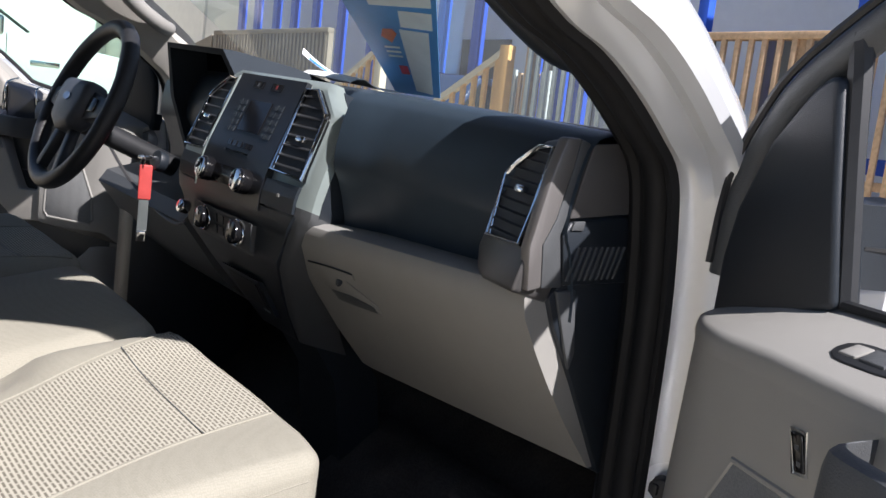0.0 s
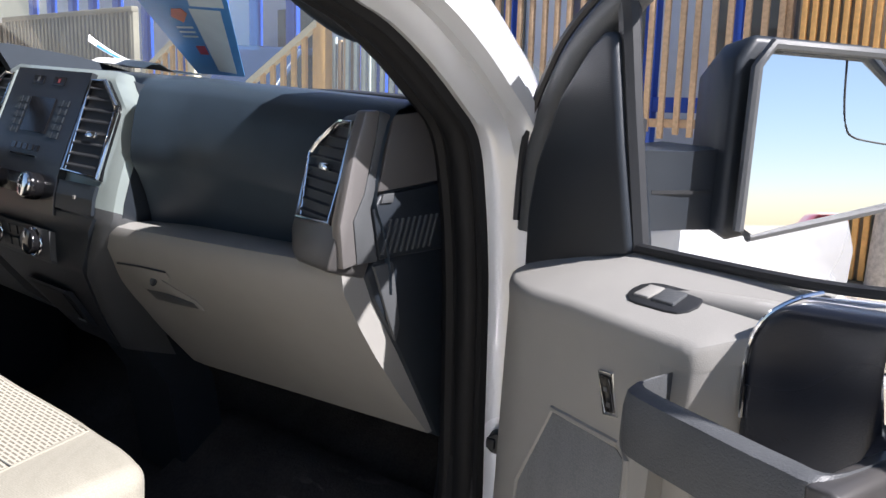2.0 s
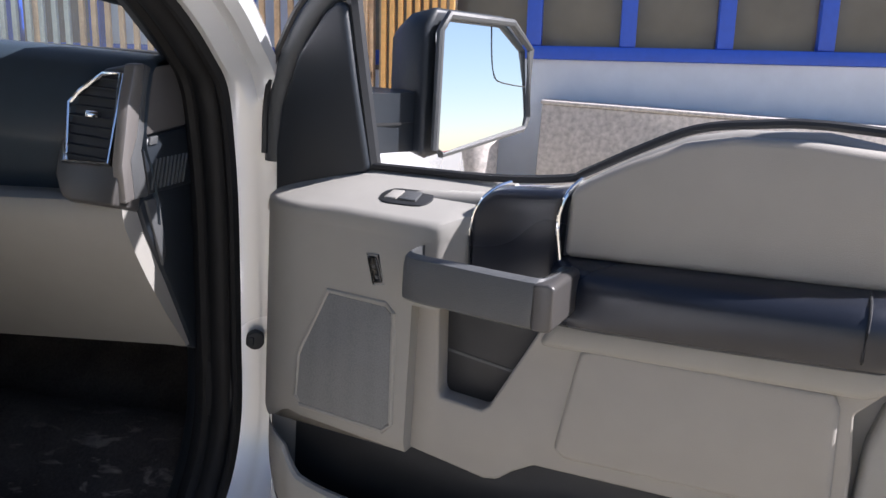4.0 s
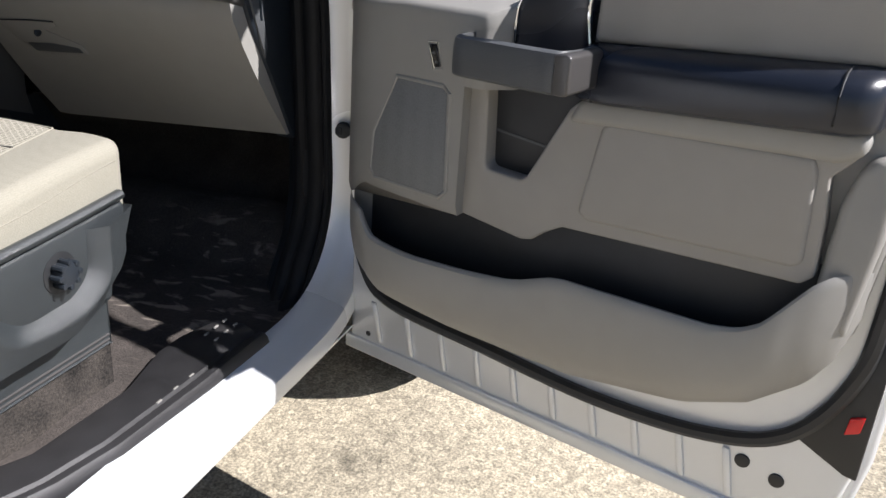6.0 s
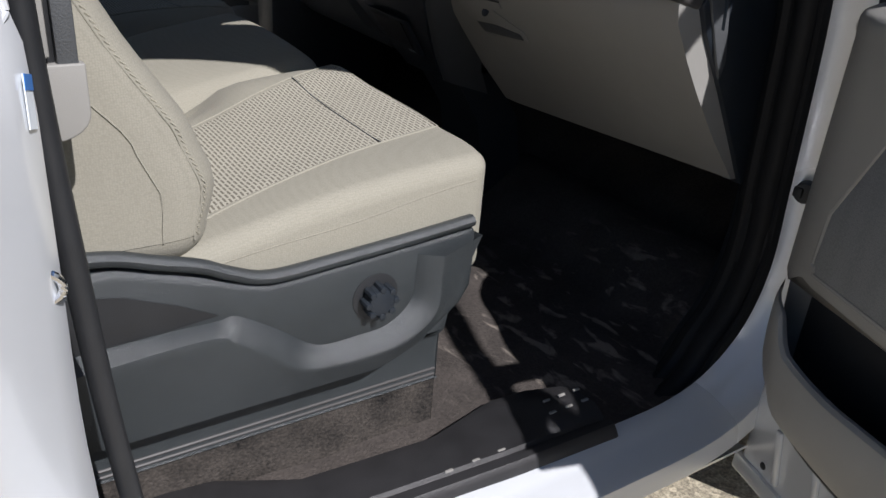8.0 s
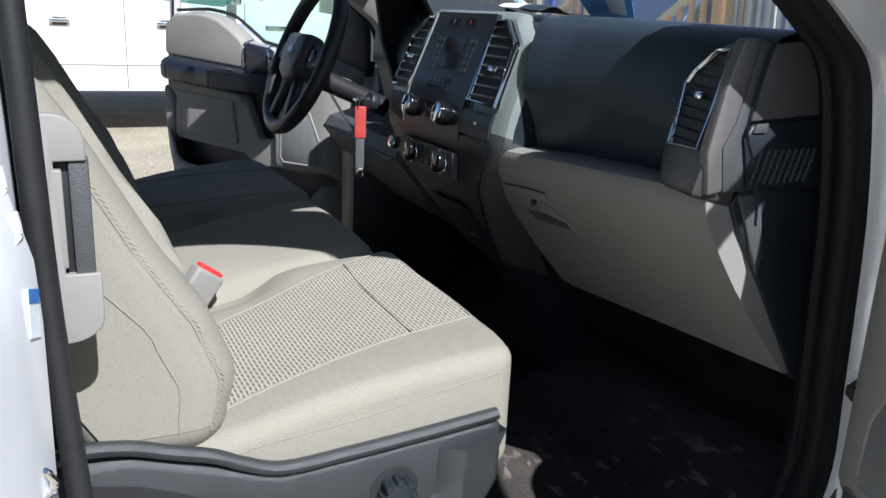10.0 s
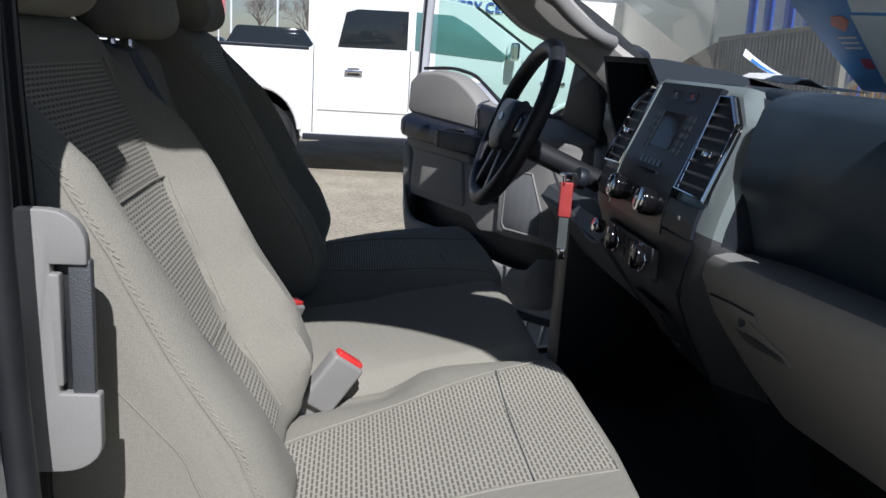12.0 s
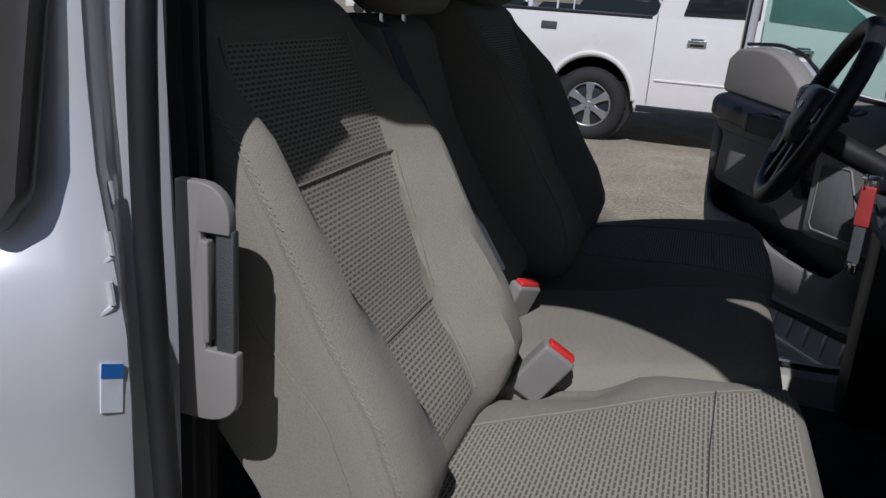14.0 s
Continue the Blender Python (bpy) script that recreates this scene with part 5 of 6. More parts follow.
flyer = thing("windshield_flyer", "blue and white printed sheet stuck on the windshield", "flyer")


def on_glass(a, b, d):
    """a across, b up the sheet; it lies on the inside of the glass."""
    p = Vector((0.425, 0.200, 1.349)).lerp(Vector((0.05, -0.045, 1.541)), b) * (1 - a) + Vector((0.425, 0.033, 1.349)).lerp(Vector((0.05, -0.36, 1.541)), b) * a
    return p + Vector((-0.454, 0, -0.891)) * d


M_FLYBLUE = mat("flyer_blue", (0.10, 0.32, 0.66), 0.45, 0, 0.1, 20)
M_FLYWHITE = mat("flyer_white", (0.80, 0.86, 0.84), 0.5, 0, 0.1, 20)
part("flyer_sheet", slab([(0, 0), (1, 0), (1, 1), (0, 1)], on_glass, 0.0, 0.0015, 0), M_FLYBLUE, flyer, smooth=False)
for o in ([(0.52, 0.05), (0.86, 0.03), (0.90, 0.60), (0.55, 0.62)], [(0.30, 0.80), (0.95, 0.78), (0.95, 0.98), (0.28, 0.98)], [(0.58, 0.64), (0.95, 0.62), (0.95, 0.74), (0.60, 0.76)]):
    part("flyer_block", slab(o, on_glass, 0.0018, 0.0026, 0), M_FLYWHITE, flyer, smooth=False)
part("flyer_mark", slab([(0.28, 0.56), (0.34, 0.62), (0.46, 0.62), (0.50, 0.58), (0.40, 0.51)], on_glass, 0.0018, 0.0028, 0), mat("flyer_orange", (0.75, 0.18, 0.05), 0.45), flyer, "orange emblem", smooth=False)
part("flyer_mark", slab([(0.36, 0.22), (0.50, 0.22), (0.50, 0.30), (0.36, 0.30)], on_glass, 0.0018, 0.0028, 0), mat("flyer_red", (0.55, 0.05, 0.08), 0.45), flyer, "red emblem", smooth=False)
for k in range(3):
    part("flyer_line", slab([(0.26, 0.46 - 0.04 * k), (0.48, 0.46 - 0.04 * k), (0.48, 0.475 - 0.04 * k), (0.26, 0.475 - 0.04 * k)], on_glass, 0.0018, 0.0026, 0), M_FLYWHITE, flyer, smooth=False)

# ---- seats ----
def dashes(pairs, r):
    """Short threads from each first point to its second, as one mesh."""
    bm = bmesh.new()
    for a, b in pairs:
        d = (b - a).normalized()
        e = d.orthogonal().normalized() * r
        f = d.cross(e)
        ra = [bm.verts.new(a + k) for k in (e, f, -e, -f)]
        rb = [bm.verts.new(b + k) for k in (e, f, -e, -f)]
        for i in range(4):
            bm.faces.new((ra[i], ra[(i + 1) % 4], rb[(i + 1) % 4], rb[i]))
        bm.faces.new(ra[::-1])
        bm.faces.new(rb)
    return bm


def back_x(z):
    """The backrest's front line."""
    return curve([(0.84, -0.625), (0.90, -0.645), (0.94, -0.668), (1.00, -0.715), (1.03, -0.735), (1.10, -0.782), (1.18, -0.825), (1.27, -0.858), (1.38, -0.885), (1.60, -0.930), (1.80, -0.97)], z)


def tilt(x):
    """The cushions fall towards the back."""
    return 0.17 * (x + 0.37) - 0.006


def notch(x, y):
    """The hollow between the cushions where the buckles stand."""
    return 0.040 * math.exp(-((abs(y) - 0.243) / 0.055) ** 2) * smooth((-0.455 - x) / 0.08) + 0.010 * math.exp(-((abs(y) - 0.215) / 0.025) ** 2)


def make_seat(yc, side, label):
    """An outer bench section with its cushion, backrest, headrest and plastic base; side: which way is outboard."""
    g = thing("truck_seat", label, "seat", group="front seats")
    w = 0.235

    def cush(p):
        t = (p.y - yc) / w
        if -side * t > 0:
            p = Vector((p.x, yc + (p.y - yc) * 1.12, p.z))
        u = (p.x + 0.69) / 0.40
        top = smooth((p.z - 0.80) / 0.10)
        dip = 0.008 * (1 - smooth((abs(t) - 0.35) / 0.45))
        z = p.z - dip * top * smooth(u * 2) + 0.012 * top * math.sin(math.pi * min(max(u, 0), 1))
        z += (tilt(p.x) - notch(p.x, p.y)) * top
        return Vector((p.x + 0.030 * (1 - t * t) * smooth((u - 0.7) / 0.3) + 0.012 * smooth(-side * t), p.y, z))
    cu = part("cushion", rbox((-0.72, yc - w, 0.775), (-0.280, yc + w, 0.935), 0.024, cush, 4, (14, 16, 4)), M_CLOTH, g, "beige twill seat cushion")

    def lay(y, x, d):
        p = cush(Vector((x, y, 0.935)))
        return Vector((p.x, p.y, p.z + d))

    def insert_edge(x, inner):
        k = (x + 0.70) / 0.45
        return (0.219 - 0.188 * (1 - k)) * -side if inner else (0.085 + 0.105 * (1 - k)) * side

    def patch(x0, x1, d):
        rows = []
        for x in np.linspace(x0, x1, 14):
            a, b = insert_edge(x, False), insert_edge(x, True)
            rows.append([lay(yc + y, x, d if 0 < j < 12 else -0.0006) for j, y in enumerate(np.linspace(a, b, 13))])
        return sheet(rows)
    part("woven_insert", patch(-0.70, -0.3752, 0.0012), M_WEAVE, cu, "woven insert with dark dashes")
    part("woven_insert", patch(-0.3748, -0.297, 0.0012), M_WEAVE, cu, "woven insert with dark dashes")
    part("cushion_seam", tube([lay(yc + lerp(insert_edge(-0.375, False), insert_edge(-0.375, True), k), -0.375, 0.0014) for k in np.linspace(0, 1, 13)], 0.0010, 5), M_GREY, cu)
    for inner in (False, True):
        part("cushion_piping", tube([lay(yc + insert_edge(x, inner), x, 0.0004) for x in np.linspace(-0.69, -0.297, 14)], 0.0016, 5), M_CLOTH, cu)
    part("front_piping", tube([lay(yc + lerp(insert_edge(-0.297, False), insert_edge(-0.297, True), k), -0.297, 0.0004) for k in np.linspace(0, 1, 13)], 0.0016, 5), M_CLOTH, cu)
    part("side_seam", tube([Vector((lerp(-0.66, -0.30, k), yc + side * (w - 0.001), lerp(0.862, 0.912, k) + 0.002 * math.sin(9 * k))) for k in np.linspace(0, 1, 12)], 0.0016, 5), M_CLOTH, cu)

    def back(p):
        t = (p.y - yc) / w
        z = p.z
        front = smooth((p.x + 0.11) / 0.09)
        wide = lerp(1.0, 0.86, smooth((z - 1.20) / 0.22))
        edge = curve([(0.92, 0.38), (1.02, 0.48), (1.20, 0.64), (1.34, 0.66)], z)
        bol = curve([(0.87, 0.0), (0.91, 0.022), (0.96, 0.066), (1.02, 0.087), (1.10, 0.088), (1.19, 0.088), (1.26, 0.070), (1.345, 0.0)], z) * smooth((abs(t) - edge) / 0.20)
        fill = 0.016 * smooth((z - 1.02) / 0.10) * (1 - smooth((z - 1.24) / 0.10)) * (1 - smooth((abs(t) - edge) / 0.20))
        return Vector((back_x(z) + p.x + (bol + fill) * front, yc + (p.y - yc) * wide, z))

    def flank(x, s, z, d):
        """A point on the backrest's side, following its rounded front edge."""
        k = max(0.0, 0.045 + x)
        return back(Vector((x, yc + s * (w + d - 0.045 + math.sqrt(0.045 ** 2 - k * k)), z)))
    bk = part("backrest", rbox((-0.14, yc - w, 0.865), (0.0, yc + w, 1.385), 0.045, back, 4, (4, 18, 22)), M_CLOTH_B, g, "beige twill backrest")

    def onback(y, z, d):
        p = back(Vector((0.0, yc + y, z)))
        return Vector((p.x + d, p.y, p.z + d * 0.3))
    for z0, z1, w0, w1 in ((0.92, 1.02, 0.090, 0.117), (1.025, 1.195, 0.117, 0.158), (1.20, 1.335, 0.158, 0.160)):
        part("back_insert", sheet([[onback(y, z, 0.0016 if 0 < j < 12 else -0.001) for j, y in enumerate(np.linspace(-lerp(w0, w1, (z - z0) / (z1 - z0)), lerp(w0, w1, (z - z0) / (z1 - z0)), 13))] for z in np.linspace(z0, z1, 10)]), M_WEAVE_B, bk, "woven insert with dark dashes")
    for z, ww in ((1.0225, 0.117), (1.1975, 0.158)):
        part("back_seam", tube([onback(y, z, 0.002) for y in np.linspace(-ww, ww, 13)], 0.002, 5), M_CLOTH_B, bk)
    for s in (-1, 1):
        part("back_piping", tube([onback(s * curve([(0.92, 0.092), (1.02, 0.119), (1.20, 0.160), (1.34, 0.161)], z), z, 0.002) for z in np.linspace(0.92, 1.34, 16)], 0.0022, 5), M_CLOTH_B, bk)
        part("stitching", dashes([(flank(-0.019, s, z, 0.0008), flank(-0.0215, s, z + 0.004, 0.0008)) for z in np.linspace(0.905, 1.335, 70)], 0.0006), M_STITCH, bk, "row of beige stitches")
        part("side_stitch", tube([flank(-0.024, s, z, 0.0002) for z in np.linspace(0.90, 1.34, 40)], 0.0012, 6), M_CLOTH_B, bk)
    part("side_line", tube([back(Vector((curve([(0.90, -0.052), (1.02, -0.048), (1.15, -0.060), (1.30, -0.085)], z), yc + side * (w + 0.0012), z))) for z in np.linspace(0.905, 1.30, 30)], 0.0011, 5), M_CLOTH_B, bk)
    part("side_panel", sheet([[flank(x, side, z, 0.0006) for x in (-0.112, -0.07, -0.045, -0.034, -0.025)] for z in np.linspace(0.905, 1.34, 14)]), M_CLOTH_S, bk)

    def head(p):
        t = (p.y - yc) / 0.13
        z = p.z
        return Vector((back_x(1.40) + 0.02 + p.x - 0.28 * (z - 1.41) + 0.05 * smooth((z - 1.45) / 0.13) + 0.02 * t * t * (1 if p.x > -0.05 else 0.3), yc + (p.y - yc) * lerp(0.92, 1.0, smooth((z - 1.39) / 0.08)), z))
    part("headrest", rbox((-0.115, yc - 0.138, 1.380), (0.0, yc + 0.138, 1.590), 0.048, head, 4, (4, 10, 10)), M_CLOTH_B, g, "cloth headrest")
    for s in (-1, 1):
        part("headrest_post", tube([head(Vector((-0.055, yc + s * 0.06, 1.34))), head(Vector((-0.055, yc + s * 0.06, 1.44)))], 0.006, 8), M_CHROME, g, "chrome headrest post")
        part("post_sleeve", cyl(back(Vector((-0.065, yc + s * 0.06, 1.378))), (0, 0, 1), 0.013, 0.012, 14), M_BLACK, g)

    # plastic side shield of the base
    yo = yc + side * (w + 0.005)

    def shield(x, z, d):
        return Vector((x + 0.003, yo + side * d, z - 0.034))
    up = [(-0.86, 0.80), (-0.86, 0.91), (-0.80, 0.925), (-0.74, 0.925), (-0.68, 0.905), (-0.62, 0.884), (-0.58, 0.872), (-0.52, 0.875), (-0.40, 0.884), (-0.305, 0.890), (-0.298, 0.870), (-0.300, 0.80), (-0.315, 0.775), (-0.36, 0.740), (-0.45, 0.72), (-0.53, 0.715), (-0.60, 0.75), (-0.66, 0.79)]
    sh = part("side_shield", slab(up, shield, -0.05, 0.004, 0.012, 3), M_BASE, g, "pebbled charcoal seat shield")
    part("shield_lower", slab([(-0.86, 0.80), (-0.66, 0.79), (-0.60, 0.75), (-0.53, 0.715), (-0.45, 0.72), (-0.36, 0.74), (-0.315, 0.775), (-0.325, 0.722), (-0.86, 0.716)], shield, -0.055, -0.014, 0.008, 2), M_BASE, g, "charcoal lower seat shield")
    lip = [(-0.86, 0.912), (-0.80, 0.938), (-0.745, 0.936), (-0.70, 0.922), (-0.655, 0.908), (-0.625, 0.893), (-0.58, 0.878), (-0.50, 0.881), (-0.40, 0.888), (-0.31, 0.896)]
    part("shield_ridge", tube(rounded([shield(x, z, 0.001) for x, z in lip], 5), 0.010, 10, flat=0.8), M_BASE, sh)
    # a step that runs below the hollow, under the knob and up the front
    high = rounded([shield(x, z, 0.003) for x, z in ((-0.86, 0.834), (-0.764, 0.838), (-0.70, 0.840), (-0.642, 0.839), (-0.619, 0.840), (-0.572, 0.810), (-0.523, 0.774), (-0.47, 0.772), (-0.429, 0.776), (-0.397, 0.801), (-0.392, 0.84), (-0.390, 0.866))], 4)
    low = rounded([shield(x, z, 0.024) for x, z in ((-0.86, 0.820), (-0.762, 0.824), (-0.704, 0.828), (-0.650, 0.828), (-0.628, 0.816), (-0.590, 0.786), (-0.550, 0.756), (-0.47, 0.748), (-0.408, 0.756), (-0.368, 0.788), (-0.364, 0.835), (-0.362, 0.866))], 4)
    n = len(low)
    foot = [shield(lerp(-0.86, -0.302, (i / (n - 1)) ** 0.9), curve([(0, 0.722), (0.72, 0.722), (0.84, 0.745), (0.93, 0.80), (1.0, 0.880)], i / (n - 1)), 0.016) for i in range(n)]
    part("shield_step", sheet([[a, a.lerp(b, 0.12) + Vector((0, side * 0.002, 0)), a.lerp(b, 0.88) + Vector((0, side * 0.002, 0.001)), b, b.lerp(c, 0.12), c, Vector((c.x, c.y - side * 0.03, c.z - 0.004))] for a, b, c in zip(high, low, foot)]), M_BASE, sh, "stepped lower face of the shield")
    # flat black sheet and disc: the shade of two hollows, put in as colour
    part("shield_hollow", slab([(-0.84, 0.905), (-0.80, 0.905), (-0.735, 0.892), (-0.68, 0.868), (-0.640, 0.846), (-0.70, 0.841), (-0.84, 0.838)], shield, 0.003, 0.0050, 0), M_BLACK, sh, "flat black sheet for the shade of the hollow")
    part("knob_dish", cyl(shield(-0.447, 0.821, 0.0035), (0, side, 0), 0.031, 0.0015, 26, 0.0005), M_BLACK, sh, "flat black disc for the shaded dish round the knob")
    kn = part("lumbar_knob", cyl(shield(-0.447, 0.821, 0.002), (0, side, 0), 0.018, 0.022, 26, 0.004), M_DARK, g, "round charcoal lumbar knob")
    for i in range(8):
        a = 2 * math.pi * i / 8
        part("knob_grip", cyl(shield(-0.447 + 0.0185 * math.cos(a), 0.821 + 0.0185 * math.sin(a), 0.006), (0, side, 0), 0.0045, 0.019, 8, 0.001), M_DARK, kn)
    part("base_skirt", box(-0.84, -0.325, yc + side * 0.17, yc + side * 0.212, 0.50, 0.66, 0.0008), M_SPECK, g, "speckled dark base skirt")
    for z in (0.626, 0.617):
        part("skirt_ridge", tube([Vector((-0.85, yc + side * 0.2135, z)), Vector((-0.327, yc + side * 0.2135, z))], 0.0026, 8), M_PEWTER, g)
    part("skirt_cover", box(-0.85, -0.326, yc + side * 0.195, yc + side * 0.2138, 0.611, 0.70, 0.003), M_BASE, g, "charcoal plastic skirt")
    part("seat_base", box(-0.80, -0.31, yc - 0.20, yc + 0.20, 0.50, 0.79, 0.02), M_BLACK, g)
    return g


for yc, side, label in ((-0.465, -1, "beige cloth passenger seat with a woven insert"), (0.465, 1, "beige cloth driver seat with a woven insert")):
    fold(make_seat(yc, side, label), "cushion", "seat", label, cab)
mid_seat = thing("middle_seat", "narrow beige cloth middle seat between the outer seats", "seat", group="front seats")
part("cushion", rbox((-0.70, -0.215, 0.78), (-0.27, 0.215, 0.925), 0.04, lambda p: p + Vector((0, 0, (0.012 * math.cos(p.y / 0.215 * 1.3) + 0.006 + tilt(p.x) - notch(p.x, p.y)) * smooth((p.z - 0.8) / 0.1))), 4, (8, 10, 4)), M_CLOTH, mid_seat, "beige twill cushion")
part("base", box(-0.68, -0.32, -0.19, 0.19, 0.50, 0.80, 0.02), M_BLACK, mid_seat)
part("backrest", rbox((-0.15, -0.20, 0.90), (-0.02, 0.20, 1.355), 0.04, lambda p: Vector((back_x(p.z) + p.x - 0.02, p.y * lerp(1, 0.88, smooth((p.z - 1.2) / 0.2)), p.z)), 4, (4, 8, 12)), M_CLOTH_B, mid_seat, "beige twill backrest")
part("headrest", rbox((-0.13, -0.125, 1.360), (-0.01, 0.125, 1.545), 0.045, lambda p: Vector((back_x(1.38) + p.x - 0.22 * (p.z - 1.40) + 0.03, p.y, p.z)), 4, (4, 8, 8)), M_CLOTH_B, mid_seat, "cloth headrest")
for s in (-1, 1):
    part("headrest_post", tube([Vector((-0.935, s * 0.05, 1.32)), Vector((-0.94, s * 0.05, 1.42))], 0.006, 8), M_CHROME, mid_seat)

fold(mid_seat, "cushion", "seat", "narrow beige cloth middle seat", cab)


def axes(across, up):
    """The turn that lays y along across and z nearly along up."""
    y = Vector(across).normalized()
    x = y.cross(Vector(up)).normalized()
    z = x.cross(y)
    return Matrix((x, y, z)).transposed().to_4x4()


def buckle(p, tilt, label):
    g = thing("belt_buckle", label, "buckle", Matrix.Translation(p) @ tilt, group="belt buckles")
    part("shell", rbox((-0.014, -0.027, -0.085), (0.014, 0.027, 0.0), 0.006, arc=3, mid=(2, 2, 3)), M_BEIGE, g, "beige buckle shell")
    part("release_button", rbox((-0.009, -0.022, -0.006), (0.009, 0.022, 0.006), 0.003, arc=2, mid=(2, 2, 2)), M_RED, g, "red release button")
    part("strap", box(-0.002, 0.002, -0.022, 0.022, -0.15, -0.07, 0), M_BEIGE, g, "woven strap")
    return fold(g, "shell", "belt_buckle", label, cab)


buckle(Vector((-0.570, -0.233, 0.930)), axes((0.76, 0.28, -0.58), (0.50, 0.05, 0.87)), "beige seat belt buckle with a red button")
buckle(Vector((-0.666, -0.016, 0.945)), axes((0.5, 0.8, -0.2), (0.4, 0.05, 0.9)), "seat belt buckle with a red button in shade")
belt = thing("shoulder_belt", "grey shoulder belt lying over the middle backrest", "seat belt")
part("webbing", sheet([[Vector((x, y + s * 0.022, z)) for s in (-1, 1)] for x, y, z in ((-0.93, -0.19, 1.36), (-0.872, -0.185, 1.345), (-0.835, -0.175, 1.27), (-0.785, -0.16, 1.17), (-0.735, -0.14, 1.08), (-0.69, -0.11, 0.99))], thick=0.002), mat("belt_web", (0.10, 0.11, 0.13), 0.8, 0, 0.1, 200, 0.5, 900), belt)
fold(belt, "webbing", "shoulder_belt", "grey shoulder belt over the middle backrest", cab)

# ---- outside ----
M_WOODF = mat("weathered_wood", (0.58, 0.41, 0.26), 0.8, 0, 0.3, 30, 0.6, 120)
M_WOODD = mat("grey_brown_wood", (0.28, 0.25, 0.20), 0.85, 0, 0.3, 30, 0.6, 120)
M_BOARD = mat("grey_painted_board", (0.50, 0.55, 0.55), 0.75, 0, 0.18, 25, 0.4, 120)
M_PINE = mat("fresh_pine", (0.78, 0.68, 0.50), 0.7, 0, 0.12, 25, 0.3, 200)
M_ORANGE = mat("orange_wood", (0.80, 0.46, 0.16), 0.7, 0, 0.2, 25, 0.4, 160)
M_BLUE = mat("blue_paint", (0.03, 0.10, 0.58), 0.45, 0, 0.08, 20)
M_GREYWALL = mat("grey_siding", (0.74, 0.78, 0.83), 0.7, 0, 0.06, 6)
M_PALE = mat("pale_stucco", (0.82, 0.82, 0.76), 0.9, 0, 0.05, 4)
M_STONE = mat("pebble_concrete", (0.48, 0.45, 0.43), 0.9, 0, 0.42, 300, 0.8, 260)
M_WINDOW = mat("shop_glass", (0.16, 0.14, 0.11), 0.06, 0, 0.2, 3)
M_TYRE = mat("tyre_rubber", (0.02, 0.02, 0.021), 0.8, 0, 0.2, 60, 0.4, 200)
M_ALLOY = mat("alloy", (0.55, 0.56, 0.58), 0.3, 0.9, 0.05, 30)



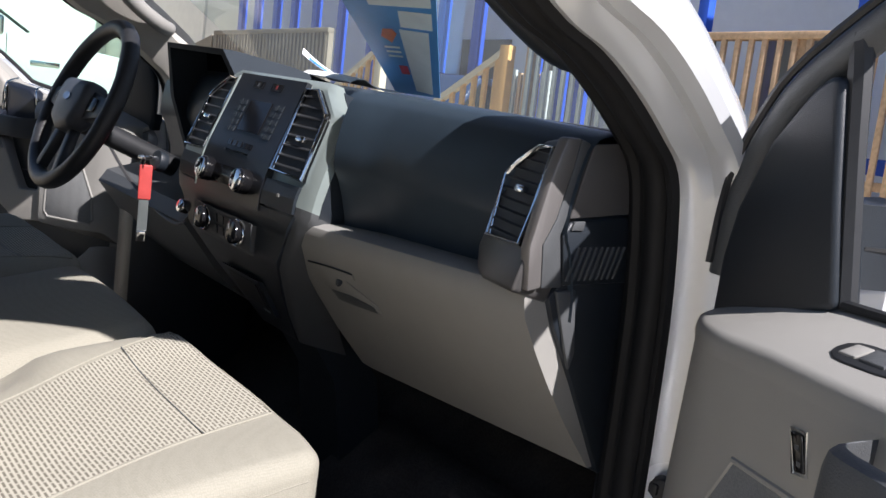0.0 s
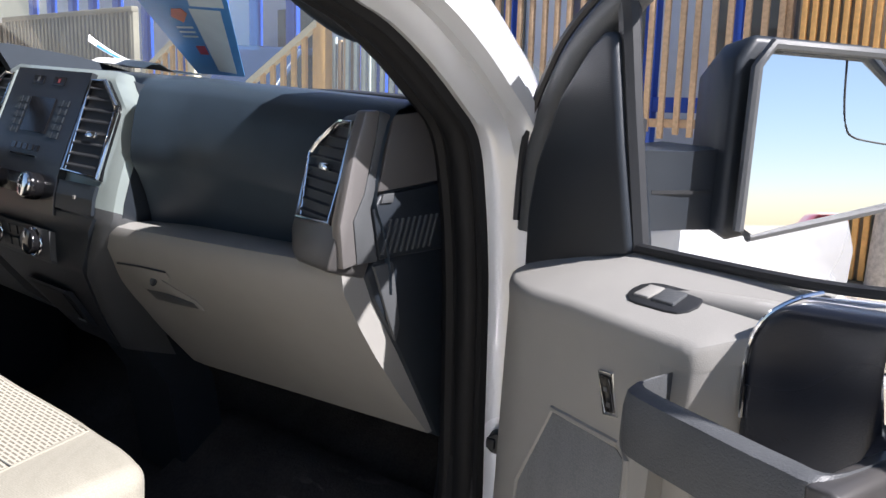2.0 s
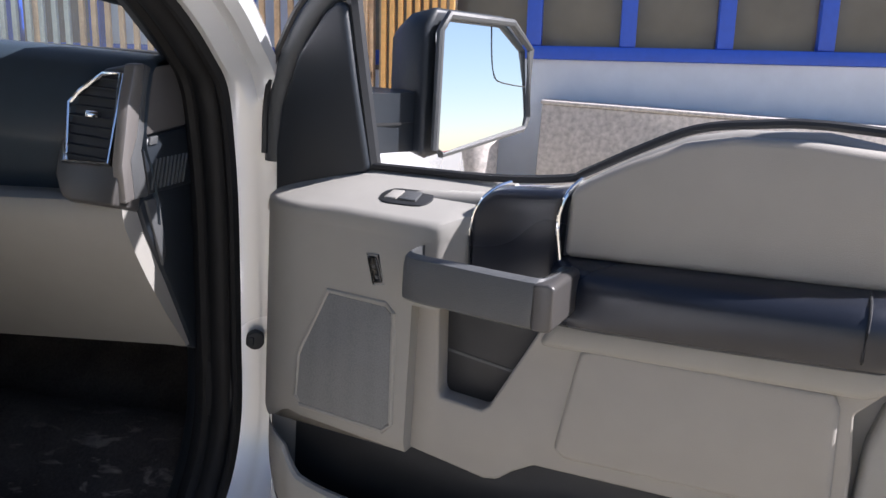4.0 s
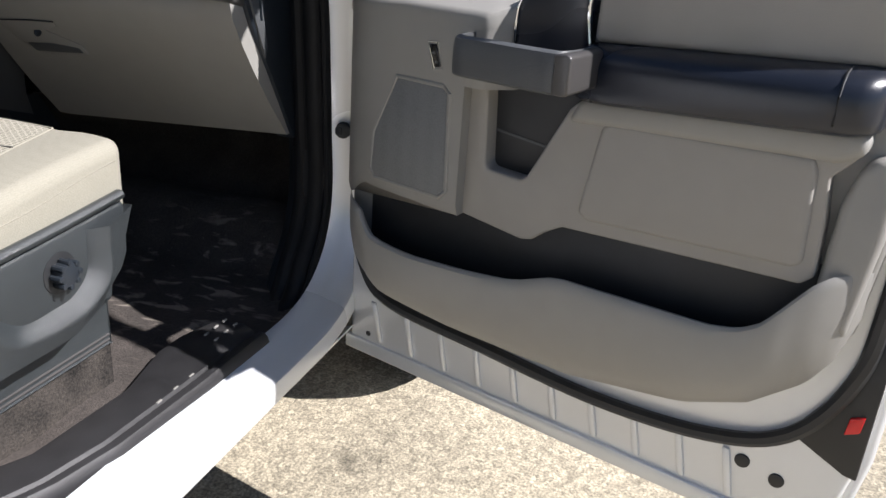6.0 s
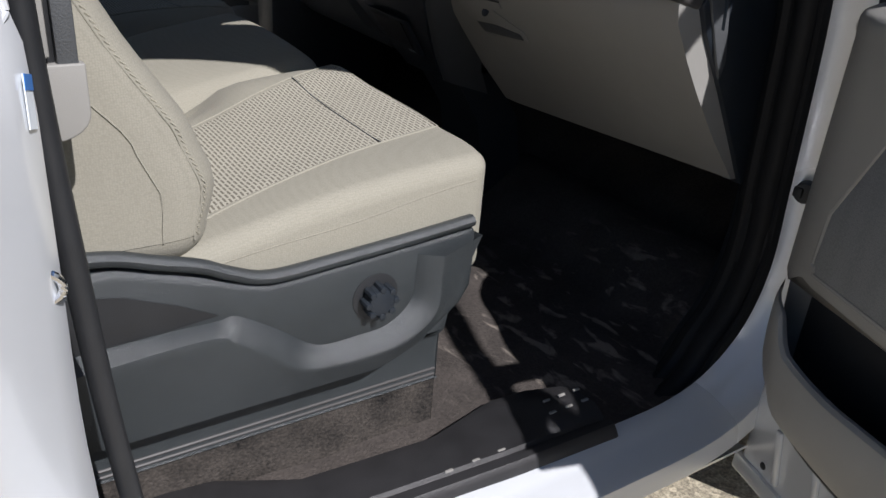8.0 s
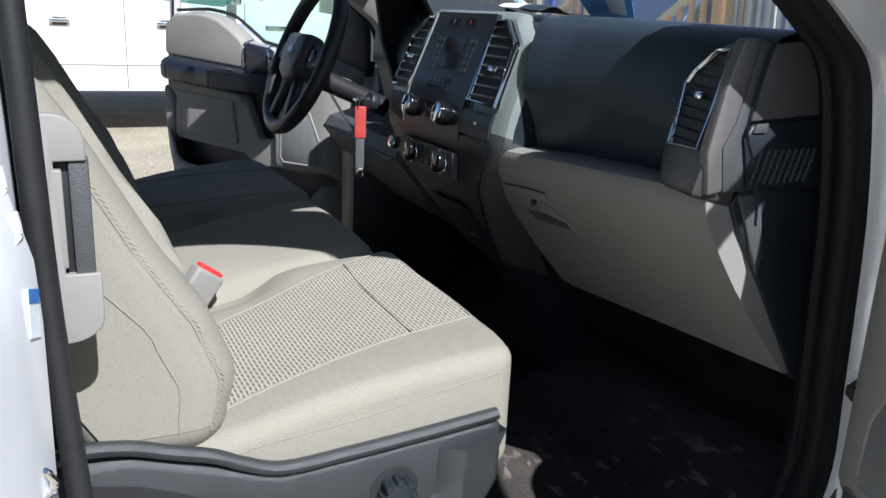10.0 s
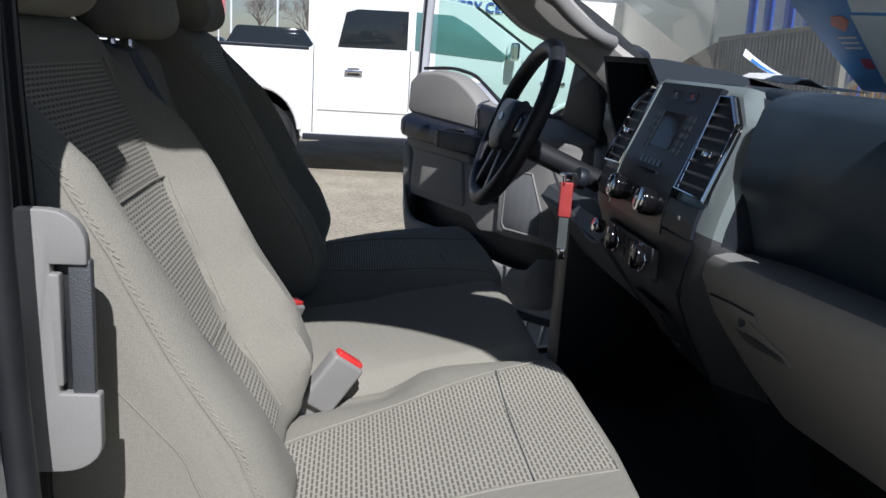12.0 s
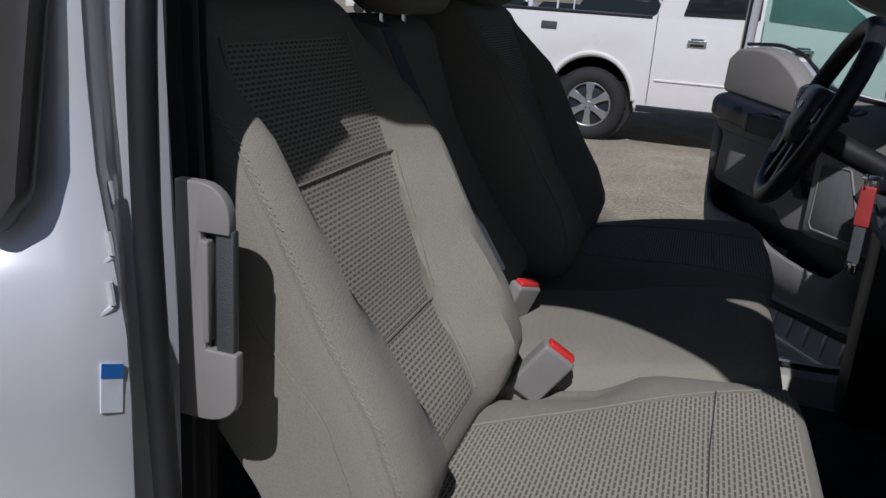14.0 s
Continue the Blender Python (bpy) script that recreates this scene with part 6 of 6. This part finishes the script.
def gravel(name):
    """Worn asphalt: pale grit, dark pebbles, broad bleaching and a few oil stains."""
    m = mat(name, (0.36, 0.318, 0.235), 0.95, 0, 0.28, 22, 0.0)
    n, l = m.node_tree.nodes, m.node_tree.links
    b = n["Principled BSDF"]
    co = n.new("ShaderNodeTexCoord")
    vo = n.new("ShaderNodeTexVoronoi")
    vo.inputs["Scale"].default_value = 78
    l.new(co.outputs["Object"], vo.inputs["Vector"])
    gr = n.new("ShaderNodeTexNoise")
    gr.inputs["Scale"].default_value, gr.inputs["Detail"].default_value = 135, 4
    l.new(co.outputs["Object"], gr.inputs["Vector"])
    r1 = n.new("ShaderNodeMapRange")
    r1.inputs["From Min"].default_value, r1.inputs["From Max"].default_value = 0.38, 0.62
    r1.inputs["To Min"].default_value, r1.inputs["To Max"].default_value = 0.66, 1.24
    l.new(gr.outputs["Fac"], r1.inputs["Value"])
    hue = n.new("ShaderNodeMapRange")
    hue.inputs["To Min"].default_value, hue.inputs["To Max"].default_value = 0.70, 1.24
    sp = n.new("ShaderNodeSeparateColor")
    l.new(vo.outputs["Color"], sp.inputs[0])
    l.new(sp.outputs[0], hue.inputs["Value"])
    m1, m2 = n.new("ShaderNodeVectorMath"), n.new("ShaderNodeVectorMath")
    m1.operation = m2.operation = "SCALE"
    l.new(b.inputs["Base Color"].links[0].from_socket, m1.inputs[0])
    l.new(r1.outputs["Result"], m1.inputs["Scale"])
    l.new(m1.outputs[0], m2.inputs[0])
    l.new(hue.outputs["Result"], m2.inputs["Scale"])
    last = m2.outputs[0]
    for x, y, r in ((0.295, -0.838, 0.075), (0.33, -0.90, 0.03), (-0.9, 4.2, 0.5)):
        off, ln, wob, mr = n.new("ShaderNodeVectorMath"), n.new("ShaderNodeVectorMath"), n.new("ShaderNodeMath"), n.new("ShaderNodeMapRange")
        off.operation, ln.operation, wob.operation = "SUBTRACT", "LENGTH", "MULTIPLY_ADD"
        off.inputs[1].default_value = (x, y, 0)
        l.new(co.outputs["Object"], off.inputs[0])
        l.new(off.outputs[0], ln.inputs[0])
        big = n.new("ShaderNodeTexNoise")
        big.inputs["Scale"].default_value = 2.2 / r
        l.new(co.outputs["Object"], big.inputs["Vector"])
        l.new(big.outputs["Fac"], wob.inputs[0])
        wob.inputs[1].default_value = r * 1.6
        l.new(ln.outputs["Value"], wob.inputs[2])
        mr.inputs["From Min"].default_value, mr.inputs["From Max"].default_value = r * 0.75, r * 1.7
        mr.inputs["To Min"].default_value, mr.inputs["To Max"].default_value = 0.42, 1.0
        l.new(wob.outputs[0], mr.inputs["Value"])
        sc = n.new("ShaderNodeVectorMath")
        sc.operation = "SCALE"
        l.new(last, sc.inputs[0])
        l.new(mr.outputs["Result"], sc.inputs["Scale"])
        last = sc.outputs[0]
    l.new(last, b.inputs["Base Color"])
    bp = n.new("ShaderNodeBump")
    bp.inputs["Strength"].default_value, bp.inputs["Distance"].default_value = 0.6, 0.005
    l.new(gr.outputs["Fac"], bp.inputs["Height"])
    l.new(bp.outputs["Normal"], b.inputs["Normal"])
    return m


M_LOT = gravel("worn_lot")
rows = [[Vector((x, y, 0)) for y in (-3000, -200, -30, -6, 0, 6, 14, 30, 200, 3000)] for x in (-3000, -200, -30, -8, 0, 3, 6, 14, 30, 200, 3000)]
ground = tagged(part("ground", sheet(rows), M_LOT), "sunlit worn asphalt and gravel parking lot", "ground", kind="structure")

# grey shop front with blue frames ahead of the truck
shop = thing("shop_building", "grey shop with blue window frames and posts", "building")
part("wall", box(9.0, 14.0, -12, 18.6, 0, 6.0, 0.02), M_GREYWALL, shop, "grey siding wall")
part("low_wall", box(6.75, 7.0, -12, -0.12, 0, 1.45, 0.01), M_GREYWALL, shop, "grey wall below the windows")
part("window_sill", box(6.66, 6.80, -12, -0.12, 1.45, 1.57, 0.01), M_BLUE, shop, "blue sill")
for i in range(11):
    y = 0.005 - i * 0.84
    part("mullion", box(6.68, 6.80, y - 0.07, y + 0.07, 1.57, 3.3, 0.01), M_BLUE, shop, "blue mullion")
    part("pane", box(6.79, 6.82, y - 0.77, y - 0.07, 1.57, 3.3, 0), M_WINDOW, shop, "dark shop window")
part("head_wall", box(6.72, 7.0, -12, 0.1, 3.3, 6, 0.01), M_GREYWALL, shop)
part("end_wall", box(7.0, 9.0, -0.3, -0.12, 0, 6, 0.01), M_GREYWALL, shop)
for y in (1.12, 1.90, 3.485, 4.4, 5.3):
    part("porch_post", box(6.60, 6.72, y - 0.06, y + 0.06, 0, 4.0, 0.01), M_BLUE, shop, "blue porch post")
part("porch_beam", box(6.62, 6.70, 0.6, 5.6, 1.36, 1.50, 0.01), M_BLUE, shop, "blue porch beam")
for y in (6.6, 7.6, 8.98, 9.9, 10.8, 12.0, 13.1, 14.1, 15.0, 15.8, 16.7, 17.5):
    part("post", box(8.5, 8.64, y - 0.10, y + 0.10, 0, 6.0, 0.01), M_BLUE, shop, "blue post")
for i in range(5):
    y = 1.0 + 1.9 * i
    part("back_window", box(8.96, 8.99, y, y + 1.2, 1.3, 2.9, 0), M_WINDOW, shop, "dark window")
pale = thing("pale_building", "pale plain building wall beyond the lot", "building")
part("wall", box(9.5, 13, 18.7, 45, 0, 8, 0.02), M_PALE, pale)
part("downpipe", box(9.42, 9.5, 21.7, 21.85, 0, 8, 0.01), M_PALE, pale)

fence = thing("porch_fence", "weathered wooden porch railing of upright slats", "fence")
part("top_rail", box(6.42, 6.56, 0.62, 5.7, 2.28, 2.35, 0.008), M_WOODF, fence, "weathered top rail")
part("bottom_rail", box(6.47, 6.53, 0.62, 5.7, 1.02, 1.10, 0.008), M_WOODF, fence)
for i in range(36):
    y = 0.66 + i * 0.142 + random.uniform(-0.008, 0.008)
    part("slat", box(6.43, 6.47, y, y + 0.052, random.uniform(0.90, 0.98), 2.29, 0.004), M_WOODF if y < 3.5 else M_BOARD, fence)
for y in (0.62, 2.3, 4.0, 5.66):
    part("fence_post", box(6.47, 6.56, y, y + 0.09, 0, 2.30, 0.006), M_WOODF, fence)
screen = thing("slat_screen", "screen of orange wooden slats", "fence")
for i in range(9):
    y = -0.14 + i * 0.078
    part("slat", box(6.40, 6.44, y, y + 0.045, 0.0, 3.4, 0.004), M_ORANGE, screen)
part("screen_back", box(6.46, 6.52, -0.15, 0.56, 0.0, 3.4, 0.004), M_WOODD, screen)
ramp = thing("ramp_railing", "dark weathered ramp railing", "railing")
part("top_rail", box(6.44, 6.56, 10.2, 14.4, 2.0, 2.08, 0.008), M_WOODD, ramp)
part("bottom_rail", box(6.46, 6.54, 10.2, 14.4, 0.95, 1.02, 0.008), M_WOODD, ramp)
for i in range(34):
    y = 10.25 + i * 0.122
    part("slat", box(6.45, 6.49, y, y + 0.07, 0.85, 2.02, 0.004), M_WOODD, ramp)
for y in (10.2, 12.3, 14.35):
    part("ramp_post", box(6.46, 6.56, y, y + 0.10, 0, 2.0, 0.006), M_WOODD, ramp)
part("ramp_wing", loft([[Vector((6.45 + q, y, z)) for q, z in ((0, zz - 0.9), (0.05, zz - 0.9), (0.05, zz), (0, zz))] for y, zz in ((14.5, 2.0), (17.6, 1.35))]), M_WOODD, ramp, "sloping end of the railing")
stairs = thing("stair_railing", "fresh pine stair rails with orange balusters", "railing")
for (y0, z0), (y1, z1) in (((10.1, 1.20), (8.78, 1.93)), ((7.55, 1.10), (6.15, 1.88))):
    part("handrail", loft([[Vector((6.45 + a, y, z + b)) for a, b in ((0, 0), (0.09, 0), (0.09, 0.09), (0, 0.09))] for y, z in ((y0, z0), (y1, z1))]), M_PINE, stairs, "pale pine handrail")
    part("newel", box(6.42, 6.54, y1 - 0.14, y1 + 0.02, 0.0, z1 + 0.12, 0.006), M_PINE if y0 > 9 else M_ORANGE, stairs)
    for i in range(7):
        y = lerp(y0 - 0.1, y1 + 0.1, i / 6)
        part("baluster", box(6.47, 6.51, y - 0.04, y + 0.04, 0.0, lerp(z0, z1, (y0 - y) / (y0 - y1)) + 0.02, 0.004), M_ORANGE, stairs)
side_fence = thing("painted_fence", "short fence of grey-blue and brown slats", "fence")
for i in range(7):
    y = 5.85 - 0.0 + i * 0.0 + 0.0
    part("slat", box(6.9, 6.94, 5.72 + i * 0.10, 5.78 + i * 0.10, 0, 1.85 - 0.02 * (i % 3), 0.004), (M_BOARD, M_BOARD, M_WOODF)[i % 3], side_fence)
can = thing("litter_bin", "round pebble-concrete litter bin by the wall", "litter bin")
part("drum", cyl((6.35, -0.42, 0), (0, 0, 1), 0.20, 0.72, 28, 0.015), M_STONE, can, "pebble-concrete drum")
part("lid", cyl((6.35, -0.42, 0.72), (0, 0, 1), 0.205, 0.035, 28, 0.012), M_STONE, can, "flat concrete lid")
planter = thing("stone_planter", "long pebble-concrete planter by the wall", "planter")
part("trough", box(6.25, 6.65, -4.2, -0.98, 0, 1.04, 0.015), M_STONE, planter, "pebble-concrete trough")
part("rim", box(6.235, 6.665, -4.22, -0.965, 1.04, 1.075, 0.01), M_STONE, planter, "concrete rim")

# the lot falls away sideways from the level on which the shop stands
for ob, y in ((shop, -1.5), (fence, 3.0), (screen, 0.2), (ramp, 12.5), (stairs, 8.0), (side_fence, 6.0)):
    ob.matrix_basis = Matrix.Translation((0, y, 1.36)) @ Matrix.Rotation(radians(-2.6), 4, "X") @ Matrix.Translation((0, -y, -1.36))

# parked white pickup
def make_pickup(m, label):
    g = thing("white_pickup", label, "pickup truck", m)
    prof = [(-3.35, 0.52), (-3.40, 0.85), (-3.36, 1.30), (-1.10, 1.335), (-1.06, 1.36), (-1.00, 1.62), (-0.90, 1.82), (-0.70, 1.90), (0.30, 1.93), (0.62, 1.88), (1.42, 1.36), (2.55, 1.24), (2.68, 1.10), (2.70, 0.60), (2.60, 0.45)]
    low = [(2.42, 0.45), (2.35, 0.72), (2.15, 0.90), (1.85, 0.94), (1.55, 0.84), (1.40, 0.50), (1.35, 0.40), (-1.18, 0.38), (-1.22, 0.62), (-1.38, 0.84), (-1.64, 0.92), (-1.92, 0.84), (-2.10, 0.62), (-2.14, 0.50)]
    out = prof + low
    part("body_side", slab(out, xz, 0.0, 0.10, 0.02, 3), M_WHITE, g, "glossy white body side")
    part("body_core", slab([(-3.35, 0.60), (-3.36, 1.25), (-1.10, 1.28), (-0.70, 1.84), (0.30, 1.88), (1.42, 1.30), (2.55, 1.18), (2.68, 0.60)], xz, 0.10, 1.92, 0.05, 2), M_WHITE, g, "white body")
    rear_w = [(-0.80, 1.36), (-0.72, 1.72), (-0.60, 1.76), (-0.06, 1.77), (-0.06, 1.37)]
    front_w = [(0.02, 1.37), (0.02, 1.77), (0.42, 1.76), (0.62, 1.66), (1.05, 1.36), (0.98, 1.31)]
    part("rear_side_window", slab(rear_w, xz, -0.006, 0.02, 0.003), M_TINT, g, "dark tinted rear window")
    part("front_side_window", slab(front_w, xz, -0.006, 0.02, 0.003), mat("far_glass", (0.12, 0.24, 0.23), 0.05, 0, 0.3, 4), g, "green-tinted front window")
    part("windshield", slab([(0.66, 1.86), (1.40, 1.38), (1.44, 1.40), (0.70, 1.88)], xz, 0.12, 1.8, 0.0), M_TINT, g)
    for x in (-0.72, 0.29):
        h = part("door_handle", box(x, x + 0.19, -0.045, -0.018, 1.095, 1.13, 0.008), M_CHROME, g, "chrome door handle")
        part("handle_cup", slab([(x + 0.03, 1.07), (x + 0.16, 1.07), (x + 0.16, 1.15), (x + 0.03, 1.15)], xz, -0.003, 0.006, 0.002), M_GREY, g)
        for u in (x + 0.02, x + 0.17):
            part("handle_foot", box(u - 0.01, u + 0.01, -0.03, 0.005, 1.10, 1.125, 0.002), M_CHROME, g)
    for x in (-1.05, -0.02, 1.20):
        part("panel_gap", box(x - 0.004, x + 0.004, -0.0025, 0.01, 0.45, 1.36, 0), M_BLACK, g)
    part("body_crease", tube([Vector((x, -0.004, 0.70)) for x in (-1.0, 0.0, 1.3)], 0.012, 8), M_WHITE, g)
    part("rocker_trim", box(-1.15, 1.35, -0.01, 0.2, 0.36, 0.43, 0.01), M_DARK, g)
    part("bed_rail", box(-3.34, -1.10, -0.006, 0.10, 1.31, 1.345, 0.006), M_DARK, g, "black bed rail cap")
    part("cargo_emblem", box(-2.25, -2.08, -0.006, 0.004, 1.13, 1.21, 0.002), M_GREY, g)
    mir = part("side_mirror", rbox((1.02, -0.26, 1.33), (1.12, -0.02, 1.52), 0.03), M_CHROME, g, "chrome side mirror")
    part("headlight", box(2.35, 2.69, -0.006, 0.2, 0.98, 1.16, 0.02), M_GLOSS, g, "headlight")
    part("fender_badge", box(1.42, 1.70, -0.006, 0.004, 1.08, 1.13, 0.002), M_CHROME, g)
    for x in (-1.655, 1.885):
        t = part("wheel", tube([Vector((x + 0.305 * math.cos(a), 0.10, 0.375 + 0.305 * math.sin(a))) for a in np.linspace(0, 2 * math.pi, 36, endpoint=False)], 0.095, 12, closed=True), M_TYRE, g, "black tyre")
        part("rim", cyl((x, 0.10, 0.375), (0, -1, 0), 0.235, 0.03, 36, 0.006), M_DARK, t, "dark rim dish")
        part("rim_lip", tube([Vector((x + 0.232 * math.cos(a), 0.045, 0.375 + 0.232 * math.sin(a))) for a in np.linspace(0, 2 * math.pi, 36, endpoint=False)], 0.012, 8, closed=True), M_ALLOY, t)
        for i in range(6):
            a = math.pi / 6 + i * math.pi / 3
            d, n = Vector((math.cos(a), 0, math.sin(a))), Vector((-math.sin(a), 0, math.cos(a)))
            c = Vector((x, 0.05, 0.375))
            part("rim_spoke", bev(loft([[c + d * r + n * w_ + Vector((0, q, 0)) for w_, q in ((-ww, 0.02), (-ww, -0.012), (ww, -0.012), (ww, 0.02))] for r, ww in ((0.03, 0.035), (0.12, 0.030), (0.23, 0.050))]), 0.004), M_ALLOY, t)
        part("rim_hub", cyl((x, 0.055, 0.375), (0, -1, 0), 0.038, 0.022, 20, 0.004), M_ALLOY, t)
        arch = [(x + 0.47 * math.cos(a), 0.42 + 0.50 * math.sin(a)) for a in np.linspace(0.1, math.pi - 0.1, 20)]
        part("wheel_arch", tube([Vector((p, 0.0, q)) for p, q in arch], 0.028, 8), M_WHITE, g)
        part("arch_well", cyl((x, 0.60, 0.42), (0, -1, 0), 0.46, 0.50, 30, 0), M_BLACK, g)
    return g


make_pickup(Matrix.Translation((0.06, 7.72, 0)), "glossy white crew-cab pickup parked alongside")

# pale building with blue letters behind the pickup
deliv = thing("delivery_building", "long pale building with blue lettering", "building")
part("wall", box(-1.42, 14.0, 30, 38, 0, 3.58, 0.05), M_PALE, deliv, "pale wall")
part("tower", box(-2.2, -1.43, 29.6, 33, 0, 7.0, 0.05), M_PALE, deliv, "pale tower")
text = bpy.data.curves.new("letters", "FONT")
text.body = "DELIVERY CENTER"
text.size, text.extrude, text.align_x = 0.50, 0.03, "LEFT"
text.space_character = 0.97
text.materials.append(M_BLUE)
letters = new("letters", text)
letters.matrix_basis = pose(2.0, 29.95, 2.94, 90, 0, 0)
letters.parent = deliv
oval = thing("pylon_sign", "blue oval sign on a tall pole", "sign")
ring = [(math.cos(a), math.sin(a)) for a in np.linspace(0, 2 * math.pi, 40, endpoint=False)]
part("sign_rim", slab([(-9.1 + 1.50 * p, 5.85 + 0.95 * q) for p, q in ring], xz, 39.9, 40.3, 0), M_PALE, oval, "white rim")
part("sign_face", slab([(-9.1 + 1.38 * p, 5.85 + 0.83 * q) for p, q in ring], xz, 39.85, 39.9, 0), M_BLUE, oval, "blue face")
part("sign_bar", slab([(-9.9, 5.62), (-8.3, 5.72), (-8.25, 5.92), (-9.85, 5.82)], xz, 39.82, 39.85, 0), M_PALE, oval)
part("pole", cyl((-9.1, 40.1, 0), (0, 0, 1), 0.12, 5.2, 12, 0), M_GREYWALL, oval)
for x, h in ((-7.75, 3.45), (-6.36, 3.9), (-12.6, 3.6), (-4.2, 4.4)):
    lamp = thing("street_lamp", "grey car park lamp on a thin pole", "street lamp", group="car park lamps")
    part("pole", cyl((x, 40, 0), (0, 0, 1), 0.05, h, 10, 0), M_GREYWALL, lamp)
    part("lamp_arm", box(x - 0.45, x + 0.45, 39.97, 40.03, h - 0.04, h, 0.0), M_GREYWALL, lamp)
    for s in (-1, 1):
        part("lamp_head", box(x + s * 0.45 - 0.14, x + s * 0.45 + 0.14, 39.9, 40.1, h - 0.08, h + 0.02, 0.01), M_GREY, lamp)
flag = thing("flag", "small red and white flag on a pole", "flag")
part("pole", cyl((-6.95, 40, 0), (0, 0, 1), 0.035, 3.3, 8, 0), M_GREYWALL, flag)
part("cloth", sheet([[Vector((-6.93 + 0.22 * k + 0.02 * math.sin(3 * q), 40 + 0.05 * math.sin(5 * k + q), 3.2 - q)) for k in (0, 0.4, 0.8, 1.2)] for q in np.linspace(0, 1.0, 5)], thick=0.01), mat("flag_red", (0.5, 0.12, 0.14), 0.8, 0, 0.5, 6), flag)


def bare_tree(x, y, h, spread):
    """A leafless tree: trunk with forking limbs and a haze of twigs."""
    g = thing("bare_tree", "leafless tree with fine grey-brown twigs", "tree", group="trees behind the lot")
    twigs = bmesh.new()
    trunk = tube([Vector((x, y, 0)), Vector((x + 0.05, y, h * 0.2)), Vector((x - 0.03, y, h * 0.38))], [h * 0.030, h * 0.024, h * 0.018], 8)

    def grow(p, d, length, r, depth):
        q = p + d * length
        k = 5 if depth < 2 else 3
        a = d.cross(Vector((0.3, 0.5, 0.8))).normalized()
        b = d.cross(a)
        lo = [twigs.verts.new(p + r * (a * math.cos(t) + b * math.sin(t))) for t in (2 * math.pi * i / k for i in range(k))]
        hi = [twigs.verts.new(q + 0.6 * r * (a * math.cos(t) + b * math.sin(t))) for t in (2 * math.pi * i / k for i in range(k))]
        for i in range(k):
            twigs.faces.new((lo[i], lo[(i + 1) % k], hi[(i + 1) % k], hi[i]))
        if depth < 5:
            for _ in range(3 if depth < 4 else 4):
                e = (d + Vector((random.uniform(-1, 1) * spread, random.uniform(-1, 1) * spread, random.uniform(-0.35, 0.65)))).normalized()
                grow(p.lerp(q, random.uniform(0.55, 1.0)), e, length * random.uniform(0.62, 0.85), r * 0.55, depth + 1)
    for _ in range(5):
        grow(Vector((x, y, h * random.uniform(0.26, 0.38))), Vector((random.uniform(-1, 1), random.uniform(-0.5, 0.5), random.uniform(0.6, 1.4))).normalized(), h * 0.19, h * 0.010, 0)
    part("trunk", trunk, M_WOODD, g)
    part("crown", twigs, mat("twig", (0.16, 0.13, 0.11), 0.9, 0, 0.3, 3), g, "bare branches and twigs", smooth=False)


bare_tree(-7.1, 60, 5.6, 0.8)
bare_tree(-3.9, 62, 6.4, 0.8)
bare_tree(-17.0, 60, 4.2, 0.8)
bare_tree(-0.5, 66, 6.0, 0.8)


def far_car(x, y, length, height, material, label):
    g = thing("parked_car", label, "car", Matrix.Translation((x, y, 0)), group="cars across the lot")
    L, h = length, height
    part("body", slab([(-L / 2, 0.35), (-L / 2, h * 0.55), (-L * 0.36, h * 0.60), (-L * 0.24, h), (L * 0.16, h), (L * 0.30, h * 0.62), (L / 2, h * 0.52), (L / 2, 0.35)], xz, -0.85, 0.85, 0.06, 2), material, g)
    part("glass", slab([(-L * 0.33, h * 0.63), (-L * 0.235, h * 0.94), (L * 0.15, h * 0.94), (L * 0.26, h * 0.63)], xz, -0.86, 0.86, 0.01), M_TINT, g, "dark windows")
    for u in (-L * 0.31, L * 0.31):
        for v in (-0.87, 0.71):
            part("wheel", cyl((u, v, 0.33), (0, 1, 0), 0.33, 0.16, 20, 0.02), M_TYRE, g)


far_car(-2.1, 16.5, 3.2, 1.66, M_TINT, "dark sport utility car parked across the lot")
far_car(-6.9, 20.5, 4.6, 1.40, M_WHITE, "white car parked across the lot")
M_RUST = mat("red_paint", (0.35, 0.03, 0.03), 0.35, 0, 0.05, 4, coat=0.5)
M_NAVY = mat("navy_paint", (0.03, 0.06, 0.14), 0.35, 0, 0.05, 4, coat=0.5)
for i in range(9):
    far_car(-19 + i * 2.6, 46 + (i % 3), 4.5, 1.45 + 0.1 * (i % 2), (M_WHITE, M_RUST, M_NAVY, M_WHITE, M_TINT)[i % 5], "car parked far across the lot")
far_car(4.9, -21, 4.6, 1.5, M_RUST, "dark red car parked across the lot, seen in the mirror")
far_car(9.4, 9.4, 4.6, 1.75, M_NAVY, "dark blue car parked beyond the white pickup")
